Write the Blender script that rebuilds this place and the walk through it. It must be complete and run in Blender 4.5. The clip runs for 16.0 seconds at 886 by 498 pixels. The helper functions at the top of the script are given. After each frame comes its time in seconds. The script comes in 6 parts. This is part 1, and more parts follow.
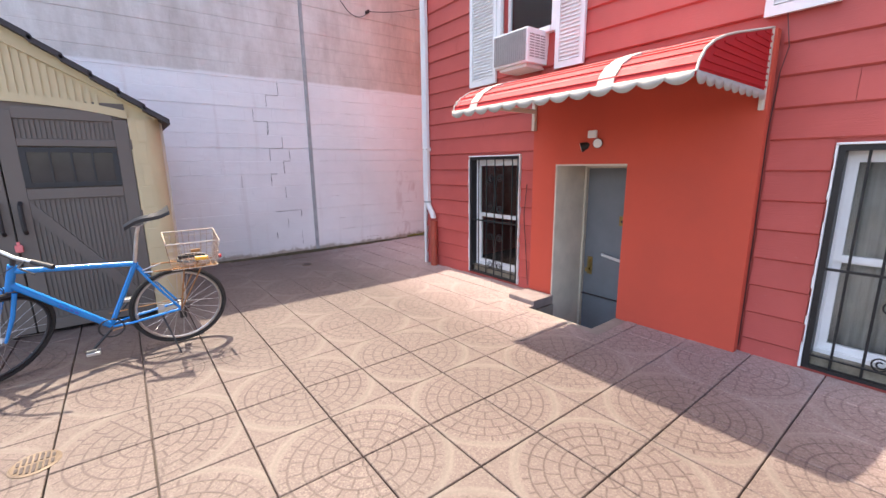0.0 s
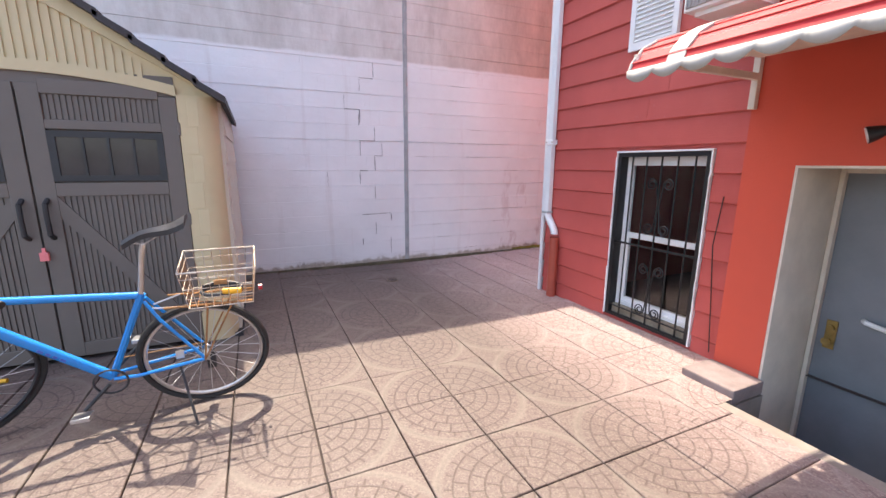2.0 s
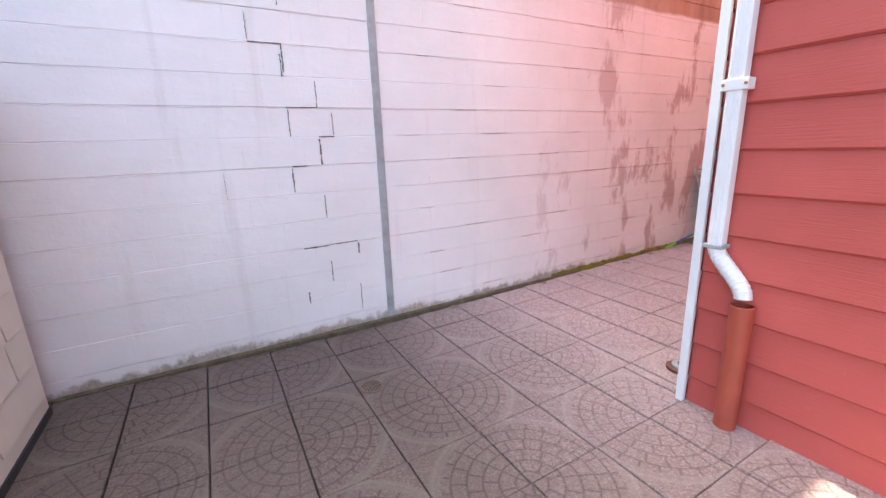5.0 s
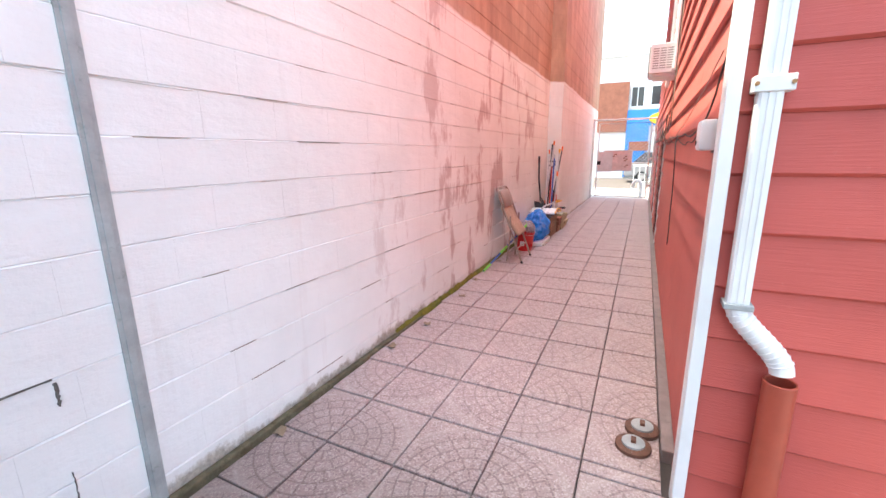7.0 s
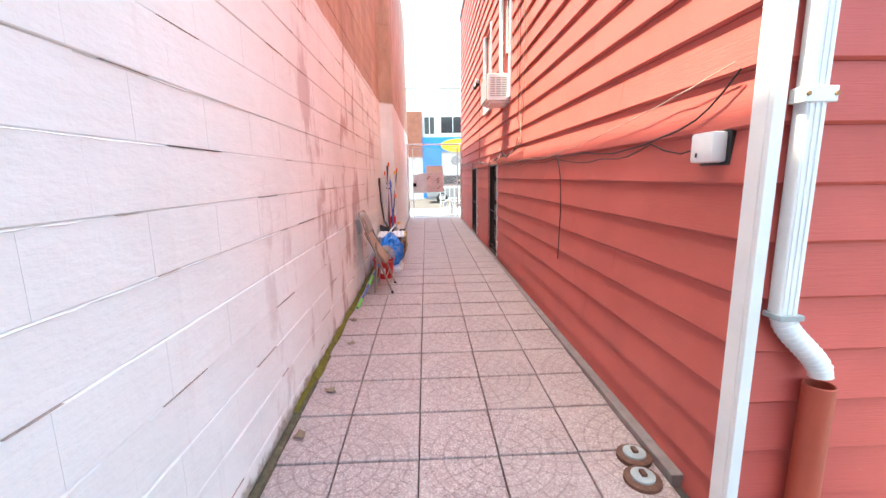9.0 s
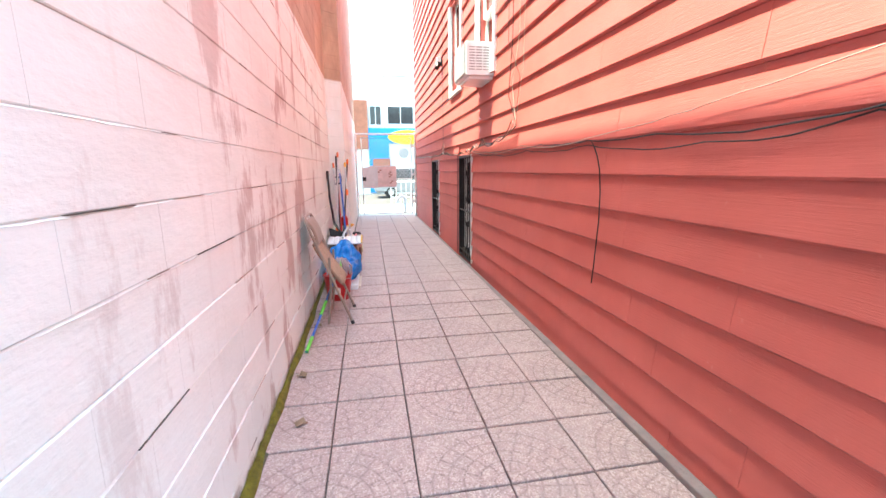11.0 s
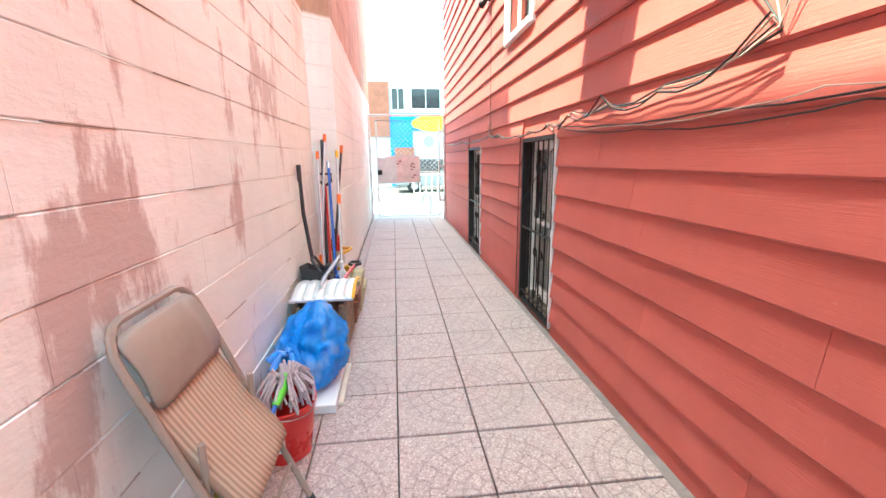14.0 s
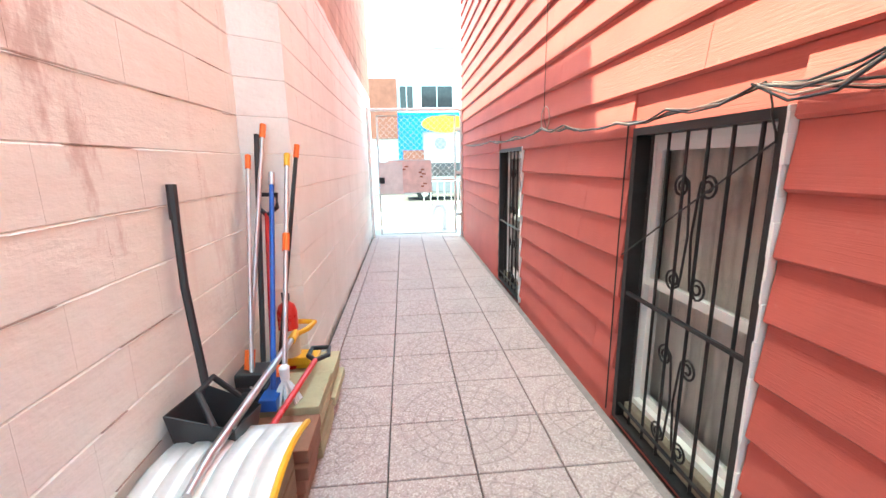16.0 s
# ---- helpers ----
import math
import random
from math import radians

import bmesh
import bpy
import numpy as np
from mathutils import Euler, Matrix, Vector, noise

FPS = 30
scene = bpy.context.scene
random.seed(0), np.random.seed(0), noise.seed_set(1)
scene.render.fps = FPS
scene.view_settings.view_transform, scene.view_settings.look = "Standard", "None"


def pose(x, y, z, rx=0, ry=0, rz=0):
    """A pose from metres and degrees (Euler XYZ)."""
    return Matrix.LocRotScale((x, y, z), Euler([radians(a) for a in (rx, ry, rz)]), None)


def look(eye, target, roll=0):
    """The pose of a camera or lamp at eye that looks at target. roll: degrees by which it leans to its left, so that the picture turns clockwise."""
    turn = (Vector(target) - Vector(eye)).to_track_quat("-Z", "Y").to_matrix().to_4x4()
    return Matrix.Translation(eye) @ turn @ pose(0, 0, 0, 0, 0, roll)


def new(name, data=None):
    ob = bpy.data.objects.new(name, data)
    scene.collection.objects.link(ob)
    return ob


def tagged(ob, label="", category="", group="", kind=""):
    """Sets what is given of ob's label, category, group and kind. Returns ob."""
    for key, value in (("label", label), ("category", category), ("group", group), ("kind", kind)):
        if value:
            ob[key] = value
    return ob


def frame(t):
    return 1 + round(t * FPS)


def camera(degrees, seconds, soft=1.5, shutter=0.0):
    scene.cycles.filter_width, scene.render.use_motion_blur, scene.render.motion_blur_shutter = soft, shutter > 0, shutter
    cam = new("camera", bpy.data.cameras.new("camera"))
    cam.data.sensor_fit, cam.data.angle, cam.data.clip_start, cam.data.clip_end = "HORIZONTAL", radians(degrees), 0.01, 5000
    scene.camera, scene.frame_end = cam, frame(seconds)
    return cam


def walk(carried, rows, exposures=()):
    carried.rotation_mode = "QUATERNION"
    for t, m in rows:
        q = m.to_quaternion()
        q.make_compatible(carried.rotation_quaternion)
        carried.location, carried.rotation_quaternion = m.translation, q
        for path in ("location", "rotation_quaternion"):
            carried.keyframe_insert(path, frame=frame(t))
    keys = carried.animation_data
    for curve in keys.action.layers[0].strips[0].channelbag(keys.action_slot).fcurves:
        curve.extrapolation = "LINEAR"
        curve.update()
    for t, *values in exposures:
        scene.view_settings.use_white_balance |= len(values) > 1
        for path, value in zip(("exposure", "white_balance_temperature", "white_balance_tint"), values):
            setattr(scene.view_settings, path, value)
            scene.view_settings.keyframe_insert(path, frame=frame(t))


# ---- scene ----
cam = camera(94.5, 16.0)
METRES, EYE, TILT, LEAN, TURN = 12.35, 1.425, 0.0, 0.0, -37.7
ROWS = [
    (0.0, 0.0, 0.0, 0.0, -0.15, -11.61, 0.71),
    (0.5, 0.0041, 0.0164, -0.0007, 6.32, -11.77, 0.4),
    (1.0, -0.0074, 0.0438, -0.0019, 10.17, -11.87, 0.08),
    (1.5, -0.0154, 0.0756, -0.0021, 12.13, -11.85, -0.18),
    (2.0, -0.0251, 0.1094, -0.0012, 13.24, -11.72, -0.36),
    (2.5, -0.0392, 0.1429, -0.0033, 14.14, -11.86, -0.42),
    (3.0, -0.0511, 0.1799, -0.0045, 14.26, -12.38, -0.27),
    (3.5, -0.0639, 0.2139, -0.0027, 13.86, -12.96, 0.06),
    (6.0, -0.1263, 0.3785, -0.0001, -4.28, -14.62, 1.84),
    (6.5, -0.1364, 0.404, 0.0, -14.39, -14.07, 1.05),
    (7.0, -0.1448, 0.4277, 0.0008, -26.63, -12.92, 0.67),
    (7.5, -0.145, 0.4519, -0.0015, -37.54, -10.79, 0.39),
    (8.0, -0.1507, 0.4703, -0.0005, -45.67, -9.51, 0.25),
    (8.5, -0.1624, 0.488, -0.0005, -51.26, -9.52, 0.7),
    (9.0, -0.1665, 0.5048, -0.0017, -54.67, -10.07, 0.91),
    (11.5, -0.0779, 0.5974, -0.0022, -63.04, -11.23, 0.46),
    (12.0, -0.0503, 0.6162, -0.001, -63.04, -11.57, 0.47),
    (12.5, -0.0164, 0.6321, -0.0013, -62.66, -11.81, 0.58),
    (13.0, 0.0117, 0.6526, -0.0013, -61.54, -11.83, 0.69),
    (13.5, 0.0394, 0.6738, -0.0014, -60.61, -12.36, 0.73),
    (14.0, 0.0722, 0.6933, -0.0005, -59.04, -12.33, 0.69),
    (14.5, 0.1011, 0.717, 0.0002, -58.65, -12.35, 0.85),
    (15.0, 0.131, 0.7378, -0.0012, -58.26, -12.4, 0.95),
    (15.5, 0.1655, 0.7576, 0.002, -58.06, -12.36, 1.12),
    (16.0, 0.198, 0.7809, 0.0023, -57.67, -11.92, 0.91),
]
walk(cam, [(t, pose(0, 0, EYE, TILT, LEAN, TURN) @ pose(METRES * x, METRES * y, METRES * z, 90 + pitch, roll, yaw)) for t, x, y, z, yaw, pitch, roll in ROWS],
     [(0, 1.7, 7000, 14), (3.5, 1.9, 7000, 14), (6.0, 2.43, 7200, 5), (9.0, 2.57, 6800, -6), (11.5, 2.93, 6100, -19), (13.5, 3.1, 5950, -28), (16.0, 3.12, 6000, -28)])

# ---- light ----
SUN = Vector((0.03, 1.0, 2.45)).normalized()
world = bpy.data.worlds.new("world")
scene.world = world
world.use_nodes = True
sky = world.node_tree.nodes.new("ShaderNodeTexSky")
sky.sky_type, sky.sun_disc = "NISHITA", False
sky.sun_elevation = math.asin(SUN.z)
sky.sun_rotation = math.atan2(SUN.x, SUN.y)
sky.air_density, sky.dust_density, sky.ozone_density = 1.0, 3.0, 1.0
world.node_tree.links.new(sky.outputs[0], world.node_tree.nodes["Background"].inputs[0])
world.node_tree.nodes["Background"].inputs[1].default_value = 0.19
sun = new("sun", bpy.data.lights.new("sun", "SUN"))
sun.data.energy, sun.data.angle, sun.data.color = 2.9, radians(0.6), (1.0, 0.93, 0.80)
sun.matrix_world = look(SUN * 40, (0, 0, 0))


# ---- materials ----
def shader(name):
    m = bpy.data.materials.new(name)
    m.use_nodes = True
    nt = m.node_tree
    return m, nt, nt.nodes["Principled BSDF"]


def node(nt, kind, **values):
    n = nt.nodes.new("ShaderNode" + kind)
    for k, v in values.items():
        if k == "op":
            n.operation = v
        elif k == "blend":
            n.data_type, n.blend_type = "RGBA", v
        elif k == "feature":
            n.feature = v
    return n


def math_node(nt, op, a, b=None, clamp=False):
    n = node(nt, "Math", op=op)
    n.use_clamp = clamp
    for i, v in enumerate((a, b)):
        if v is None:
            continue
        if isinstance(v, (int, float)):
            n.inputs[i].default_value = v
        else:
            nt.links.new(v, n.inputs[i])
    return n.outputs[0]


def mix(nt, fac, a, b, blend="MIX"):
    n = node(nt, "Mix", blend=blend)
    for s, v in ((n.inputs[0], fac), (n.inputs[6], a), (n.inputs[7], b)):
        if isinstance(v, (int, float)):
            s.default_value = v
        elif isinstance(v, tuple):
            s.default_value = (*v, 1)
        else:
            nt.links.new(v, s)
    return n.outputs[2]


def noise_at(nt, vec, scale, detail=4, rough=0.6):
    n = node(nt, "TexNoise")
    n.inputs["Scale"].default_value, n.inputs["Detail"].default_value, n.inputs["Roughness"].default_value = scale, detail, rough
    nt.links.new(vec, n.inputs["Vector"])
    return n.outputs[0]


def ramp(nt, value, lo, hi):
    n = node(nt, "MapRange")
    n.inputs[1].default_value, n.inputs[2].default_value = lo, hi
    nt.links.new(value, n.inputs[0])
    return n.outputs[0]


def position(nt):
    return node(nt, "NewGeometry").outputs["Position"]


def stretched(nt, vec, s):
    n = node(nt, "VectorMath", op="MULTIPLY")
    n.inputs[1].default_value = s
    nt.links.new(vec, n.inputs[0])
    return n.outputs[0]


def relief(nt, bsdf, height, strength=0.3, dist=0.005):
    b = node(nt, "Bump")
    b.inputs["Strength"].default_value, b.inputs["Distance"].default_value = strength, dist
    nt.links.new(height, b.inputs["Height"])
    nt.links.new(b.outputs[0], bsdf.inputs["Normal"])


def plain(name, color, rough=0.6, metal=0.0, vary=0.15, scale=6.0, bump=0.1, grain=60.0, stain=None, spread=(0.58, 0.75), stretch=(1, 1, 1), each=0.0):
    """Paint, plastic, metal or stone: base colour with two scales of variation, optional stains, fine relief."""
    m, nt, bsdf = shader(name)
    p = stretched(nt, position(nt), stretch)
    big, fine = noise_at(nt, p, scale), noise_at(nt, p, grain, 3)
    dark = tuple(c * (1 - vary) for c in color)
    light = tuple(min(1, c * (1 + vary)) for c in color)
    c = mix(nt, ramp(nt, big, 0.3, 0.7), dark, light)
    c = mix(nt, math_node(nt, "MULTIPLY", ramp(nt, fine, 0.35, 0.7), vary), c, dark)
    if stain:
        c = mix(nt, ramp(nt, noise_at(nt, p, scale * 2.3, 8, 0.7), *spread), c, stain)
    if each:
        r = node(nt, "ObjectInfo").outputs["Random"]
        c = mix(nt, math_node(nt, "MULTIPLY", r, each), c, tuple(v * 0.55 for v in color))
    nt.links.new(c, bsdf.inputs["Base Color"])
    rr = node(nt, "MapRange")
    rr.inputs[3].default_value, rr.inputs[4].default_value = max(0.03, rough - 0.1), min(1, rough + 0.1)
    nt.links.new(big, rr.inputs[0])
    nt.links.new(rr.outputs[0], bsdf.inputs["Roughness"])
    bsdf.inputs["Metallic"].default_value = metal
    if bump:
        relief(nt, bsdf, fine, bump)
    return m


def siding_paint(name, color):
    """Painted clapboard: wood grain embossed along the boards, faded and chalky in places."""
    m, nt, bsdf = shader(name)
    pos = position(nt)
    grain = noise_at(nt, stretched(nt, pos, (5, 5, 130)), 1.0, 5, 0.65)
    fade = noise_at(nt, pos, 1.6, 5)
    spots = noise_at(nt, pos, 24, 3)
    r = node(nt, "ObjectInfo").outputs["Random"]
    c = mix(nt, ramp(nt, fade, 0.3, 0.72), tuple(v * 0.9 for v in color), tuple(min(1, v * 1.1 + 0.012) for v in color))
    c = mix(nt, math_node(nt, "MULTIPLY", r, 0.3), c, tuple(v * 0.82 for v in color))
    c = mix(nt, math_node(nt, "MULTIPLY", ramp(nt, spots, 0.68, 0.8), 0.16), c, (0.62, 0.4, 0.36))
    nt.links.new(c, bsdf.inputs["Base Color"])
    bsdf.inputs["Roughness"].default_value = 0.6
    relief(nt, bsdf, grain, 0.45, 0.004)
    return m


def block_wall():
    """Concrete block, painted white up to 2.8 m and bare above, with grime at the foot and patches of worn paint."""
    m, nt, bsdf = shader("painted_block")
    pos = position(nt)
    sep = node(nt, "SeparateXYZ")
    nt.links.new(pos, sep.inputs[0])
    z, x = sep.outputs[2], sep.outputs[0]
    big, fine = noise_at(nt, pos, 1.1, 5), noise_at(nt, pos, 45, 4)
    blotch = noise_at(nt, stretched(nt, pos, (1, 1, 0.35)), 3.2, 8, 0.68)
    white = mix(nt, ramp(nt, big, 0.3, 0.7), (0.78, 0.775, 0.77), (0.88, 0.875, 0.87))
    # towards the street the paint turns cream, with flaking to old red paint
    alley = ramp(nt, x, 2.6, 7.5)
    # green put into the cream to cancel red light bounced off the siding
    white = mix(nt, alley, white, mix(nt, ramp(nt, big, 0.3, 0.7), (0.72, 0.72, 0.67), (0.86, 0.86, 0.82)))
    flake = math_node(nt, "MULTIPLY", ramp(nt, math_node(nt, "ADD", blotch, math_node(nt, "MULTIPLY", math_node(nt, "SUBTRACT", noise_at(nt, pos, 0.9, 2), 0.5), 0.5)), 0.565, 0.625), ramp(nt, x, 3.4, 6.0), True)
    far = ramp(nt, x, 10.5, 8.5)
    white = mix(nt, math_node(nt, "MULTIPLY", math_node(nt, "MULTIPLY", flake, far), 0.6), white, (0.34, 0.17, 0.145))
    streak = noise_at(nt, stretched(nt, pos, (7, 7, 0.5)), 1.0, 4)
    white = mix(nt, math_node(nt, "MULTIPLY", ramp(nt, streak, 0.6, 0.8), 0.3), white, (0.52, 0.42, 0.38))
    bare_yard = mix(nt, ramp(nt, blotch, 0.3, 0.7), (0.76, 0.73, 0.69), (0.50, 0.46, 0.42))
    bare_alley = mix(nt, ramp(nt, blotch, 0.3, 0.7), (0.55, 0.36, 0.24), (0.30, 0.19, 0.13))
    bare = mix(nt, ramp(nt, x, 2.6, 6.5), bare_yard, bare_alley)
    edge = math_node(nt, "ADD", z, math_node(nt, "MULTIPLY", math_node(nt, "SUBTRACT", big, 0.5), 0.12))
    c = mix(nt, ramp(nt, edge, 2.77, 2.80), white, bare)
    crumble = math_node(nt, "ADD", math_node(nt, "MULTIPLY", blotch, 0.26), math_node(nt, "MULTIPLY", noise_at(nt, pos, 11, 6, 0.7), 0.12))
    foot = math_node(nt, "SUBTRACT", math_node(nt, "SUBTRACT", crumble, 0.09), z)
    c = mix(nt, math_node(nt, "MULTIPLY", ramp(nt, foot, 0.0, 0.12), 0.3), c, (0.42, 0.37, 0.31))
    c = mix(nt, math_node(nt, "MULTIPLY", ramp(nt, foot, 0.05, 0.085), 0.7), c, mix(nt, ramp(nt, fine, 0.35, 0.6), (0.15, 0.11, 0.07), (0.36, 0.29, 0.20)))
    c = mix(nt, math_node(nt, "MULTIPLY", ramp(nt, foot, 0.14, 0.2), 0.4), c, (0.10, 0.10, 0.05))
    nt.links.new(c, bsdf.inputs["Base Color"])
    bsdf.inputs["Roughness"].default_value = 0.75
    trowel = noise_at(nt, stretched(nt, pos, (0.6, 1, 1.5)), 9, 6, 0.6)
    rough = math_node(nt, "ADD", math_node(nt, "MULTIPLY", fine, 0.3), math_node(nt, "MULTIPLY", trowel, 2.2))
    relief(nt, bsdf, math_node(nt, "ADD", rough, math_node(nt, "MULTIPLY", blotch, 1.2)), 0.42, 0.008)
    return m


TILE, TILE_Y, GX, GY = 0.4135, 0.4165, 3.258, 5.425


def paving():
    """Pressed terrazzo slabs; four slabs together carry a ring pattern of small setts."""
    m, nt, bsdf = shader("terrazzo_paving")
    pos = position(nt)
    sep = node(nt, "SeparateXYZ")
    nt.links.new(pos, sep.inputs[0])
    local = []
    for s, g, per in ((sep.outputs[0], GX, 2 * TILE), (sep.outputs[1], GY + TILE_Y, 2 * TILE_Y)):
        u = math_node(nt, "DIVIDE", math_node(nt, "SUBTRACT", s, g), per)
        u = math_node(nt, "SUBTRACT", u, math_node(nt, "ROUND", u))
        local.append(math_node(nt, "MULTIPLY", u, per))
    r = math_node(nt, "SQRT", math_node(nt, "ADD", math_node(nt, "POWER", local[0], 2), math_node(nt, "POWER", local[1], 2)))
    ang = math_node(nt, "ARCTAN2", local[1], local[0])
    ring = math_node(nt, "DIVIDE", r, 0.072)
    k = math_node(nt, "FLOOR", ring)
    fr = math_node(nt, "SUBTRACT", ring, k)
    # distance to the nearest ring line, in metres
    dring = math_node(nt, "MULTIPLY", math_node(nt, "MINIMUM", fr, math_node(nt, "SUBTRACT", 1, fr)), 0.072)
    count = math_node(nt, "MULTIPLY", math_node(nt, "ADD", k, 0.6), 5.0)
    count = math_node(nt, "ROUND", count)
    a = math_node(nt, "MULTIPLY", math_node(nt, "DIVIDE", ang, 6.28318), count)
    a = math_node(nt, "ADD", a, math_node(nt, "MULTIPLY", k, 0.37))
    fa = math_node(nt, "SUBTRACT", a, math_node(nt, "ROUND", a))
    drad = math_node(nt, "DIVIDE", math_node(nt, "MULTIPLY", math_node(nt, "MULTIPLY", math_node(nt, "ABSOLUTE", fa), 6.28318), r), count)
    line = math_node(nt, "MINIMUM", dring, drad)
    inside = math_node(nt, "LESS_THAN", r, 0.40)
    wob = noise_at(nt, pos, 30, 2)
    line = math_node(nt, "ADD", line, math_node(nt, "MULTIPLY", math_node(nt, "SUBTRACT", wob, 0.5), 0.004))
    groove = math_node(nt, "MULTIPLY", ramp(nt, line, 0.0075, 0.002), inside)
    rim = math_node(nt, "ABSOLUTE", math_node(nt, "SUBTRACT", r, 0.425))
    groove = math_node(nt, "MAXIMUM", groove, math_node(nt, "MULTIPLY", ramp(nt, rim, 0.014, 0.004), 0.3))
    wear = ramp(nt, noise_at(nt, pos, 1.3, 5), 0.35, 0.7)
    groove = math_node(nt, "MULTIPLY", groove, math_node(nt, "ADD", math_node(nt, "MULTIPLY", wear, 0.35), 0.65))
    groove = math_node(nt, "MULTIPLY", groove, math_node(nt, "ADD", math_node(nt, "MULTIPLY", ramp(nt, sep.outputs[0], 4.2, 2.0), 0.45), 0.55))
    chips = node(nt, "TexVoronoi")
    chips.inputs["Scale"].default_value = 130
    nt.links.new(pos, chips.inputs["Vector"])
    hue = node(nt, "SeparateColor")
    nt.links.new(chips.outputs["Color"], hue.inputs[0])
    c = mix(nt, ramp(nt, hue.outputs[0], 0.5, 0.9), (0.42, 0.30, 0.285), (0.58, 0.465, 0.435))
    c = mix(nt, ramp(nt, hue.outputs[1], 0.75, 0.9), c, (0.31, 0.215, 0.205))
    rnd = node(nt, "ObjectInfo").outputs["Random"]
    c = mix(nt, math_node(nt, "MULTIPLY", rnd, 0.35), c, (0.40, 0.31, 0.29))
    band = ramp(nt, math_node(nt, "ABSOLUTE", math_node(nt, "SUBTRACT", r, 0.432)), 0.03, 0.012)
    c = mix(nt, math_node(nt, "MULTIPLY", band, math_node(nt, "ADD", math_node(nt, "MULTIPLY", ramp(nt, sep.outputs[0], 4.2, 2.0), 0.38), 0.09)), c, (0.66, 0.56, 0.52))
    dirt = noise_at(nt, pos, 3.5, 8, 0.7)
    c = mix(nt, math_node(nt, "MULTIPLY", ramp(nt, dirt, 0.5, 0.75), 0.35), c, (0.30, 0.23, 0.21))
    c = mix(nt, math_node(nt, "MULTIPLY", groove, 0.8), c, mix(nt, 1.0, c, (0.38, 0.33, 0.32), "MULTIPLY"))
    # slabs darkened and slightly browned towards the yard, offsetting its strong sunlight in colour
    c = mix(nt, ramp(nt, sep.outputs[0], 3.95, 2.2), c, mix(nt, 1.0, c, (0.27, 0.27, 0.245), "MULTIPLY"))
    nt.links.new(c, bsdf.inputs["Base Color"])
    bsdf.inputs["Roughness"].default_value = 0.62
    h = math_node(nt, "SUBTRACT", math_node(nt, "MULTIPLY", hue.outputs[0], 0.25), groove)
    relief(nt, bsdf, h, 0.5, 0.004)
    return m


def glass(name, tint=(0.9, 0.93, 0.92)):
    m, nt, bsdf = shader(name)
    bsdf.inputs["Base Color"].default_value = (*tint, 1)
    bsdf.inputs["Transmission Weight"].default_value = 1.0
    bsdf.inputs["Roughness"].default_value = 0.02
    bsdf.inputs["IOR"].default_value = 1.45
    return m


def plastic_film(name, color):
    """Thin crumpled film: glossy, with finer creases and the pale contents showing through in places."""
    m, nt, bsdf = shader(name)
    fold = noise_at(nt, position(nt), 14, 4)
    c = mix(nt, ramp(nt, fold, 0.35, 0.7), color, tuple(min(1, c * 1.5 + 0.02) for c in color))
    c = mix(nt, math_node(nt, "MULTIPLY", ramp(nt, noise_at(nt, position(nt), 5.5, 2), 0.55, 0.68), 0.55), c, (0.35, 0.62, 0.95))
    nt.links.new(c, bsdf.inputs["Base Color"])
    bsdf.inputs["Roughness"].default_value = 0.22
    bsdf.inputs["Transmission Weight"].default_value = 0.25
    relief(nt, bsdf, noise_at(nt, stretched(nt, position(nt), (1.0, 2.2, 0.7)), 26, 5, 0.7), 0.9, 0.012)
    return m


M_SIDE = siding_paint("red_siding", (0.48, 0.101, 0.083))
M_REAR = siding_paint("dusky_red_siding", (0.50, 0.083, 0.068))
M_STUCCO = plain("red_stucco", (0.60, 0.085, 0.048), 0.8, vary=0.06, scale=2.0, bump=0.25, grain=90)
M_BLOCK = block_wall()
M_CRACK = plain("dark_crack", (0.13, 0.115, 0.105), 0.95, vary=0.4, scale=25)
M_JOINT = plain("weathered_joint", (0.42, 0.34, 0.30), 0.95, vary=0.35, scale=20)
M_SEAM = plain("grey_sealant", (0.36, 0.38, 0.38), 0.7, vary=0.2, scale=9, stain=(0.2, 0.24, 0.2))
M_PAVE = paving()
M_GROUT = plain("dark_grout", (0.075, 0.06, 0.055), 0.95, vary=0.3, scale=4, stain=(0.06, 0.08, 0.03))
M_CONC = plain("pale_concrete", (0.25, 0.215, 0.185), 0.85, vary=0.2, scale=5, bump=0.3, stain=(0.2, 0.17, 0.13))
M_SILL = plain("mossy_concrete", (0.24, 0.21, 0.16), 0.9, vary=0.35, scale=9, bump=0.5, stain=(0.09, 0.10, 0.04))
M_WHITE = plain("white_paint", (0.78, 0.79, 0.79), 0.4, vary=0.05, scale=5, bump=0.03, stain=(0.55, 0.53, 0.5), spread=(0.68, 0.85))
M_CREAM = plain("cream_paint", (0.66, 0.60, 0.50), 0.55, vary=0.1, scale=5)
M_BLACK = plain("black_iron", (0.022, 0.021, 0.022), 0.45, 0.3, vary=0.3, scale=14, stain=(0.05, 0.03, 0.02), spread=(0.66, 0.8))
M_BLACKPL = plain("black_plastic", (0.025, 0.025, 0.027), 0.5, vary=0.2)
M_GLASS = glass("window_glass")
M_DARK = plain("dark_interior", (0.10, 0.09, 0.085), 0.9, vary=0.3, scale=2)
M_CURTAIN = plain("net_curtain", (0.74, 0.68, 0.64), 0.9, vary=0.15, scale=8, bump=0.2)
M_DOOR = plain("grey_door_paint", (0.19, 0.21, 0.235), 0.42, vary=0.12, scale=3)
M_BRASS = plain("aged_brass", (0.36, 0.25, 0.09), 0.4, 0.8, vary=0.3, scale=30)
M_AWNRED = plain("red_awning_enamel", (0.46, 0.013, 0.018), 0.7, vary=0.08, scale=4, bump=0.02)
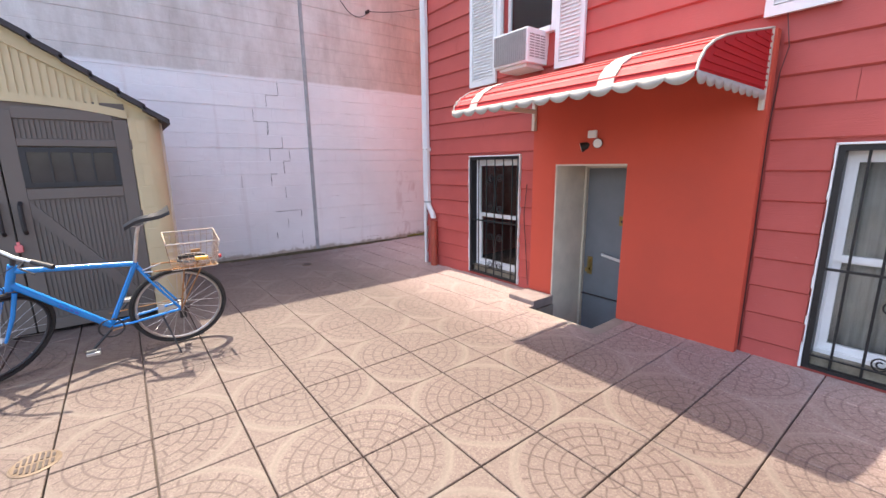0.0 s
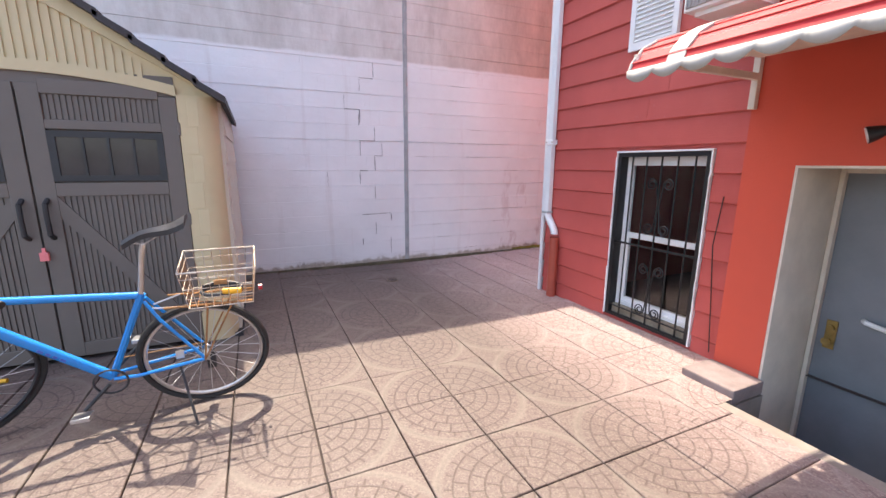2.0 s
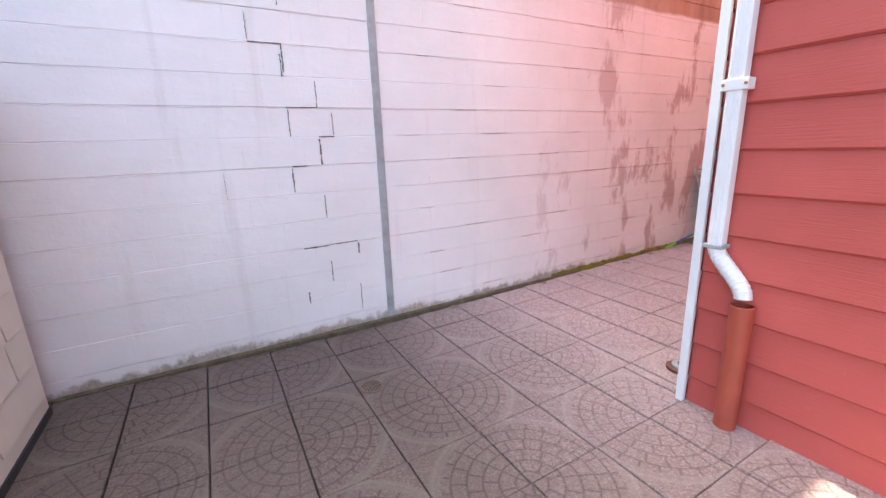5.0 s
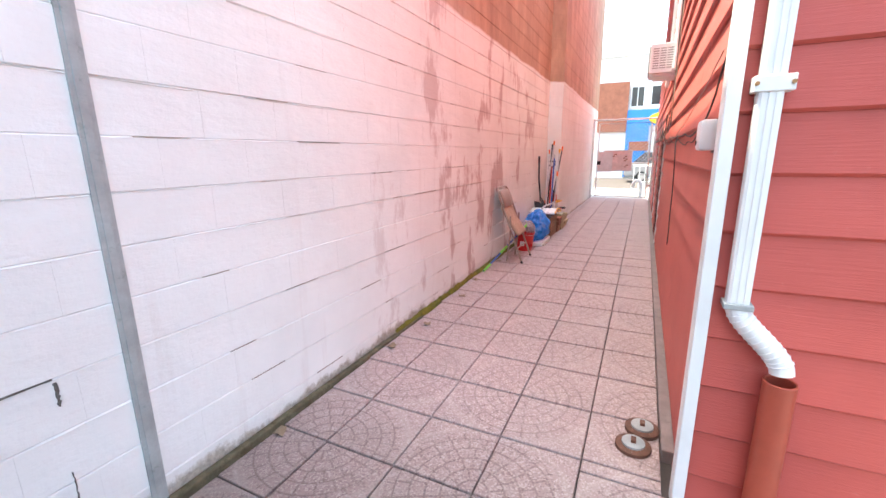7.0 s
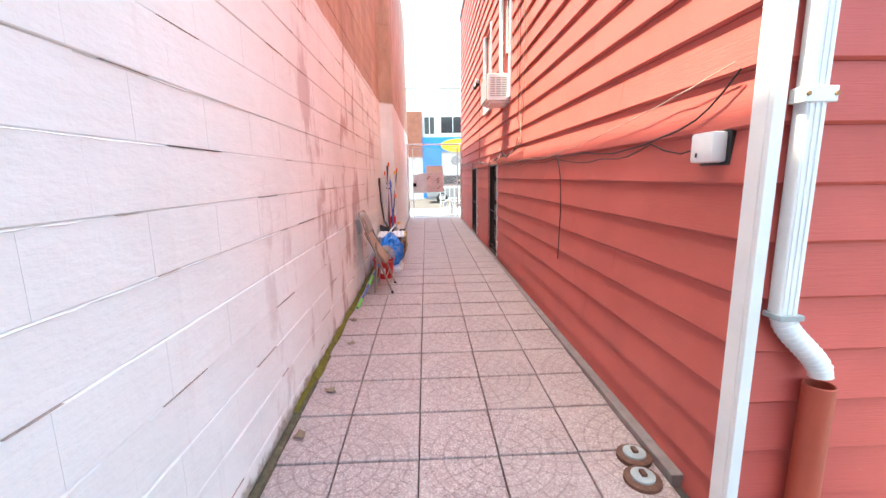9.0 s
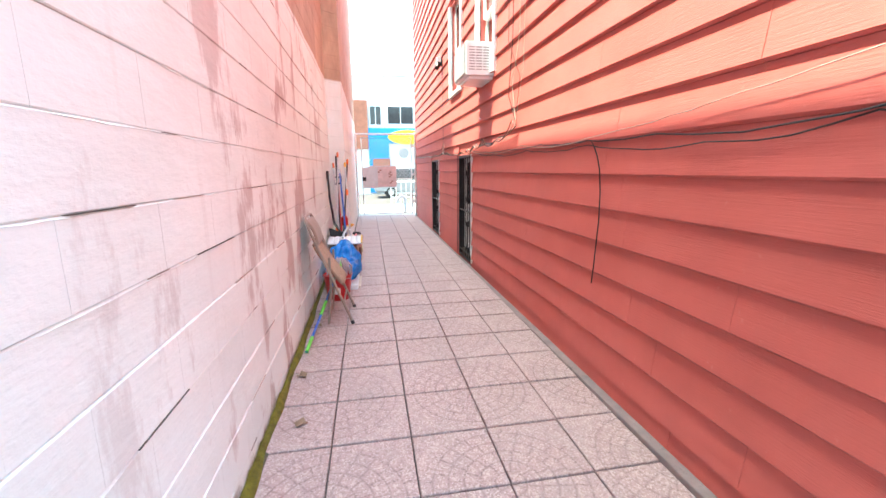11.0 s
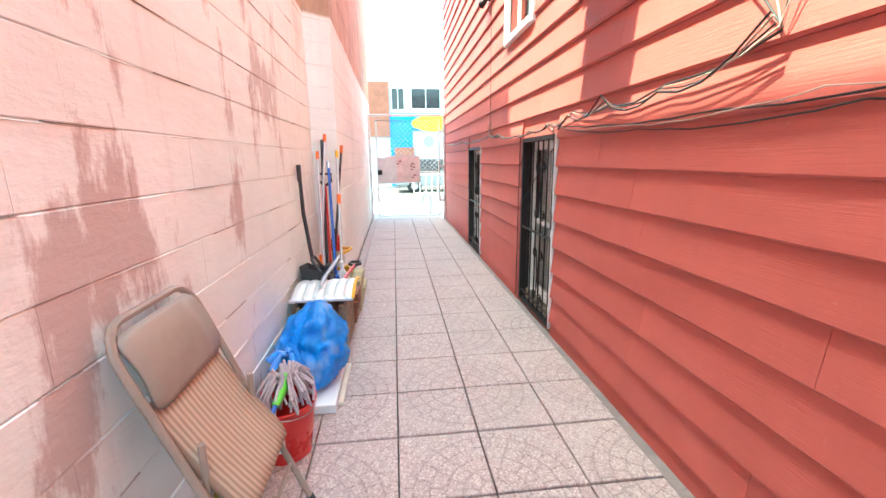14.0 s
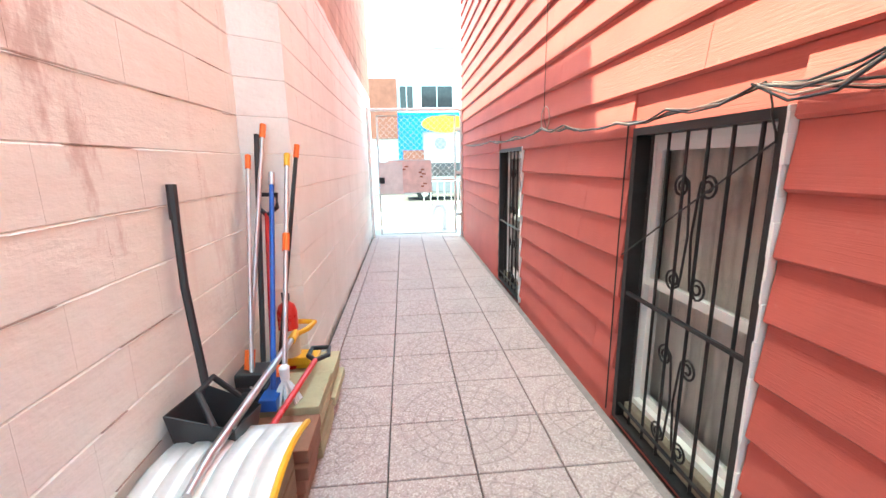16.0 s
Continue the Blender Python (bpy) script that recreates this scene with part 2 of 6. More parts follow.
# lighter red for the awning ribs, a painted highlight along the slats
M_AWNPINK = plain("highlight_red_enamel", (0.50, 0.04, 0.04), 0.65, vary=0.12, scale=4, bump=0.02)
M_AWNWHITE = plain("white_awning_enamel", (0.42, 0.405, 0.365), 0.6, vary=0.08, scale=8, stain=(0.45, 0.4, 0.33), spread=(0.62, 0.8))
M_SHEDBEIGE = plain("beige_resin", (0.60, 0.50, 0.30), 0.55, vary=0.06, scale=3, bump=0.15, grain=120)
M_SHEDSIDE = plain("sunfaded_beige_resin", (0.60, 0.55, 0.46), 0.6, vary=0.06, scale=3, bump=0.15, grain=120)
M_SHEDDOOR = plain("grey_brown_resin", (0.145, 0.122, 0.104), 0.55, vary=0.08, scale=3, bump=0.15, grain=120)
M_SHEDROOF = plain("dark_resin_shingle", (0.045, 0.040, 0.042), 0.7, vary=0.2, scale=10, bump=0.3)
M_SMOKED = plain("smoked_panes", (0.05, 0.045, 0.045), 0.12, vary=0.2, bump=0.0)
M_BLUE = plain("blue_frame_paint", (0.014, 0.235, 0.62), 0.22, vary=0.06, scale=9, bump=0.0)
M_RUBBER = plain("tyre_rubber", (0.03, 0.028, 0.026), 0.85, vary=0.25, scale=20, bump=0.3)
M_ALU = plain("dull_aluminium", (0.58, 0.58, 0.58), 0.32, 0.9, vary=0.12, scale=14, bump=0.03)
M_SHOVEL = plain("bright_worn_aluminium", (0.74, 0.74, 0.73), 0.42, 0.45, vary=0.1, scale=14, bump=0.05, stain=(0.5, 0.48, 0.46), spread=(0.6, 0.8))
M_RUST = plain("rusty_wire", (0.42, 0.22, 0.09), 0.55, 0.45, vary=0.3, scale=18, stain=(0.25, 0.09, 0.03), spread=(0.5, 0.7))
M_YELLOW = plain("yellow_plastic", (0.75, 0.40, 0.02), 0.4, vary=0.1)
M_BASKET = plain("tarnished_wire", (0.62, 0.55, 0.46), 0.4, 0.7, vary=0.2, scale=14, stain=(0.4, 0.2, 0.07), spread=(0.5, 0.7))
M_PIPE = plain("red_painted_pipe", (0.40, 0.075, 0.045), 0.5, vary=0.1, scale=8, stain=(0.12, 0.05, 0.04), spread=(0.72, 0.78))
M_TAUPE = plain("taupe_chair_enamel", (0.30, 0.23, 0.185), 0.4, vary=0.12, scale=8, bump=0.04)
M_CARD = plain("ribbed_cardboard", (0.55, 0.36, 0.24), 0.8, vary=0.1, scale=6, bump=0.2)
rib_mat, rib_nt, rib_bsdf = shader("ribbed_seat_pad")
rib_wave = node(rib_nt, "TexWave")
rib_wave.inputs["Scale"].default_value, rib_wave.inputs["Distortion"].default_value = 14.0, 0.6
rib_nt.links.new(position(rib_nt), rib_wave.inputs["Vector"])
rib_nt.links.new(mix(rib_nt, rib_wave.outputs[1], (0.30, 0.19, 0.13), (0.52, 0.36, 0.26)), rib_bsdf.inputs["Base Color"])
rib_bsdf.inputs["Roughness"].default_value = 0.8
relief(rib_nt, rib_bsdf, rib_wave.outputs[1], 0.6, 0.006)
M_BUCKET = plain("red_plastic", (0.50, 0.015, 0.018), 0.3, vary=0.08)
M_GREEN = plain("lime_plastic", (0.18, 0.62, 0.06), 0.35, vary=0.08)
M_MOP = plain("grey_cotton_strands", (0.46, 0.38, 0.40), 0.95, vary=0.25, scale=60, bump=0.4)
M_BAG = plastic_film("blue_bag_film", (0.012, 0.235, 0.86))
M_ORANGE = plain("orange_plastic", (0.80, 0.15, 0.02), 0.4, vary=0.1)
M_REDPL = plain("red_enamel", (0.55, 0.02, 0.02), 0.3, vary=0.1)
M_BLUEPOLE = plain("blue_pole_enamel", (0.03, 0.11, 0.45), 0.3, vary=0.1)
M_STONE = plain("yellowed_paver", (0.50, 0.44, 0.27), 0.85, vary=0.2, scale=7, bump=0.4, stain=(0.3, 0.25, 0.14), each=0.5)
M_BRICK = plain("old_brick", (0.30, 0.15, 0.10), 0.9, vary=0.2, scale=9, bump=0.4, each=0.5)
M_WOOD = plain("weathered_wood", (0.24, 0.17, 0.11), 0.8, vary=0.25, scale=4, bump=0.3, stretch=(1, 8, 8))
M_MOSS = plain("moss", (0.12, 0.10, 0.06), 0.95, vary=0.5, scale=9, bump=0.6, stain=(0.07, 0.06, 0.03), spread=(0.5, 0.62))
M_STEP = plain("grey_pink_slab", (0.24, 0.19, 0.18), 0.8, vary=0.2, scale=8, bump=0.3, stain=(0.13, 0.10, 0.09))
M_DRAIN = plain("worn_bronze_grate", (0.15, 0.11, 0.075), 0.6, 0.3, vary=0.25, scale=20)
M_MOSSY = plain("yellow_green_moss", (0.15, 0.13, 0.012), 0.95, vary=0.5, scale=16, bump=0.8, grain=120, stain=(0.05, 0.035, 0.015))
M_IRON = plain("rusty_cast_iron", (0.16, 0.075, 0.05), 0.7, 0.3, vary=0.3, scale=20, bump=0.3, stain=(0.28, 0.2, 0.15))
M_CABLE = plain("black_cable", (0.018, 0.016, 0.016), 0.5, vary=0.2, bump=0)
M_CABLEW = plain("faded_cable", (0.42, 0.33, 0.27), 0.6, vary=0.2, bump=0)
M_ACGREY = plain("ac_grille_grey", (0.33, 0.32, 0.31), 0.5, vary=0.1)
M_GALV = plain("white_gate_paint", (0.72, 0.68, 0.66), 0.45, vary=0.1, scale=9, stain=(0.42, 0.3, 0.25), spread=(0.66, 0.8))
M_PINKSIGN = plain("pinkish_sheet_metal", (0.74, 0.56, 0.52), 0.5, vary=0.15, scale=8)
M_STREET = plain("street_concrete", (0.50, 0.49, 0.47), 0.85, vary=0.12, scale=1.0)
M_ASPHALT = plain("asphalt", (0.06, 0.06, 0.062), 0.9, vary=0.2, scale=2.0)
M_SHOPBLUE = plain("shop_blue_paint", (0.03, 0.24, 0.66), 0.6, vary=0.1, scale=1.5)
M_SHOPWHITE = plain("shop_white_wall", (0.74, 0.74, 0.74), 0.7, vary=0.06, scale=1.5)
M_SHOPBRICK = plain("shop_brick", (0.34, 0.13, 0.08), 0.85, vary=0.2, scale=4)
M_SIGNYEL = plain("sign_yellow", (0.80, 0.58, 0.03), 0.5, vary=0.05)
M_PINKLOCK = plain("pink_tag", (0.75, 0.2, 0.2), 0.5)


# ---- mesh helpers ----
ORIGIN = {}


def thing(name, loc, label, category, group=""):
    ob = new(name)
    ob.empty_display_size = 0.1
    ob.location = loc
    ORIGIN[ob] = Vector(loc)
    return tagged(ob, label, category, group)


def part(name, bm, material, parent=None, label="", smooth=False, kind=""):
    """Links a bmesh, made in world coordinates, as one mesh object under a thing or part."""
    off = ORIGIN.get(parent, Vector())
    if off.length:
        bmesh.ops.translate(bm, vec=-off, verts=bm.verts)
    me = bpy.data.meshes.new(name)
    bm.to_mesh(me)
    bm.free()
    if smooth:
        for p in me.polygons:
            p.use_smooth = True
        me.set_sharp_from_angle(angle=radians(40))
    me.materials.append(material)
    ob = new(name, me)
    ob.parent = parent
    ORIGIN[ob] = off
    return tagged(ob, label, kind=kind)


def structure(name, bm, material, label, category, smooth=False):
    ob = part(name, bm, material, None, label, smooth, "structure")
    return tagged(ob, category=category)


FACES = ((0, 3, 2, 1), (4, 5, 6, 7), (0, 1, 5, 4), (1, 2, 6, 5), (2, 3, 7, 6), (3, 0, 4, 7))


def hexa(bm, pts):
    vs = [bm.verts.new(p) for p in pts]
    for f in FACES:
        bm.faces.new([vs[i] for i in f])
    return vs


def box(bm, lo, hi, bevel=0.0):
    x0, y0, z0 = (min(a, b) for a, b in zip(lo, hi))
    x1, y1, z1 = (max(a, b) for a, b in zip(lo, hi))
    pts = [(x0, y0, z0), (x1, y0, z0), (x1, y1, z0), (x0, y1, z0), (x0, y0, z1), (x1, y0, z1), (x1, y1, z1), (x0, y1, z1)]
    vs = hexa(bm, pts)
    if bevel:
        es = {e for v in vs for e in v.link_edges}
        bmesh.ops.bevel(bm, geom=list(es), offset=bevel, segments=2, affect="EDGES", profile=0.6)
    return bm


def boxed(lo, hi, bevel=0.0):
    return box(bmesh.new(), lo, hi, bevel)


def tube(bm, pts, r, seg=8, cap=True):
    """A round bar along pts; r is a radius, or one for each point."""
    pts = [Vector(p) for p in pts]
    n = len(pts)
    rs = r if isinstance(r, (list, tuple)) else [r] * n
    rings, up = [], None
    for i, p in enumerate(pts):
        d = (pts[min(i + 1, n - 1)] - pts[max(i - 1, 0)]).normalized()
        if up is None:
            up = Vector((0, 0, 1)) if abs(d.z) < 0.9 else Vector((1, 0, 0))
        a = d.cross(up).normalized()
        up = a.cross(d).normalized()
        rings.append([bm.verts.new(p + rs[i] * (math.cos(2 * math.pi * k / seg) * a + math.sin(2 * math.pi * k / seg) * up)) for k in range(seg)])
    for a, b in zip(rings, rings[1:]):
        for k in range(seg):
            bm.faces.new((a[k], a[(k + 1) % seg], b[(k + 1) % seg], b[k]))
    if cap:
        bm.faces.new(rings[0][::-1])
        bm.faces.new(rings[-1])
    return bm


def tubed(pts, r, seg=8):
    return tube(bmesh.new(), pts, r, seg)


def lathe(profile, seg=24, centre=(0, 0, 0)):
    """A body of revolution about z; profile is (radius, z) pairs."""
    bm = bmesh.new()
    c = Vector(centre)
    rings = []
    for r, z in profile:
        rings.append([bm.verts.new(c + Vector((r * math.cos(2 * math.pi * k / seg), r * math.sin(2 * math.pi * k / seg), z))) for k in range(seg)])
    for a, b in zip(rings, rings[1:]):
        for k in range(seg):
            bm.faces.new((a[k], a[(k + 1) % seg], b[(k + 1) % seg], b[k]))
    bm.faces.new(rings[0][::-1])
    bm.faces.new(rings[-1])
    return bm


def ring(centre, r, thick, axis, n=36, seg=8, squash=1.0):
    """A torus round centre with its axle along axis."""
    bm = bmesh.new()
    q = Vector(axis).to_track_quat("Z", "Y")
    rows = []
    for i in range(n):
        a = 2 * math.pi * i / n
        rows.append([])
        for k in range(seg):
            b = 2 * math.pi * k / seg
            rr = r + thick * math.cos(b)
            rows[-1].append(bm.verts.new(Vector(centre) + q @ Vector((rr * math.cos(a), rr * math.sin(a), squash * thick * math.sin(b)))))
    for i in range(n):
        for k in range(seg):
            bm.faces.new((rows[i][k], rows[(i + 1) % n][k], rows[(i + 1) % n][(k + 1) % seg], rows[i][(k + 1) % seg]))
    return bm


def arc(n, f):
    return [f(i / (n - 1)) for i in range(n)]


def sag(a, b, drop, n=12):
    a, b = Vector(a), Vector(b)
    return [a.lerp(b, i / (n - 1)) - Vector((0, 0, drop * 4 * (i / (n - 1)) * (1 - i / (n - 1)))) for i in range(n)]


def ground_z(x, y):
    """The yard falls a little to its drain, the passage rises a little to the street."""
    d2 = (x - 2.6) ** 2 + (y - 6.3) ** 2
    t = min(1, max(0, (x - 5.0) / 4))
    return -0.055 * math.exp(-d2 / 4.5) + 0.035 * t * t * (3 - 2 * t)


WALL_Y, REAR_X, SIDE_Y, GATE_X = 7.03, 3.59, 5.0, 15.75

# ---- structure: ground ----
bm = bmesh.new()
xs = [-400, -60, -6] + [-4 + 0.5 * i for i in range(1, 41)] + [20, 60, 400]
ys = [-400, -60, -4] + [-3 + 0.5 * i for i in range(1, 24)] + [10, 60, 400]
grid = [[bm.verts.new((x, y, ground_z(x, y) - 0.028)) for y in ys] for x in xs]
for i in range(len(xs) - 1):
    for j in range(len(ys) - 1):
        cx, cy = (xs[i] + xs[i + 1]) / 2, (ys[j] + ys[j + 1]) / 2
        if 3.0 < cx < 4.0 and 1.5 < cy < 2.5 + 0.5:
            continue
        bm.faces.new((grid[i][j], grid[i + 1][j], grid[i + 1][j + 1], grid[i][j + 1]))
structure("ground", bm, M_GROUT, "dark grout bed under the paving slabs", "ground")


# ---- structure: block wall ----
def wall_line(x):
    """Face of the neighbour's wall: it steps out beyond the pier."""
    if x < 10.25:
        return WALL_Y
    return WALL_Y - 0.23 * min(1, (x - 10.25) / 0.16)


WALL_H = 6.45
wall_long = structure("wall_north", boxed((-7, WALL_Y + 0.007, -0.3), (10.25, WALL_Y + 0.3, WALL_H)), M_BLOCK, "tall painted concrete block wall", "wall")
bm = bmesh.new()
H2 = WALL_H + 0.12
hexa(bm, [(10.26, 7.045, -0.3), (10.41, 6.816, -0.3), (10.41, 7.33, -0.3), (10.26, 7.33, -0.3), (10.26, 7.045, H2), (10.41, 6.816, H2), (10.41, 7.33, H2), (10.26, 7.33, H2)])
box(bm, (10.41, 6.816, -0.3), (GATE_X + 1.2, 7.33, H2))
wall_pier = structure("wall_pier", bm, M_BLOCK, "painted block wall stepping out past a pier", "wall")
bm = boxed((-7, WALL_Y - 0.02, WALL_H), (GATE_X + 1.2, WALL_Y + 0.33, WALL_H + 0.06), 0.01)
structure("trim_coping", bm, M_CONC, "concrete coping on top of the block wall", "coping")
structure("trim_seam", box(boxed((2.585, WALL_Y - 0.010, -0.1), (2.645, WALL_Y + 0.02, 6.4)), (2.60, WALL_Y - 0.014, -0.1), (2.63, WALL_Y, 6.4), 0.003), M_SEAM, "grey sealed movement joint in the block wall", "joint")

# stepped cracks that follow the block joints: x, lower and upper end, width
rng = random.Random(21)
bm = bmesh.new()
for cx, z0, z1, w in ((1.94, 1.92, 2.06, 0.012), (2.155, 1.72, 1.90, 0.010), (1.95, 1.52, 1.70, 0.007), (2.257, 1.53, 1.69, 0.005), (2.15, 1.32, 1.50, 0.020), (1.935, 1.13, 1.30, 0.014), (2.145, 0.92, 1.09, 0.007), (2.375, 0.60, 0.69, 0.016), (2.145, 0.41, 0.57, 0.009), (1.95, 0.26, 0.35, 0.016), (2.365, 0.12, 0.34, 0.006), (1.49, 1.12, 1.29, 0.004), (1.96, 2.36, 2.52, 0.008), (1.75, 2.14, 2.30, 0.006), (1.955, 1.95, 2.12, 0.012), (2.155, 2.56, 2.74, 0.006)):
    n = 14
    pts = [(cx + rng.uniform(-0.0025, 0.0025), z0 + (z1 - z0) * k / n, w * rng.uniform(0.15, 1.0) * 0.4) for k in range(n + 1)]
    for (xa, za, wa), (xb, zb, wb) in zip(pts, pts[1:]):
        hexa(bm, [(xa - wa, WALL_Y - 0.006, za), (xa + wa, WALL_Y - 0.006, za), (xa + wa, WALL_Y + 0.01, za), (xa - wa, WALL_Y + 0.01, za), (xb - wb, WALL_Y - 0.006, zb), (xb + wb, WALL_Y - 0.006, zb), (xb + wb, WALL_Y + 0.01, zb), (xb - wb, WALL_Y + 0.01, zb)])
for xa, xb, z in ((1.94, 2.155, 1.722), (1.935, 2.05, 1.315), (2.15, 2.26, 1.519), (1.95, 2.14, 0.70), (1.75, 1.96, 2.128), (1.96, 2.15, 2.535), (2.15, 2.37, 0.706), (4.3, 4.55, 1.315), (4.9, 5.3, 1.112), (3.6, 3.95, 1.519), (5.6, 6.0, 1.315), (4.4, 4.7, 0.706)):
    x = xa
    while x < xb:
        e, t = min(xb, x + 0.05), rng.uniform(0.0012, 0.0045) if xb < 3 else rng.uniform(0.0003, 0.0014)
        box(bm, (x, WALL_Y - 0.005, z - 0.0015 - t), (e, WALL_Y + 0.008, z - 0.0015 + t))
        x = e
structure("trim_cracks", bm, M_CRACK, "stepped cracks along the joints of the block wall", "cracks")
bm = bmesh.new()
for j in range(2, 15):
    # joints that have opened here and there along the passage
    z, x = j * 0.2032 - 0.312, 2.7 + rng.random()
    while x < 10.0:
        length, deep = rng.uniform(0.06, 0.3), rng.uniform(0.0004, 0.0016)
        e = min(10.2, x + length)
        while x < e:
            t = deep * rng.uniform(0.2, 1.0)
            box(bm, (x, WALL_Y - 0.0035, z - t), (min(e, x + 0.045), WALL_Y + 0.008, z + t))
            x += 0.045
        x += rng.uniform(0.4, 2.2)
structure("trim_open_joints", bm, M_JOINT, "weathered open joints in the block wall", "joints")

# uneven ridges of painted mortar standing out of the bed joints
bm = bmesh.new()
for j in range(2, 15):
    z, x = j * 0.2032 - 0.3165, -1.0 + rng.random()
    while x < 10.1:
        e = min(10.2, x + rng.uniform(0.3, 1.4))
        prev = None
        while x < e:
            w, o = rng.uniform(0.002, 0.006), rng.uniform(0.0005, 0.0038)
            row = [bm.verts.new((x, WALL_Y + 0.004, z - w)), bm.verts.new((x, WALL_Y - o, z + rng.uniform(-0.002, 0.002))), bm.verts.new((x, WALL_Y + 0.004, z + w))]
            if prev:
                for k in range(2):
                    bm.faces.new((prev[k], row[k], row[k + 1], prev[k + 1]))
            prev = row
            x += rng.uniform(0.03, 0.09)
        x += rng.uniform(0.05, 0.7)
bmesh.ops.recalc_face_normals(bm, faces=bm.faces)
structure("trim_mortar", bm, M_BLOCK, "uneven painted mortar ridges along the block joints", "mortar", True)

# ---- structure: the house ----
HOUSE_H, FRONT_X, SOUTH_Y = 6.2, 15.9, -4.0
REAR_OPEN = [(3.19, 4.03, 0.02, 1.515), (-0.32, 0.56, 0.02, 1.515), (2.80, 3.50, 2.76, 4.05), (-0.1, 0.60, 2.78, 4.05)]
SIDE_OPEN = [(8.97, 9.80, 0.05, 1.60), (11.70, 12.65, 0.05, 1.59), (9.62, 10.40, 2.60, 3.95), (7.97, 8.67, 2.50, 3.95)]
DOOR = (1.89, 2.645, -0.62, 1.415)


def rear(u, v, w):
    return (REAR_X - w, u, v)


def side(u, v, w):
    return (u, SIDE_Y + w, v)


def spans(a, b, cuts):
    out, at = [], a
    for c0, c1 in sorted(cuts):
        if c1 <= a or c0 >= b:
            continue
        if c0 > at:
            out.append((at, c0))
        at = max(at, c1)
    if at < b:
        out.append((at, b))
    return out


def core(u0, u1, v0, v1, openings, m, depth):
    """The solid wall behind the cladding, cut through at the openings."""
    bm = bmesh.new()
    levels = sorted({v0, v1, *[o[2] for o in openings if v0 < o[2] < v1], *[o[3] for o in openings if v0 < o[3] < v1]})
    for a, b in zip(levels, levels[1:]):
        mid = (a + b) / 2
        for s0, s1 in spans(u0, u1, [(o[0], o[1]) for o in openings if o[2] < mid < o[3]]):
            box(bm, m(s0, a, -depth), m(s1, b, -0.004))
    return bm


wall_rear = structure("wall_rear", core(SOUTH_Y, SIDE_Y - 0.004, -0.8, HOUSE_H, REAR_OPEN + [DOOR], rear, 0.16), M_REAR, "dusky red clapboard rear wall of the house", "wall")
wall_side = structure("wall_side", core(REAR_X + 0.17, FRONT_X, -0.3, HOUSE_H, SIDE_OPEN, side, 0.16), M_SIDE, "red clapboard side wall of the house along the passage", "wall")
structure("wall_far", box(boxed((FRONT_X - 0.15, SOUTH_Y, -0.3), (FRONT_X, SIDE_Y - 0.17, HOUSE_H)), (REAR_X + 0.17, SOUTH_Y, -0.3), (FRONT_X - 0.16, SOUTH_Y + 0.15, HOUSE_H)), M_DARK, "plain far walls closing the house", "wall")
structure("roof", boxed((REAR_X - 0.12, SOUTH_Y, HOUSE_H), (FRONT_X + 0.1, SIDE_Y + 0.02, HOUSE_H + 0.15)), M_SHEDROOF, "flat dark roof of the house", "roof")
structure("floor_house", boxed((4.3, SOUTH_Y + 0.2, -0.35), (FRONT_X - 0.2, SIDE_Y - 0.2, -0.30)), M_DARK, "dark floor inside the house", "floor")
structure("ceiling_house", boxed((3.8, SOUTH_Y + 0.2, 2.1), (FRONT_X - 0.2, SIDE_Y - 0.2, 2.2)), M_CREAM, "plain ceiling inside the house", "ceiling")

# stucco porch face with the sunken doorway
bm = bmesh.new()
for lo, hi in (((3.50, 0.94, -0.7), (3.57, 1.89, 2.27)), ((3.50, 2.645, -0.7), (3.57, 2.935, 2.27)), ((3.50, 1.89, 1.415), (3.57, 2.645, 2.27))):
    box(bm, lo, hi)
structure("wall_stucco", bm, M_STUCCO, "bright red smooth stucco panel round the basement door", "wall")
bm = bmesh.new()
box(bm, (3.504, 2.630, -0.6), (4.04, 2.70, 1.40))
structure("trim_reveal", bm, M_CREAM, "cream painted side of the door recess", "door reveal")
bm = boxed((3.58, 1.82, -0.6), (4.04, 1.885, 1.40))
box(bm, (3.504, 1.82, 1.40), (4.04, 2.70, 1.46))
structure("trim_lintel", bm, M_CREAM, "cream painted lintel and side of the door recess", "door reveal")
# the pit in front of the door
bm = boxed((3.0, 1.6, -0.7), (4.1, 2.9, -0.6))
box(bm, (3.02, 1.89, -0.6), (3.10, 2.60, -0.006))
box(bm, (3.02, 1.78, -0.6), (3.50, 1.89, -0.006))
box(bm, (3.02, 2.60, -0.6), (3.50, 2.66, -0.06))
structure("floor_pit", bm, M_CONC, "concrete lined pit before the basement door", "pit")
bm = boxed((3.18, 2.602, -0.05), (3.495, 2.95, 0.045), 0.012)
structure("pavement_strip", boxed((3.022, 2.602, -0.06), (3.177, 2.948, ground_z(3.1, 2.78) - 0.002), 0.004), M_PAVE, "narrow paving strip before the low step", "paving")
structure("trim_threshold", bm, M_STEP, "low concrete slab step beside the basement doorway", "step")
bm = boxed((3.84, 5.012, -0.1), (FRONT_X, 5.075, 0.012), 0.008)
structure("baseboard_side", bm, M_STEP, "thin mortar fillet along the foot of the siding", "fillet")
bm = boxed((-6.9, 6.985, -0.1), (10.2, 7.027, -0.006), 0.012)
structure("baseboard_moss", bm, M_MOSS, "mossy gap along the foot of the block wall", "moss")


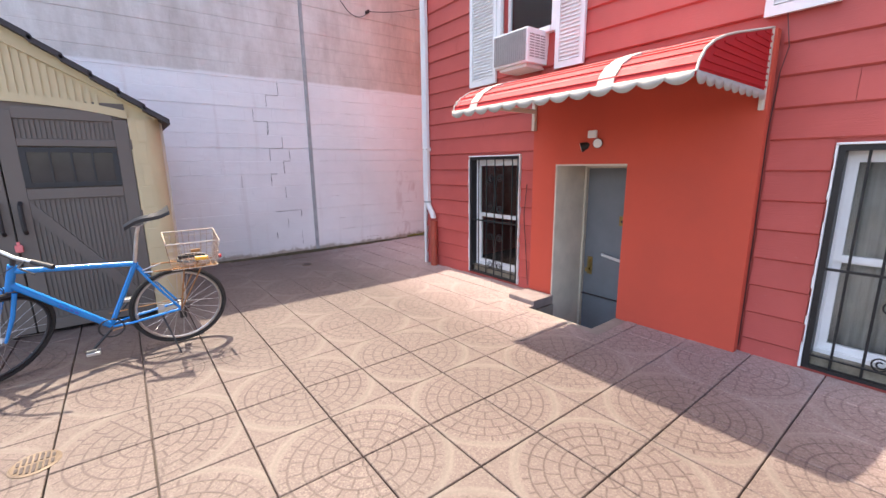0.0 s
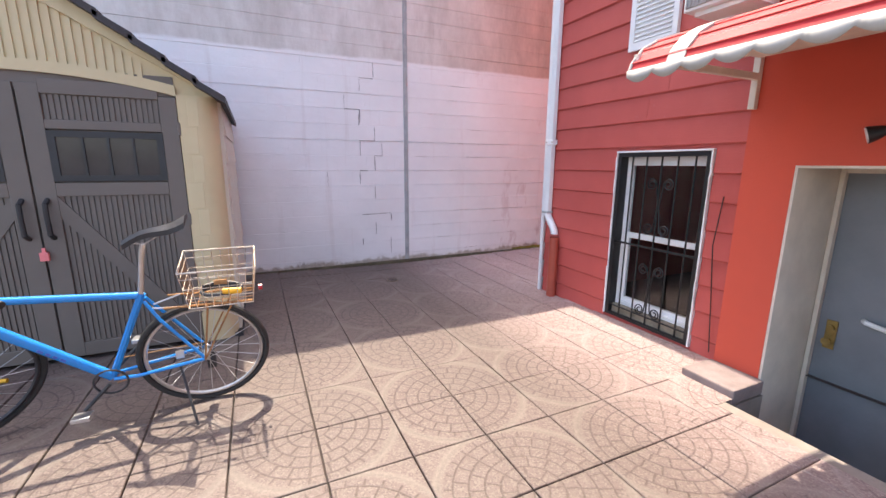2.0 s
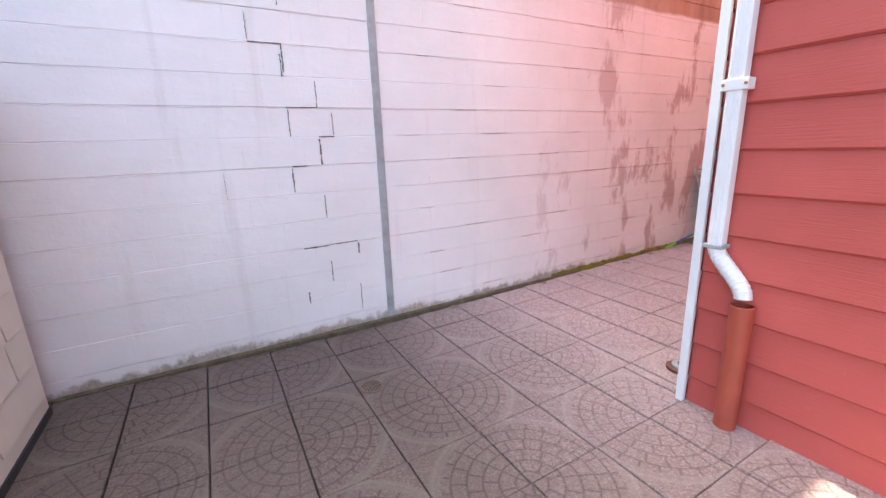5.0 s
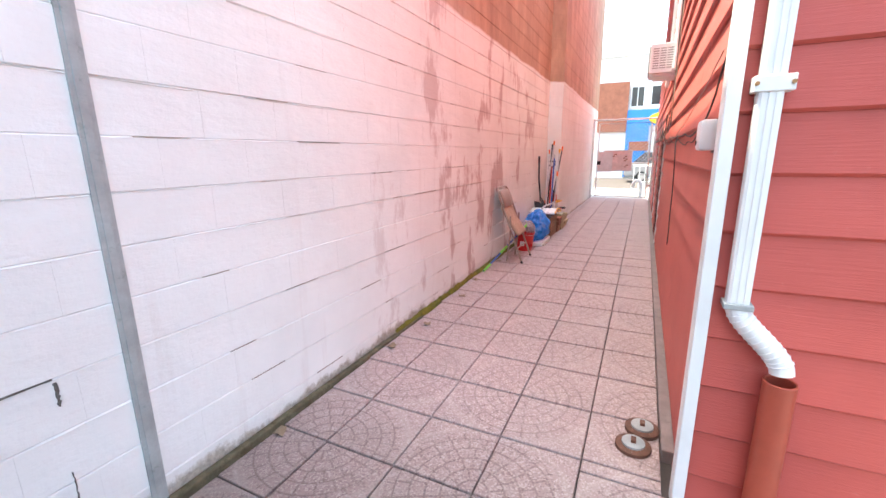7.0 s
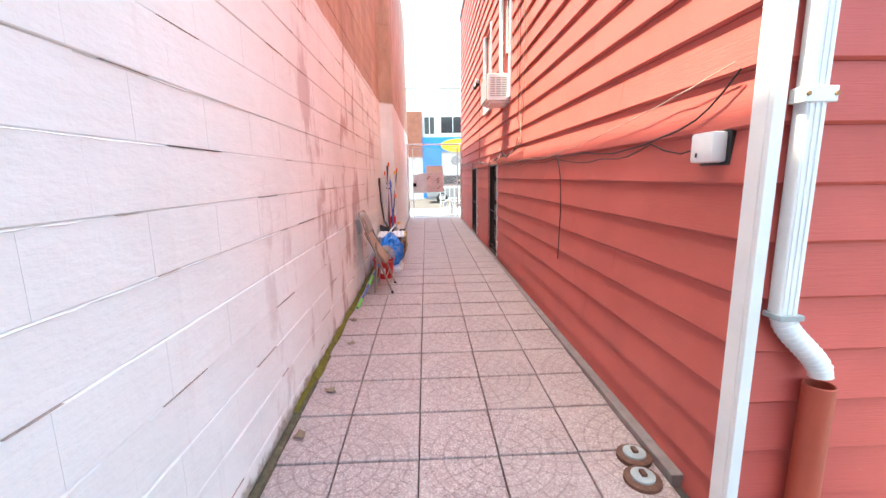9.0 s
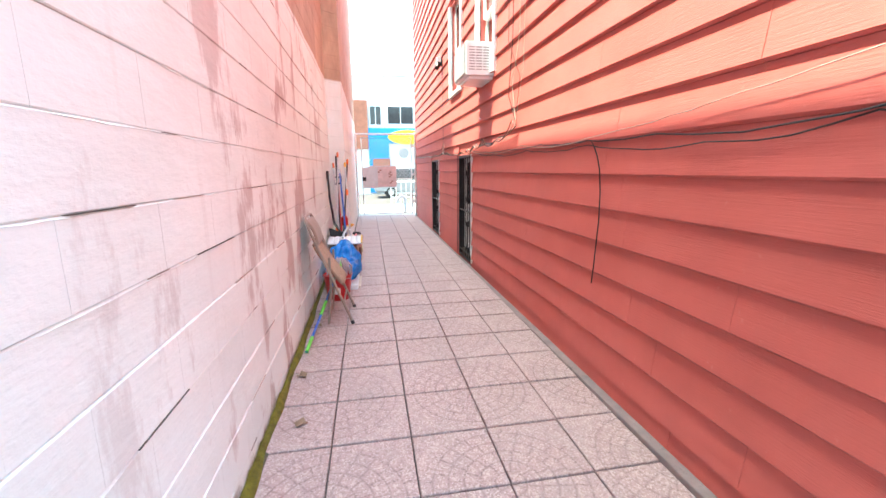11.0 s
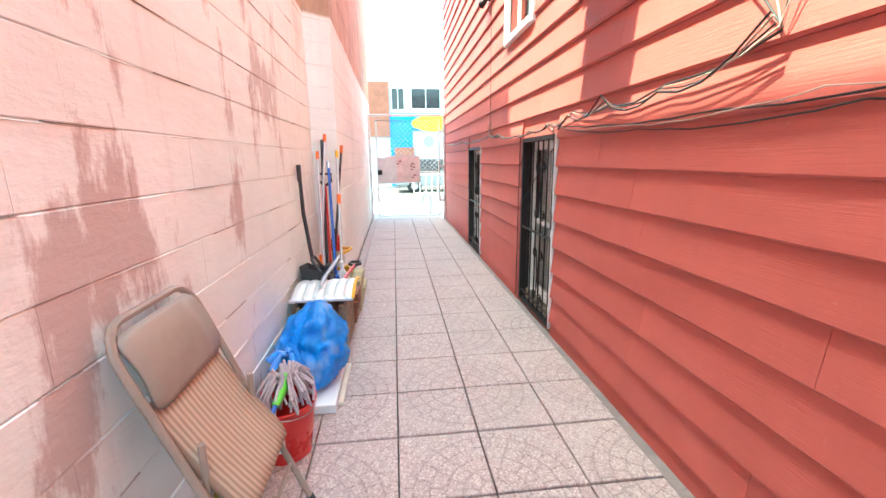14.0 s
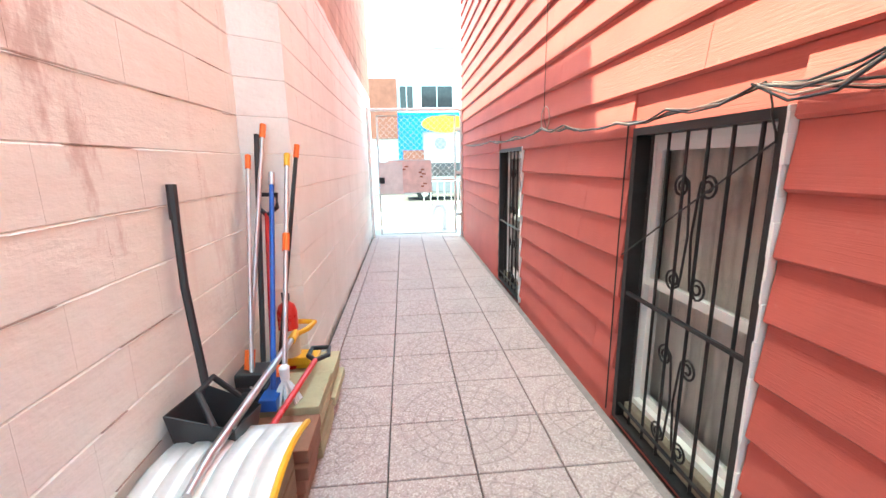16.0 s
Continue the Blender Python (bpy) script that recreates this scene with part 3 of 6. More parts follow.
# moss along the foot of the block wall, thickest in the passage
rng = random.Random(31)
bm = bmesh.new()
x = 4.5
prev = None
while x < 10.2:
    w = 0.006 + 0.025 * max(0.0, noise.noise(Vector((x * 1.7, 4.0, 0)))) + (0.018 if 4.9 < x < 7.5 else 0.0) * (0.6 + 0.4 * math.sin(9 * x))
    z = ground_z(x, 6.95)
    row = [bm.verts.new((x, 7.026, z + 0.03 + 0.02 * rng.random())), bm.verts.new((x, 7.01 - w * 0.3, z + 0.02 + 0.012 * rng.random())), bm.verts.new((x, 7.01 - w, z + 0.001)), bm.verts.new((x, 7.01 - w, z - 0.02))]
    if prev:
        for k in range(3):
            bm.faces.new((prev[k], row[k], row[k + 1], prev[k + 1]))
    prev = row
    x += 0.03 + 0.02 * rng.random()
bmesh.ops.recalc_face_normals(bm, faces=bm.faces)
part("moss", bm, M_MOSSY, None, "yellow-green moss along the wall foot", True, "stuff")

# ---- doors and windows ----
def barred_window(name, m, o, label, bars, curtain):
    u0, u1, v0, v1 = o
    win = tagged(new(name), label, "window", kind="structure")
    ORIGIN[win] = Vector()

    def b(bm, lo, hi, bevel=0.0):
        return box(bm, m(*lo), m(*hi), bevel)

    e = 0.035
    bm = bmesh.new()
    for lo, hi in (((u0, v0, -0.14), (u0 + e, v1, 0.02)), ((u1 - e, v0, -0.14), (u1, v1, 0.02)), ((u0 + e, v1 - e, -0.14), (u1 - e, v1, 0.02)), ((u0 + e, v0, -0.14), (u1 - e, v0 + 0.02, 0.02))):
        b(bm, lo, hi)
    part("security_frame", bm, M_BLACK, win, "black steel frame")
    bm = bmesh.new()
    crng, v = random.Random(int(100 * abs(u0))), v0
    while v < v1:
        e2 = min(v1, v + crng.uniform(0.05, 0.14))
        for ua, sg in ((u0, -1), (u1, 1)):
            # the street side of the passage windows has a bare black edge
            if m is side and sg > 0:
                continue
            b(bm, (ua + sg * 0.002, v, 0.0), (ua + sg * crng.uniform(0.009, 0.018), e2, crng.uniform(0.029, 0.035)), 0.002)
        v = e2
    if m is rear:
        b(bm, (u0 - 0.014, v1 + 0.002, 0.0), (u1 + 0.014, v1 + 0.016, 0.034), 0.003)
    part("caulk_trim", bm, M_WHITE, win, "ragged white caulk edge")
    bm = b(bmesh.new(), (u0, v0 - 0.05, -0.16), (u1, v0 + 0.10, -0.03), 0.006)
    part("window_sill", bm, M_SILL, win, "stained concrete sill")
    s0, s1, w0, w1 = u0 + e + 0.014, u1 - e - 0.014, v0 + 0.13, v1 - e - 0.03
    mid = (w0 + w1) / 2
    for lo, hi, d in ((w0, mid, -0.115), (mid - 0.03, w1, -0.09)):
        bm = bmesh.new()
        f = 0.042
        for a, c in (((s0, lo, d - 0.02), (s0 + f, hi, d + 0.012)), ((s1 - f, lo, d - 0.02), (s1, hi, d + 0.012)), ((s0 + f, lo, d - 0.02), (s1 - f, lo + f, d + 0.012)), ((s0 + f, hi - f, d - 0.02), (s1 - f, hi, d + 0.012))):
            b(bm, a, c)
        sash = part("sash", bm, M_WHITE, win, "white vinyl sash")
        pane = part("pane", b(bmesh.new(), (s0 + f, lo + f, d - 0.007), (s1 - f, hi - f, d - 0.003)), M_GLASS, sash, "clear glass pane")
        pane.visible_shadow = False
    bm = bmesh.new()
    for lo, hi in (((u0 + e, v0 + 0.1, -0.13), (s0, v1 - e, -0.07)), ((s1, v0 + 0.1, -0.13), (u1 - e, v1 - e, -0.07)), ((s0, w1, -0.13), (s1, v1 - e, -0.07)), ((s0, v0 + 0.1, -0.13), (s1, w0, -0.07))):
        b(bm, lo, hi)
    part("window_frame", bm, M_WHITE, win, "white window frame")
    for i in range(bars):
        u = u0 + e + (u1 - u0 - 2 * e) * (i + 0.7) / (bars + 0.4)
        part("bar", tubed([m(u, v0 + 0.015, -0.012), m(u, v1 - e, -0.012)], 0.0075, 6), M_BLACK, win)
    hv = v0 + 0.47 * (v1 - v0)
    part("crossbar", b(bmesh.new(), (u0 + 0.01, hv - 0.008, -0.004), (u1 - 0.01, hv + 0.008, 0.012)), M_BLACK, win)
    part("crossbar", b(bmesh.new(), (u0 + 0.01, v0 + 0.09, -0.004), (u1 - 0.01, v0 + 0.10, 0.010)), M_BLACK, win)
    # wrought scrolls, lyre shaped, in the upper and lower halves
    cx = (u0 + u1) / 2
    for vb, vt in ((hv + 0.16, v1 - 0.26), (v0 + 0.14, hv - 0.20)):
        for sgn in (-1, 1):
            for k in (0, 1):
                va, vc = (vt, vb) if k == 0 else (vb, vt)
                d = 1 if k == 0 else -1
                ctr = (cx + sgn * 0.075, va)
                pts = []
                for i in range(22):
                    t = i / 21
                    ang = math.pi * (0.5 - sgn * 3.2 * (1 - t)) if d > 0 else math.pi * (-0.5 + sgn * 3.2 * (1 - t))
                    rr = 0.012 + 0.036 * t
                    pts.append(m(ctr[0] + rr * math.cos(ang), ctr[1] + rr * math.sin(ang), -0.02))
                pts.append(m(cx + sgn * 0.034, va + d * 0.02, -0.02))
                pts.append(m(cx + sgn * 0.026, va - d * 0.03, -0.02))
                pts.append(m(cx + sgn * 0.020, va - d * 0.09, -0.02))
                pts.append(m(cx + sgn * 0.009, (va + vc) / 2, -0.02))
                part("scroll", tubed(pts, 0.0055, 5), M_BLACK, win)
    # a net curtain, except in window_2: there a sheet imitating pane reflections
    if curtain:
        bm = bmesh.new()
        n = 60
        rows = [[bm.verts.new(m(s0 + (s1 - s0) * i / n, v, -0.158 + 0.010 * math.sin(i * 0.9) + 0.006 * math.sin(i * 2.3))) for i in range(n + 1)] for v in (w0, w1)]
        for i in range(n):
            bm.faces.new((rows[0][i], rows[0][i + 1], rows[1][i + 1], rows[1][i]))
        cur = part("curtain", bm, curtain, win, "net curtain; reflection sheet in the rear window", True)
        sol = cur.modifiers.new("thickness", "SOLIDIFY")
        sol.thickness = 0.002
    return win


barred_window("window_1", rear, REAR_OPEN[0], "white sash window behind black security bars", 5, None)
# window_2 gets a grey sheet whose colour stands in for the reflected yard
M_PANEGREY = plain("grey_pane_reflection", (0.36, 0.34, 0.31), 0.9, vary=0.2, scale=5, bump=0.2)
barred_window("window_2", rear, REAR_OPEN[1], "white sash window behind black security bars, grey sheet imitating reflections", 5, M_PANEGREY)
barred_window("window_3", side, SIDE_OPEN[0], "white sash window behind black scrolled bars", 6, M_CURTAIN)
barred_window("window_4", side, SIDE_OPEN[1], "white sash window behind black scrolled bars", 6, M_CURTAIN)


def upper_window(name, m, o, label, shutters=()):
    u0, u1, v0, v1 = o
    win = tagged(new(name), label, "window", kind="structure")
    ORIGIN[win] = Vector()
    f = 0.055
    bm = bmesh.new()
    for lo, hi in (((u0 - f, v0 - f, -0.02), (u0, v1, 0.045)), ((u1, v0 - f, -0.02), (u1 + f, v1, 0.045)), ((u0, v0 - f, -0.02), (u1, v0, 0.06))):
        box(bm, m(*lo), m(*hi), 0.004)
    part("window_frame", bm, M_WHITE, win, "white window frame")
    mid = (v0 + v1) / 2
    for lo, hi, d in ((v0, mid, -0.09), (mid - 0.03, v1, -0.06)):
        bm = bmesh.new()
        g = 0.04
        for a, c in (((u0, lo, d - 0.02), (u0 + g, hi, d + 0.01)), ((u1 - g, lo, d - 0.02), (u1, hi, d + 0.01)), ((u0 + g, lo, d - 0.02), (u1 - g, lo + g, d + 0.01)), ((u0 + g, hi - g, d - 0.02), (u1 - g, hi, d + 0.01))):
            box(bm, m(*a), m(*c))
        sash = part("sash", bm, M_WHITE, win)
        p = part("pane", box(bmesh.new(), m(u0 + g, lo + g, d - 0.008), m(u1 - g, hi - g, d - 0.004)), M_GLASS, sash)
        p.visible_shadow = False
    for a, c in shutters:
        bm = bmesh.new()
        sv0, sv1 = v0 - 0.42, v1
        for lo, hi in (((a, sv0, 0.022), (a + 0.045, sv1, 0.055)), ((c - 0.045, sv0, 0.022), (c, sv1, 0.055)), ((a + 0.045, sv0, 0.022), (c - 0.045, sv0 + 0.06, 0.055)), ((a + 0.045, sv1 - 0.06, 0.022), (c - 0.045, sv1, 0.055)), ((a + 0.045, sv0 + 0.06, 0.022), (c - 0.045, sv1 - 0.06, 0.030))):
            box(bm, m(*lo), m(*hi))
        sh = part("shutter", bm, M_WHITE, win, "white louvred shutter")
        k = 0
        v = sv0 + 0.07
        while v < sv1 - 0.08:
            bm = bmesh.new()
            hexa(bm, [m(a + 0.045, v, 0.030), m(c - 0.045, v, 0.030), m(c - 0.045, v, 0.052), m(a + 0.045, v, 0.052), m(a + 0.045, v + 0.026, 0.030), m(c - 0.045, v + 0.026, 0.030), m(c - 0.045, v + 0.018, 0.036), m(a + 0.045, v + 0.018, 0.036)])
            part("slat", bm, M_WHITE, sh)
            v += 0.034
    return win


upper_window("window_5", rear, REAR_OPEN[2], "upper window with white louvred shutters", ((3.56, 4.0), (2.42, 2.74)))
upper_window("window_6", rear, REAR_OPEN[3], "upper window with a white louvred shutter", ((0.66, 1.04),))
upper_window("window_7", side, SIDE_OPEN[2], "upper window with a white frame")
upper_window("window_8", side, SIDE_OPEN[3], "upper window with a white frame")

door = tagged(part("door_1", boxed((4.045, 1.87, -0.6), (4.09, 2.66, 1.42)), M_DOOR), "grey painted steel basement door, closed", "door", kind="structure")
part("door_frame", box(box(box(boxed((4.0, 2.605, -0.6), (4.043, 2.628, 1.398)), (4.0, 1.887, -0.6), (4.043, 1.91, 1.398)), (4.0, 1.91, 1.37), (4.043, 2.605, 1.398)), (3.99, 2.60, -0.6), (4.0, 2.625, 1.39)), M_CREAM, door, "cream door frame")
part("lock_plate", boxed((4.033, 2.50, 0.20), (4.045, 2.56, 0.40), 0.004), M_BRASS, door, "aged brass lock plate")
part("door_knob", tubed([(4.035, 2.53, 0.26), (4.0, 2.53, 0.26), (3.985, 2.53, 0.26)], [0.012, 0.012, 0.026], 12), M_BRASS, door, "brass knob", True)
part("deadbolt", tubed([(4.035, 2.53, 0.35), (4.015, 2.53, 0.35)], 0.02, 12), M_BRASS, door, "brass deadbolt", True)
part("peephole_plate", boxed((4.035, 2.15, 0.78), (4.045, 2.22, 0.88), 0.003), M_BRASS, door, "brass viewer plate")
part("peephole", tubed([(4.04, 2.185, 0.825), (4.026, 2.185, 0.825)], 0.015, 12), M_BLACKPL, door, "", True)
part("pull_bar", tubed([(4.03, 2.38, 0.45), (4.0, 2.36, 0.45), (3.99, 2.1, 0.41), (3.99, 1.93, 0.38)], 0.016, 8), M_WHITE, door, "white grab bar", True)


# ---- yard: shed ----
def make_shed():
    s = thing("garden_shed", (-0.75, 5.85, ground_z(-0.75, 5.85)), "beige resin garden shed with grey-brown double doors", "shed")
    cx, hw, y0, y1, eave, apex = -0.75, 1.12, 4.84, 6.86, 1.88, 2.66
    # side walls with raised lap panels
    for sg in (-1, 1):
        x = cx + sg * hw
        bm = boxed((x - 0.02, y0 + 0.14, 0.0), (x + 0.02, y1, eave))
        side_wall = part("side_wall", bm, M_SHEDSIDE, s, "sun-faded embossed side wall")
        rng = random.Random(5)
        for k in range(8):
            z = 0.12 + k * 0.215
            y = y0 + 0.22 + rng.uniform(0, 0.1)
            while y < y1 - 0.1:
                e = min(y + rng.uniform(0.35, 0.6), y1 - 0.04)
                bm = bmesh.new()
                o = x + sg * 0.018
                hexa(bm, [(o, y, z), (o, e, z), (o + sg * 0.016, e, z), (o + sg * 0.016, y, z), (o, y, z + 0.2), (o, e, z + 0.2), (o + sg * 0.003, e, z + 0.2), (o + sg * 0.003, y, z + 0.2)])
                bmesh.ops.recalc_face_normals(bm, faces=bm.faces)
                part("lap_panel", bm, M_SHEDSIDE, side_wall)
                y = e + 0.015
        # rounded corner post with block relief
        bm = bmesh.new()
        prof = [(0.87, y0), (1.0, y0), (1.06, y0 + 0.02), (1.105, y0 + 0.07), (1.12, y0 + 0.16), (1.08, y0 + 0.16), (0.87, y0 + 0.05)]
        lo = [bm.verts.new((cx + sg * a, b, 0.0)) for a, b in prof]
        hi = [bm.verts.new((cx + sg * a, b, eave)) for a, b in prof]
        n = len(prof)
        for i in range(n):
            bm.faces.new((lo[i], lo[(i + 1) % n], hi[(i + 1) % n], hi[i]))
        bm.faces.new(lo[::-1])
        bm.faces.new(hi)
        bmesh.ops.recalc_face_normals(bm, faces=bm.faces)
        post = part("corner_post", bm, M_SHEDBEIGE, s, "beige corner post with block relief", True)
        for k in range(9):
            part("relief_block", boxed((cx + sg * (0.89 if k % 2 else 0.93), y0 - 0.003, 0.07 + k * 0.2), (cx + sg * (0.98 if k % 2 else 1.0), y0 + 0.004, 0.26 + k * 0.2), 0.002), M_SHEDBEIGE, post)
    part("back_wall", boxed((cx - hw, y1 - 0.02, 0), (cx + hw, y1 + 0.02, eave)), M_SHEDSIDE, s)
    part("base_rail", boxed((cx + hw - 0.05, y0 + 0.05, -0.02), (cx + hw + 0.03, y1, 0.025)), M_BLACKPL, s, "dark base rail")

    def top(d):
        """Height of the door head: a shallow arch."""
        return 1.97 - 0.10 * (d / 0.87) ** 2

    # gable with vertical ribs
    def gable(yf, yb, inset, z0f):
        bm = bmesh.new()
        n = 24
        a, b = [], []
        for i in range(n + 1):
            d = -hw + inset + 2 * (hw - inset) * i / n
            zt = eave + (apex - eave) * (1 - abs(d) / hw) - inset * 0.8
            zl = min(z0f(d), zt)
            a.append([bm.verts.new((cx + d, yy, zz)) for yy, zz in ((yf, zl), (yf, zt), (yb, zt), (yb, zl))])
        for p, q in zip(a, a[1:]):
            for k in range(4):
                bm.faces.new((p[k], p[(k + 1) % 4], q[(k + 1) % 4], q[k]))
        bm.faces.new(a[0])
        bm.faces.new(a[-1][::-1])
        bmesh.ops.recalc_face_normals(bm, faces=bm.faces)
        return bm

    gb = part("gable", gable(y0 + 0.03, y0 + 0.09, 0.0, lambda d: top(d) if abs(d) < 0.87 else eave), M_SHEDBEIGE, s, "beige ribbed gable")
    for sg in (-1, 1):
        bm = bmesh.new()
        p0, p1 = (hw, eave), (0.0, apex)
        hexa(bm, [(cx + sg * 1.12, y0, eave - 0.0), (cx, y0, apex - 0.16), (cx, y0 + 0.04, apex - 0.16), (cx + sg * 1.12, y0 + 0.04, eave), (cx + sg * 1.12, y0, eave + 0.02), (cx, y0, apex), (cx, y0 + 0.04, apex), (cx + sg * 1.12, y0 + 0.04, eave + 0.02)])
        bmesh.ops.recalc_face_normals(bm, faces=bm.faces)
        part("barge_board", bm, M_SHEDBEIGE, gb)
    bm = bmesh.new()
    n = 20
    for i in range(n):
        d0, d1 = -0.87 + 1.74 * i / n, -0.87 + 1.74 * (i + 1) / n
        hexa(bm, [(cx + d0, y0, top(d0)), (cx + d1, y0, top(d1)), (cx + d1, y0 + 0.04, top(d1)), (cx + d0, y0 + 0.04, top(d0)), (cx + d0, y0, top(d0) + 0.07), (cx + d1, y0, top(d1) + 0.07), (cx + d1, y0 + 0.04, top(d1) + 0.07), (cx + d0, y0 + 0.04, top(d0) + 0.07)])
    part("door_head", bm, M_SHEDBEIGE, gb)
    for i in range(38):
        d = -0.93 + i * 0.05
        zt = eave + (apex - eave) * (1 - abs(d) / hw) - 0.12
        zl = (top(d) if abs(d) < 0.87 else eave) + 0.06
        if zt - zl > 0.08:
            part("rib", boxed((cx + d - 0.016, y0 + 0.018, zl), (cx + d + 0.016, y0 + 0.034, zt)), M_SHEDBEIGE, gb)
    # doors
    for sg in (-1, 1):
        dr = part("shed_door", boxed((cx + sg * 0.004, y0 + 0.03, 0.03), (cx + sg * 0.865, y0 + 0.06, 1.86)), M_SHEDDOOR, s, "grey-brown plank door")
        bm = bmesh.new()

        def fr(a, b, lo, hi, bm=bm, sg=sg):
            box(bm, (cx + sg * a, y0 + 0.006, lo), (cx + sg * b, y0 + 0.032, hi), 0.004)

        fr(0.006, 0.12, 0.03, 1.90)
        fr(0.76, 0.865, 0.03, 1.86)
        fr(0.12, 0.76, 0.03, 0.13)
        fr(0.12, 0.76, 1.18, 1.27)
        fr(0.12, 0.76, 1.62, 1.68)
        fr(0.12, 0.76, 1.84, 1.93)
        part("rails", bm, M_SHEDDOOR, dr)
        bm = bmesh.new()
        hexa(bm, [(cx + sg * 0.12, y0 + 0.01, 1.03), (cx + sg * 0.76, y0 + 0.01, 0.13), (cx + sg * 0.76, y0 + 0.03, 0.13), (cx + sg * 0.12, y0 + 0.03, 1.03), (cx + sg * 0.12, y0 + 0.01, 1.18), (cx + sg * 0.76, y0 + 0.01, 0.28), (cx + sg * 0.76, y0 + 0.03, 0.28), (cx + sg * 0.12, y0 + 0.03, 1.18)])
        bmesh.ops.recalc_face_normals(bm, faces=bm.faces)
        part("brace", bm, M_SHEDDOOR, dr)
        for i in range(20):
            d = 0.14 + i * 0.0315
            for lo, hi in ((0.13, 1.18), (1.68, 1.84)):
                part("plank", boxed((cx + sg * (d - 0.011), y0 + 0.019, lo), (cx + sg * (d + 0.011), y0 + 0.031, hi)), M_SHEDDOOR, dr)
        w = part("window_panel", boxed((cx + sg * 0.12, y0 + 0.012, 1.28), (cx + sg * 0.76, y0 + 0.03, 1.61)), M_SMOKED, dr, "smoked four-pane window")
        bm = bmesh.new()
        for a, b, lo, hi in ((0.12, 0.16, 1.28, 1.61), (0.72, 0.76, 1.28, 1.61), (0.16, 0.72, 1.28, 1.32), (0.16, 0.72, 1.57, 1.61), (0.293, 0.308, 1.32, 1.57), (0.433, 0.448, 1.32, 1.57), (0.573, 0.588, 1.32, 1.57)):
            box(bm, (cx + sg * a, y0 + 0.002, lo), (cx + sg * b, y0 + 0.014, hi))
        part("muntins", bm, M_BLACKPL, w)
        hx = cx + sg * 0.065
        part("handle", tubed([(hx, y0 + 0.01, 0.90), (hx, y0 - 0.045, 0.93), (hx, y0 - 0.05, 1.05), (hx, y0 - 0.045, 1.13), (hx, y0 + 0.01, 1.16)], 0.016, 8), M_BLACKPL, dr, "black pull handle", True)
        for z in (0.25, 0.95, 1.6):
            part("hinge", boxed((cx + sg * 0.858, y0 - 0.004, z), (cx + sg * 0.878, y0 + 0.02, z + 0.09), 0.004), M_SHEDDOOR, dr)
    part("door_top", boxed((cx - 0.86, y0 + 0.022, 1.865), (cx + 0.86, y0 + 0.06, 2.0)), M_SHEDDOOR, s)
    part("hasp_lock", box(boxed((cx - 0.02, y0 - 0.03, 0.75), (cx + 0.03, y0 - 0.005, 0.81), 0.006), (cx - 0.005, y0 - 0.02, 0.81), (cx + 0.015, y0 - 0.01, 0.84)), M_PINKLOCK, s, "padlock with a pink tag")
    # roof: lapped courses each side
    for sg in (-1, 1):
        n = 7
        for k in range(n):
            a, b = k / n, (k + 1) / n + 0.02
            e = 1.06

            def at(t, up):
                d = hw * e * (1 - t)
                return d, eave - 0.045 + (apex - eave + 0.06) * t + up

            (d0, z0), (d1, z1) = at(a, 0.022), at(min(b, 1.0), 0.004)
            yf, yb = y0 - 0.10, y1 + 0.03
            bm = bmesh.new()
            hexa(bm, [(cx + sg * d0, yf, z0 - 0.03), (cx + sg * d1, yf, z1 - 0.03), (cx + sg * d1, yb, z1 - 0.03), (cx + sg * d0, yb, z0 - 0.03), (cx + sg * d0, yf, z0 + 0.02), (cx + sg * d1, yf, z1 + 0.015), (cx + sg * d1, yb, z1 + 0.015), (cx + sg * d0, yb, z0 + 0.02)])
            bmesh.ops.recalc_face_normals(bm, faces=bm.faces)
            part("roof_course", bm, M_SHEDROOF, s, "dark resin shingles")
    return s


make_shed()


# ---- yard: bicycle ----
LEAN_B, BY = radians(13), 3.92


def bp(s, h, w=0.0):
    return Vector((s, BY + w * math.cos(LEAN_B) - h * math.sin(LEAN_B), h * math.cos(LEAN_B) + w * math.sin(LEAN_B)))


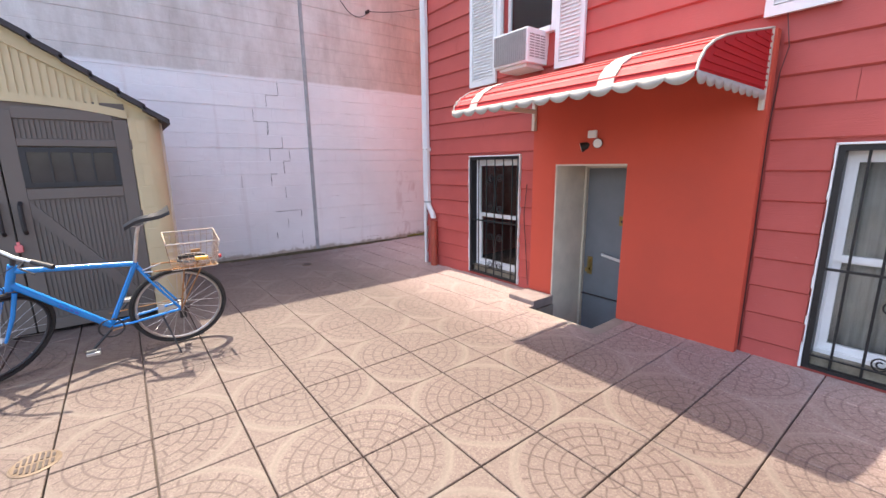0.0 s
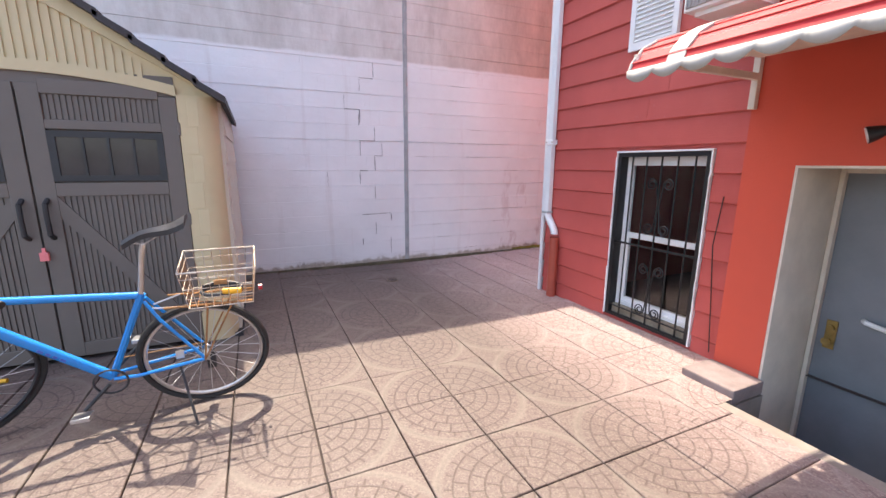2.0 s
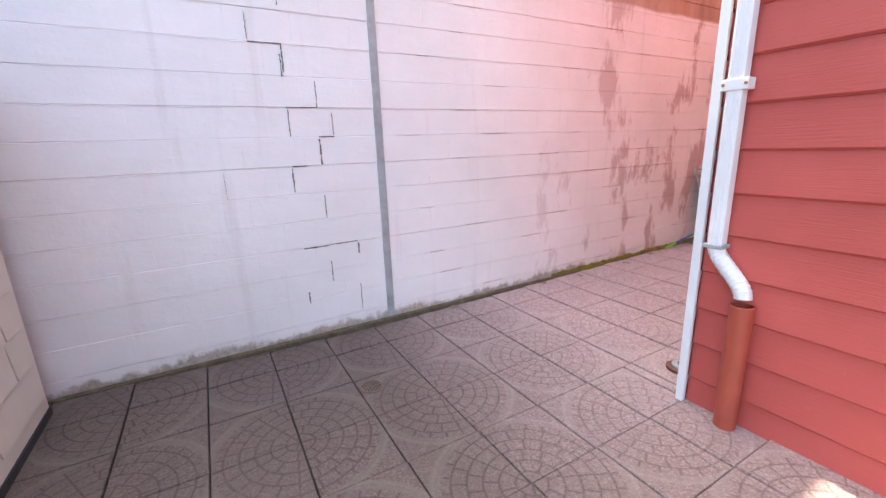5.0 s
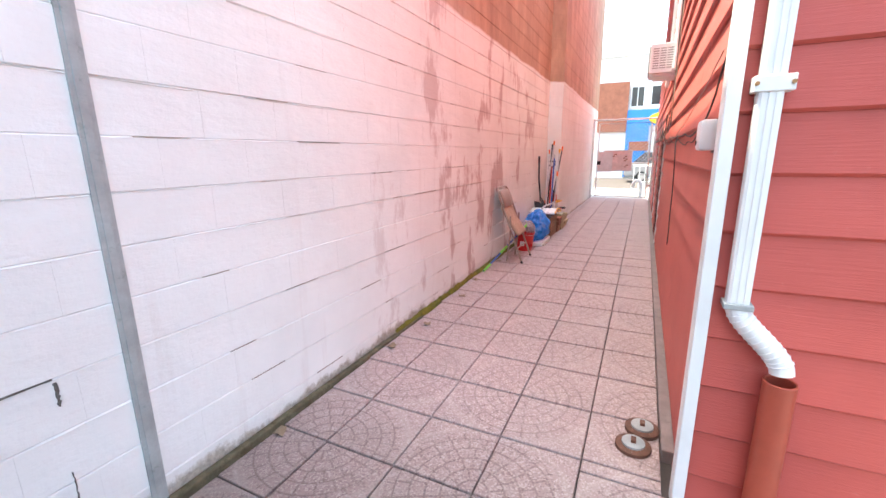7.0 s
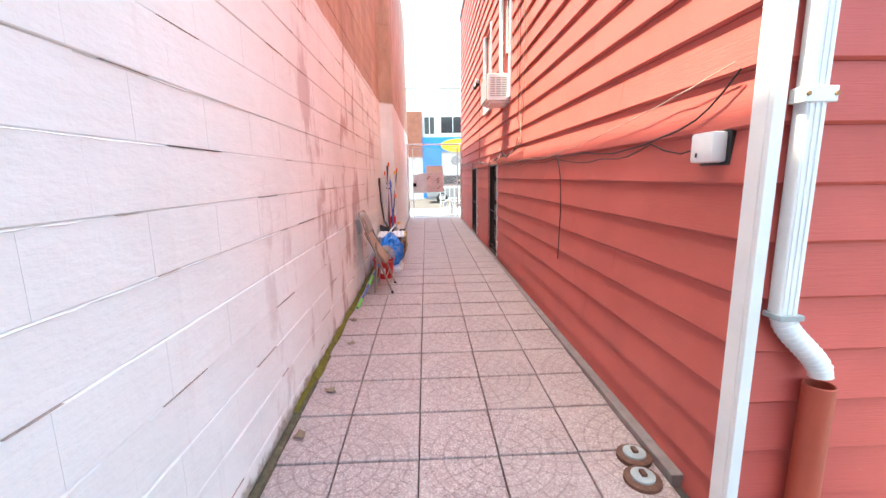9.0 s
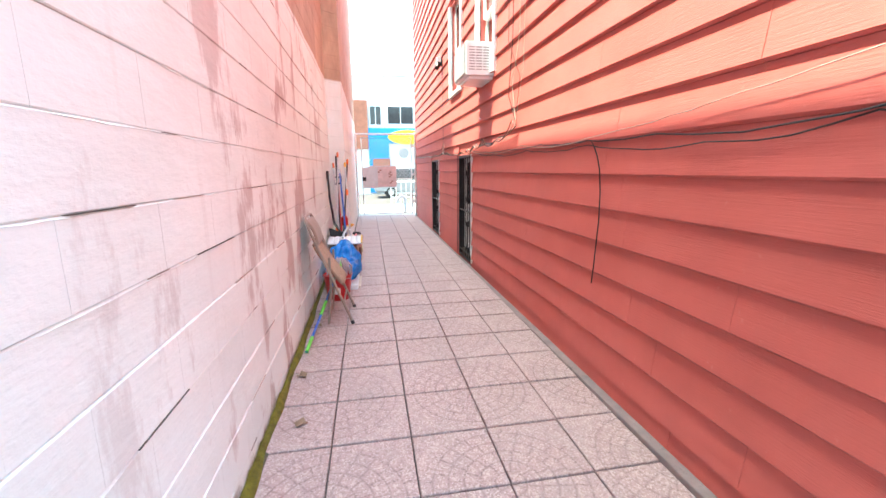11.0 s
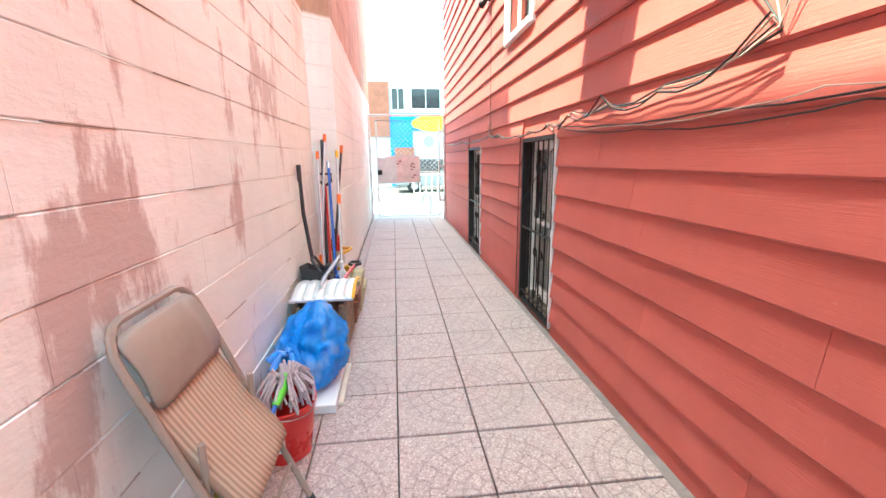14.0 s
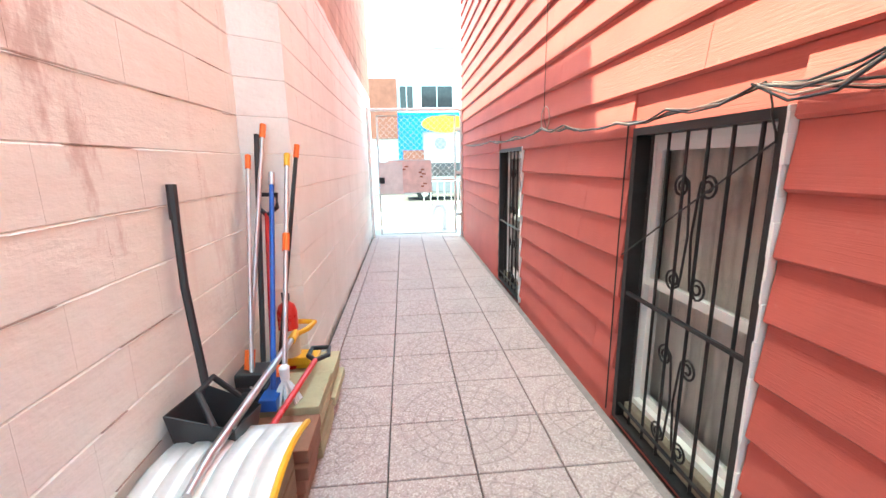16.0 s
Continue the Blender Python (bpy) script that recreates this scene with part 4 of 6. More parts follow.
def make_bicycle():
    b = thing("bicycle", (-0.25, BY, 0.0), "blue bicycle with a rusty rear wire basket, on its kickstand", "bicycle")
    R, axle = 0.338, Vector(bp(0, 0, 1) - bp(0, 0, 0))
    rear_hub, front_hub = bp(0.25, R), bp(-0.80, R) + Vector((0, -0.03, 0))
    bb, seat_top, head_lo, head_hi = bp(-0.20, 0.275), bp(0.005, 0.765), bp(-0.665, 0.70), bp(-0.625, 0.85)
    fr = part("frame", tubed([bb, seat_top], 0.018), M_BLUE, b, "blue painted tube frame", True)
    part("top_tube", tubed([bp(-0.01, 0.755), bp(-0.63, 0.805)], 0.019, 10), M_BLUE, fr, "", True)
    part("down_tube", tubed([bb, bp(-0.655, 0.71)], 0.025, 10), M_BLUE, fr, "", True)
    part("head_tube", tubed([head_lo, head_hi], 0.024, 10), M_BLUE, fr, "", True)
    for w in (-1, 1):
        e = bp(0.25, R, 0.06 * w)
        part("seat_stay", tubed([bp(0.01, 0.73, 0.02 * w), bp(0.07, 0.62, 0.045 * w), e], 0.009), M_BLUE, fr, "", True)
        part("chain_stay", tubed([bp(-0.19, 0.275, 0.025 * w), bp(-0.08, 0.285, 0.045 * w), e], 0.010), M_BLUE, fr, "", True)
    lettering = bmesh.new()
    for i, (a, c) in enumerate(((0.36, 0.40), (0.42, 0.45), (0.47, 0.50), (0.52, 0.56))):
        p, q = bb.lerp(bp(-0.655, 0.71), a), bb.lerp(bp(-0.655, 0.71), c)
        tube(lettering, [p - axle * 0.021, q - axle * 0.021], 0.008, 6)
    part("decal", lettering, M_BLUEPOLE, fr, "worn dark lettering marks")
    # steering, turned to its left
    turn = Matrix.Rotation(radians(40), 3, (head_hi - head_lo).normalized())
    fwd = turn @ Vector((-1, 0, 0))
    across = turn @ axle
    hub_f = head_lo + turn @ (front_hub - head_lo)
    hub_f.z = R * math.cos(LEAN_B)

    def wheel(name, hub, ax, label):
        w = part(name, ring(hub, R - 0.017, 0.017, ax, 48, 8), M_RUBBER, b, label, True)
        part("rim", ring(hub, R - 0.044, 0.011, ax, 48, 6), M_ALU if name == "rear_wheel" else M_BLACKPL, w, "", True)
        part("hub", tubed([hub - ax * 0.05, hub - ax * 0.03, hub + ax * 0.03, hub + ax * 0.05], [0.02, 0.016, 0.016, 0.02], 10), M_ALU, w, "", True)
        q = ax.to_track_quat("Z", "Y")
        for i in range(24):
            a = 2 * math.pi * i / 24
            sgn = 1 if i % 2 else -1
            rim = hub + q @ Vector(((R - 0.045) * math.cos(a), (R - 0.045) * math.sin(a), 0))
            inn = hub + q @ Vector((0.02 * math.cos(a + 1.2 * sgn), 0.02 * math.sin(a + 1.2 * sgn), 0.035 * (1 if i % 4 < 2 else -1)))
            part("spoke", tubed([inn, rim], 0.0014, 4), M_ALU, w)
        return w

    wheel("rear_wheel", rear_hub, axle, "black tyre on a silver rim")
    wheel("front_wheel", hub_f, across, "black tyre on a dark rim")
    crown = head_lo - (head_hi - head_lo).normalized() * 0.03
    fork = part("fork", tubed([head_lo, crown], 0.022, 10), M_BLUE, b, "blue fork", True)
    for w in (-1, 1):
        part("blade", tubed([crown + across * 0.045 * w, (crown * 0.5 + hub_f * 0.5) + across * 0.055 * w - fwd * 0.01, hub_f + across * 0.055 * w], [0.014, 0.013, 0.009], 8), M_BLUE, fork, "", True)
    up = (head_hi - head_lo).normalized()
    stem_top = head_hi + up * 0.05
    bar_c = stem_top + fwd * 0.07 + up * 0.07
    st = part("stem", tubed([head_hi, stem_top, bar_c], 0.016, 8), M_BLACKPL, b, "", True)
    hb = part("handlebar", tubed([bar_c + across * 0.31 - fwd * 0.05, bar_c + across * 0.1, bar_c - across * 0.1, bar_c - across * 0.31 - fwd * 0.05], 0.012, 10), M_ALU, b, "silver flat handlebar", True)
    for w in (-1, 1):
        part("grip", tubed([bar_c + across * 0.20 * w - fwd * 0.026, bar_c + across * 0.325 * w - fwd * 0.054], 0.0165, 10), M_BLACKPL, hb, "", True)
        part("brake_lever", tubed([bar_c + across * 0.17 * w - fwd * 0.01, bar_c + across * 0.19 * w + fwd * 0.035 - up * 0.02, bar_c + across * 0.29 * w + fwd * 0.02 - up * 0.03], 0.006, 6), M_BLACKPL, hb, "", True)
        part("brake_cable", tubed(arc(10, lambda t, w=w: (bar_c + across * 0.17 * w + fwd * (0.02 + 0.16 * math.sin(math.pi * t))).lerp(crown + fwd * 0.03, t)), 0.003, 5), M_BLACKPL, hb)
    # saddle
    post = part("seatpost", tubed([bp(0.0, 0.755), bp(0.04, 0.99), bp(0.055, 1.04)], 0.0135, 10), M_ALU, b, "silver seatpost", True)
    bm = bmesh.new()
    secs = []
    for i in range(9):
        t = i / 8
        s, hw_, z = -0.03 + 0.28 * t, 0.018 + 0.06 * max(0, (t - 0.35) / 0.65) ** 1.3, 1.045 + 0.125 * t + 0.012 * math.sin(6 * t)
        secs.append([bm.verts.new(bp(s, z + dz, w * hw_)) for w, dz in ((-1, -0.025), (-0.9, 0.0), (0, 0.016), (0.9, 0.0), (1, -0.025), (0, -0.02))])
    for p, q in zip(secs, secs[1:]):
        for k in range(6):
            bm.faces.new((p[k], p[(k + 1) % 6], q[(k + 1) % 6], q[k]))
    bm.faces.new(secs[0][::-1])
    bm.faces.new(secs[-1])
    bmesh.ops.recalc_face_normals(bm, faces=bm.faces)
    part("saddle", bm, M_BLACKPL, b, "worn black saddle", True)
    part("saddle_rail", tubed([bp(0.0, 1.05), bp(0.06, 1.04), bp(0.17, 1.11)], 0.005, 6), M_ALU, post)
    # drive
    cr = part("chainring", ring(bb - axle * 0.045, 0.075, 0.006, axle, 28, 6), M_BLACKPL, b)
    part("crank", tubed([bb - axle * 0.06, bb - axle * 0.07 + Vector((-0.12, 0, -0.12))], 0.010, 8), M_BLACKPL, cr, "", True)
    pd = bb - axle * 0.12 + Vector((-0.12, 0, -0.12))
    part("pedal", boxed(pd - Vector((0.04, 0.035, 0.012)), pd + Vector((0.04, 0.035, 0.012)), 0.004), M_ALU, cr, "silver pedal")
    part("crank", tubed([bb + axle * 0.06, bb + axle * 0.07 + Vector((0.12, 0, 0.12))], 0.010, 8), M_BLACKPL, cr, "", True)
    pd = bb + axle * 0.12 + Vector((0.12, 0, 0.12))
    part("pedal", boxed(pd - Vector((0.04, 0.035, 0.012)), pd + Vector((0.04, 0.035, 0.012)), 0.004), M_ALU, cr)
    o = axle * 0.045
    part("sprocket", ring(rear_hub + o, 0.035, 0.008, axle, 20, 6), M_BLACKPL, b)
    for dz in (0.07, -0.07):
        part("chain", tubed([bb + o + Vector((0, 0, dz)), rear_hub + o + Vector((0, 0, dz * 0.5))], 0.004, 5), M_RUST, b)
    part("derailleur", boxed(bp(0.24, 0.20, 0.02), bp(0.29, 0.30, 0.07), 0.01), M_BLACKPL, b)
    part("kickstand", tubed([bp(0.12, 0.30, -0.04), Vector((0.20, BY - 0.30, 0.008))], 0.007, 6), M_BLACKPL, b)
    # carrier and basket
    rack = part("rack", tubed([bp(0.25, R, -0.07), bp(0.30, 0.69, -0.07)], 0.006, 6), M_RUST, b, "rusty yellow rear carrier")
    for w in (-0.07, 0.07):
        part("strut", tubed([bp(0.25, R, w), bp(0.42, 0.69, w)], 0.005, 6), M_RUST, rack)
        part("deck_rail", tubed([bp(0.10, 0.70, w), bp(0.52, 0.69, w)], 0.006, 6), M_RUST, rack)
        part("stay", tubed([bp(0.04, 0.68, w * 0.3), bp(0.16, 0.70, w)], 0.005, 6), M_ALU, rack)
    bk = part("basket", bmesh.new(), M_BASKET, b, "rusty square wire basket")
    bs0, bs1, bh0, bh1, bw = 0.22, 0.525, 0.705, 0.925, 0.115

    def loop(h, grow, r):
        c = [bp(bs0 - grow, h, -bw - grow), bp(bs1 + grow, h, -bw - grow), bp(bs1 + grow, h, bw + grow), bp(bs0 - grow, h, bw + grow)]
        part("wire", tubed(c + [c[0]], r, 6), M_BASKET, bk)

    for k, (h, g, r) in enumerate(((bh0, 0, 0.003), (0.765, 0.006, 0.0018), (0.825, 0.012, 0.0018), (0.885, 0.018, 0.0018), (bh1, 0.024, 0.005))):
        loop(h, g, r)
    for i in range(9):
        s = bs0 + (bs1 - bs0) * i / 8
        for w in (-1, 1):
            part("wire", tubed([bp(s, bh0, w * bw), bp(s + 0.024 * (i - 4) / 4, bh1, w * (bw + 0.024))], 0.0018, 4), M_BASKET, bk)
        part("wire", tubed([bp(s, bh0, -bw), bp(s, bh0, bw)], 0.0018, 4), M_RUST, bk)
    for i in range(1, 7):
        w = -bw + 2 * bw * i / 7
        for s, g in ((bs0, -0.024), (bs1, 0.024)):
            part("wire", tubed([bp(s, bh0, w), bp(s + g, bh1, w)], 0.0018, 4), M_RUST, bk)
        part("wire", tubed([bp(bs0, bh0, w), bp(bs1, bh0, w)], 0.0018, 4), M_RUST, bk)
    part("badge", boxed(bp(0.35, 0.845, -bw - 0.016), bp(0.41, 0.87, -bw - 0.024)), M_RUST, bk)
    lk = part("cable_lock", tubed(arc(26, lambda t: bp(0.37 + 0.10 * math.cos(9 * t), 0.725 + 0.03 * t, 0.06 * math.sin(9 * t))), 0.010, 6), M_BLACKPL, b, "black cable lock with a yellow barrel", True)
    part("lock_barrel", tubed([bp(0.38, 0.755, -0.05), bp(0.47, 0.76, -0.07)], 0.017, 8), M_YELLOW, lk, "", True)
    part("rear_light", tubed([bp(0.555, 0.73, 0), bp(0.575, 0.73, 0)], 0.016, 8), M_REDPL, b)
    part("reflector", boxed(bp(0.10, 0.33, -0.01), bp(0.14, 0.37, 0.01)), M_ALU, b)


make_bicycle()


yp = thing("yellow_pole", (-1.3, 4.66, 0.0), "yellow plastic pole lying against the shed foot", "pole")
part("shaft", tubed([(-1.75, 4.70, 0.016), (-0.98, 4.64, 0.016)], 0.014, 8), M_YELLOW, yp, "", True)
part("upright", tubed([(-1.72, 4.74, 0.03), (-1.66, 4.80, 0.85)], 0.014, 8), M_YELLOW, yp, "", True)


# ---- rear of the house ----
def make_awning():
    a = thing("door_awning", (3.49, 1.95, 2.0), "red enamelled metal door awning with a white scalloped edge", "awning")
    y0, y1 = 0.965, 2.92
    prof = [(3.49, 2.27), (3.33, 2.235), (3.17, 2.20), (3.01, 2.165), (2.85, 2.13), (2.70, 2.09), (2.57, 2.045), (2.47, 1.99), (2.405, 1.92), (2.385, 1.87)]

    def strip(p, q, ya, yb, lift, th=0.006):
        bm = bmesh.new()
        (xa, za), (xb, zb) = p, q
        hexa(bm, [(xa, ya, za + lift - th), (xb, ya, zb + lift - th), (xb, yb, zb + lift - th), (xa, yb, za + lift - th), (xa, ya, za + lift), (xb, ya, zb + lift), (xb, yb, zb + lift), (xa, yb, za + lift)])
        bmesh.ops.recalc_face_normals(bm, faces=bm.faces)
        return bm

    for k, (p, q) in enumerate(zip(prof, prof[1:])):
        slat = part("slat", strip(p, q, y0, y1, 0.0), M_AWNRED, a, "red enamelled slat")
        # raised rib along the joint of two slats
        if k:
            bm = tubed([(p[0], y0, p[1] + 0.004), (p[0], y1, p[1] + 0.002)], 0.007, 6)
            part("rib", bm, M_AWNPINK, slat, "rib in lighter red, a painted highlight", True)
        for yc, w in ((1.47, 0.055), (2.66, 0.045)):
            part("band", strip(p, q, yc - w, yc + w, 0.016, 0.018), M_AWNWHITE, slat, "white cross band")
    # cheeks
    for y in (y0, y1):
        bm = bmesh.new()
        if y == y0:
            for (xa, za), (xb, zb) in zip(prof, prof[1:]):
                lo = (1.86, 1.86)
                hexa(bm, [(xa, y - 0.004, lo[0]), (xb, y - 0.004, lo[1]), (xb, y + 0.004, lo[1]), (xa, y + 0.004, lo[0]), (xa, y - 0.004, za), (xb, y - 0.004, zb), (xb, y + 0.004, zb), (xa, y + 0.004, za)])
            bmesh.ops.recalc_face_normals(bm, faces=bm.faces)
            cheek = part("cheek", bm, M_AWNRED, a, "red ribbed side cheek")
            for k in range(9):
                z = 1.90 + k * 0.04
                xs_ = [x for x, zz in prof if zz > z + 0.01]
                if xs_:
                    part("rib", boxed((min(xs_), y - 0.010, z), (3.48, y - 0.004, z + 0.010)), M_AWNRED, cheek)
        rim = [(x, y - 0.004, z + 0.006) for x, z in prof]
        part("edge_trim", tubed(rim, 0.008, 6), M_AWNWHITE, a, "white edge trim", True)

    # scalloped valance
    def valance(f, length, n, name):
        bm = bmesh.new()
        k = n * 8
        rows = []
        for i in range(k + 1):
            t = i / k
            drop = 0.018 + 0.034 * abs(math.sin(math.pi * n * t))
            wob = 0.012 * math.sin(2 * math.pi * n * t)
            rows.append((bm.verts.new(f(t, 0.012, 0)), bm.verts.new(f(t, -drop, wob))))
        for p, q in zip(rows, rows[1:]):
            bm.faces.new((p[0], p[1], q[1], q[0]))
        ob = part(name, bm, M_AWNWHITE, a, "white scalloped valance", True)
        so = ob.modifiers.new("thickness", "SOLIDIFY")
        so.thickness = 0.003

    valance(lambda t, dz, w: (2.378 + w * 0.4, y0 + (y1 - y0) * t, 1.872 + dz), 1.95, 13, "front_valance")
    valance(lambda t, dz, w: (2.39 + 1.09 * t, y0 - 0.008 + w * 0.4, 1.872 + dz), 1.1, 9, "side_valance")
    # underside at the open end
    for k in range(6):
        x = 3.44 - 0.17 * k
        part("soffit_slat", boxed((x - 0.14, y0 + 0.05, 1.965 + 0.03 * (5 - k) * 0.6), (x, y1 - 0.02, 1.972 + 0.03 * (5 - k) * 0.6)), M_CREAM, a, "cream underside slat")
    part("bracket", boxed((3.46, 2.90, 1.76), (3.498, 2.94, 2.24), 0.004), M_CREAM, a, "cream wall bracket")
    part("bracket", boxed((3.46, 0.955, 1.76), (3.498, 0.985, 2.27), 0.004), M_CREAM, a)
    part("bracket", boxed((2.42, 2.895, 1.93), (3.46, 2.925, 1.97), 0.004), M_CREAM, a)


make_awning()


def ac_unit(m, u0, u1, v0, v1, out, label):
    loc = Vector(m((u0 + u1) / 2, v0, out / 2))
    a = thing("air_conditioner", loc, label, "air conditioner", "window air conditioners")
    part("casing", box(bmesh.new(), m(u0, v0, -0.05), m(u1, v1, out - 0.02), 0.008), M_WHITE, a, "off-white casing")
    g = part("grille", box(bmesh.new(), m(u0 + 0.02, v0 + 0.02, out - 0.02), m(u1 - 0.02, v1 - 0.02, out - 0.008)), M_ACGREY, a, "grey rear coil grille")
    n = 16
    for i in range(n):
        u = u0 + 0.03 + (u1 - u0 - 0.06) * i / (n - 1)
        part("fin", box(bmesh.new(), m(u - 0.003, v0 + 0.025, out - 0.008), m(u + 0.003, v1 - 0.025, out - 0.001)), M_WHITE if m is side else M_ACGREY, g)
    for j in range(9):
        v = v0 + 0.06 + (v1 - v0 - 0.12) * j / 8
        for e in (u0, u1):
            d = 0.004 if e == u1 else -0.004
            for q in range(3):
                w0 = 0.06 + q * (out - 0.1) / 3
                part("louvre", box(bmesh.new(), m(e, v - 0.007, w0), m(e + d, v + 0.005, w0 + (out - 0.1) / 3 - 0.015)), M_ACGREY, a, "dark louvre slot")
    part("bracket", box(bmesh.new(), m(u0 + 0.05, v0 - 0.03, 0.0), m(u1 - 0.05, v0 - 0.002, out * 0.8)), M_WHITE, a, "support bracket")
    part("side_panel", box(bmesh.new(), m(u0 - 0.14, v0 + 0.02, -0.03), m(u0 - 0.004, v1 + 0.02, -0.015)), M_WHITE, a)
    return a


ac_unit(rear, 2.86, 3.32, 2.40, 2.72, 0.34, "white window air conditioner with a grey grille")
ac_unit(side, 8.03, 8.60, 2.42, 2.77, 0.34, "white window air conditioner above the passage")


def floodlight(m, u, v, label):
    f = thing("security_floodlight", m(u, v, 0.0), label, "lamp", "security floodlights")
    part("base", tubed([m(u, v, -0.01), m(u, v, 0.035)], 0.062, 20), M_BLACK, f, "dark round base", True)
    part("sensor", box(bmesh.new(), m(u - 0.005, v + 0.03, 0.035), m(u + 0.085, v + 0.10, 0.11), 0.008), M_WHITE, f, "white sensor box")
    # one head turned along the wall, the other straight out
    for start, end, shell in (((0.03, -0.01, 0.04), (0.15, -0.05, 0.10), M_BLACK), ((-0.01, -0.01, 0.04), (-0.03, -0.02, 0.12), M_BLACK)):
        p, q = Vector(m(u + start[0], v + start[1], start[2])), Vector(m(u + end[0], v + end[1], end[2]))
        h = part("lamp_head", tubed([p, p.lerp(q, 0.35), q], [0.016, 0.026, 0.045], 16), shell, f, "black cone lamp head", True)
        part("lens", tubed([q, q + (q - p).normalized() * 0.004], 0.040, 16), M_WHITE, h, "white lens")


floodlight(rear, 2.20, 1.62, "dark twin floodlight with a white sensor, over the door")
floodlight(side, 11.2, 3.30, "twin floodlight high on the red siding")

# corner post, downspout and its red standpipe
bm = bmesh.new()
box(bm, (3.545, 5.0, -0.05), (3.567, 5.045, 6.1), 0.004)
box(bm, (3.567, 5.026, -0.05), (3.635, 5.047, 6.1), 0.004)
structure("trim_corner", bm, M_WHITE, "white metal corner trim of the siding", "corner trim")
ds = thing("downspout", (3.49, 4.82, 0.6), "white metal downspout entering a red standpipe", "downspout")
part("pipe", boxed((3.512, 4.892, 0.90), (3.566, 4.962, 6.0), 0.008), M_WHITE, ds, "white square downpipe")
for i in range(3):
    part("flute", boxed((3.508, 4.905 + 0.02 * i, 0.90), (3.513, 4.913 + 0.02 * i, 6.0)), M_WHITE, ds)
part("strap", boxed((3.503, 4.868, 1.62), (3.568, 4.978, 1.67), 0.004), M_WHITE, ds, "white strap with screws")
for y in (4.876, 4.970):
    part("screw", tubed([(3.505, y, 1.645), (3.497, y, 1.645)], 0.007, 8), M_RUST, ds)
el = arc(15, lambda t: (3.537 - 0.02 * t, 4.927 - 0.158 * (3 * t * t - 2 * t ** 3), 0.90 - 0.235 * t))
elbow = part("elbow", tubed(el, [0.038] * 15, 12), M_WHITE, ds, "crimped white elbow", True)
for i in range(2, 13):
    p, q = Vector(el[i]), Vector(el[i + 1])
    part("crimp", ring(p, 0.0385, 0.003, (q - p).normalized(), 14, 5), M_WHITE, elbow)
part("collar", boxed((3.494, 4.882, 0.885), (3.572, 4.972, 0.905), 0.003), M_SEAM, ds)
sp = thing("standpipe", (3.50, 4.745, -0.05), "red painted standpipe taking the downspout", "pipe")
bm = bmesh.new()
for r, flip in ((0.050, False), (0.045, True)):
    rows = [[bm.verts.new((3.518 + r * math.cos(2 * math.pi * k / 20), 4.768 + r * math.sin(2 * math.pi * k / 20), z)) for k in range(20)] for z in (-0.06, 0.63)]
    for k in range(20):
        f = (rows[0][k], rows[0][(k + 1) % 20], rows[1][(k + 1) % 20], rows[1][k])
        bm.faces.new(f[::-1] if flip else f)
    if flip:
        for k in range(20):
            bm.faces.new((outer[k], outer[(k + 1) % 20], rows[1][(k + 1) % 20], rows[1][k]))
    outer = rows[1]
part("pipe", bm, M_PIPE, sp, "red painted pipe with chips", True)
part("rim", ring((3.518, 4.768, 0.63), 0.0475, 0.004, (0, 0, 1), 20, 6), M_PIPE, sp, "rolled pipe rim", True)
jb = thing("junction_box", (3.83, 5.02, 1.43), "pale weatherproof junction box on the siding", "junction box")
part("cover", boxed((3.765, 5.02, 1.44), (3.90, 5.085, 1.56), 0.016), M_WHITE, jb, "pale plastic cover", True)
part("latch", boxed((3.85, 5.082, 1.462), (3.858, 5.089, 1.48)), M_BLACKPL, jb)
part("back_plate", boxed((3.75, 5.005, 1.43), (3.92, 5.022, 1.57)), M_BLACKPL, jb)


# ---- cables on the side wall ----
def cable(name, pts, r, material, label):
    p0 = Vector(pts[0])
    ob = thing(name, p0, label, "cable", "cables on the siding")
    part("strand", tubed(pts, r * 0.7, 6), material, ob, "", True)
    return ob


def run(points, drop, wob, seed, w=0.034):
    rng = random.Random(seed)
    out = []
    for (u0, v0), (u1, v1) in zip(points, points[1:]):
        n = max(3, int((u1 - u0) / 0.12) if u1 > u0 else 6)
        for i in range(n):
            t = i / n
            out.append((u0 + (u1 - u0) * t, SIDE_Y + w + rng.uniform(0, 0.006), v0 + (v1 - v0) * t - drop * 4 * t * (1 - t) + rng.uniform(-wob, wob)))
    out.append((points[-1][0], SIDE_Y + w, points[-1][1]))
    return out


cable("cable", run([(3.72, 1.77), (3.95, 1.62), (4.6, 1.53), (5.2, 1.56), (5.85, 1.57), (6.6, 1.585), (7.4, 1.585), (8.3, 1.60), (9.0, 1.665)], 0.012, 0.004, 1), 0.006, M_CABLE, "black cable clipped along the siding")
cable("cable", run([(3.92, 1.50), (4.3, 1.55), (4.9, 1.50), (5.85, 1.545), (6.9, 1.555), (7.9, 1.555), (9.0, 1.655)], 0.03, 0.004, 2, 0.03), 0.005, M_CABLE, "black cable drooping between clips")
cable("cable", run([(3.74, 1.80), (5.85, 1.58), (7.0, 1.60), (8.2, 1.59), (9.02, 1.67)], 0.03, 0.004, 3, 0.042), 0.004, M_CABLEW, "faded cable along the siding")
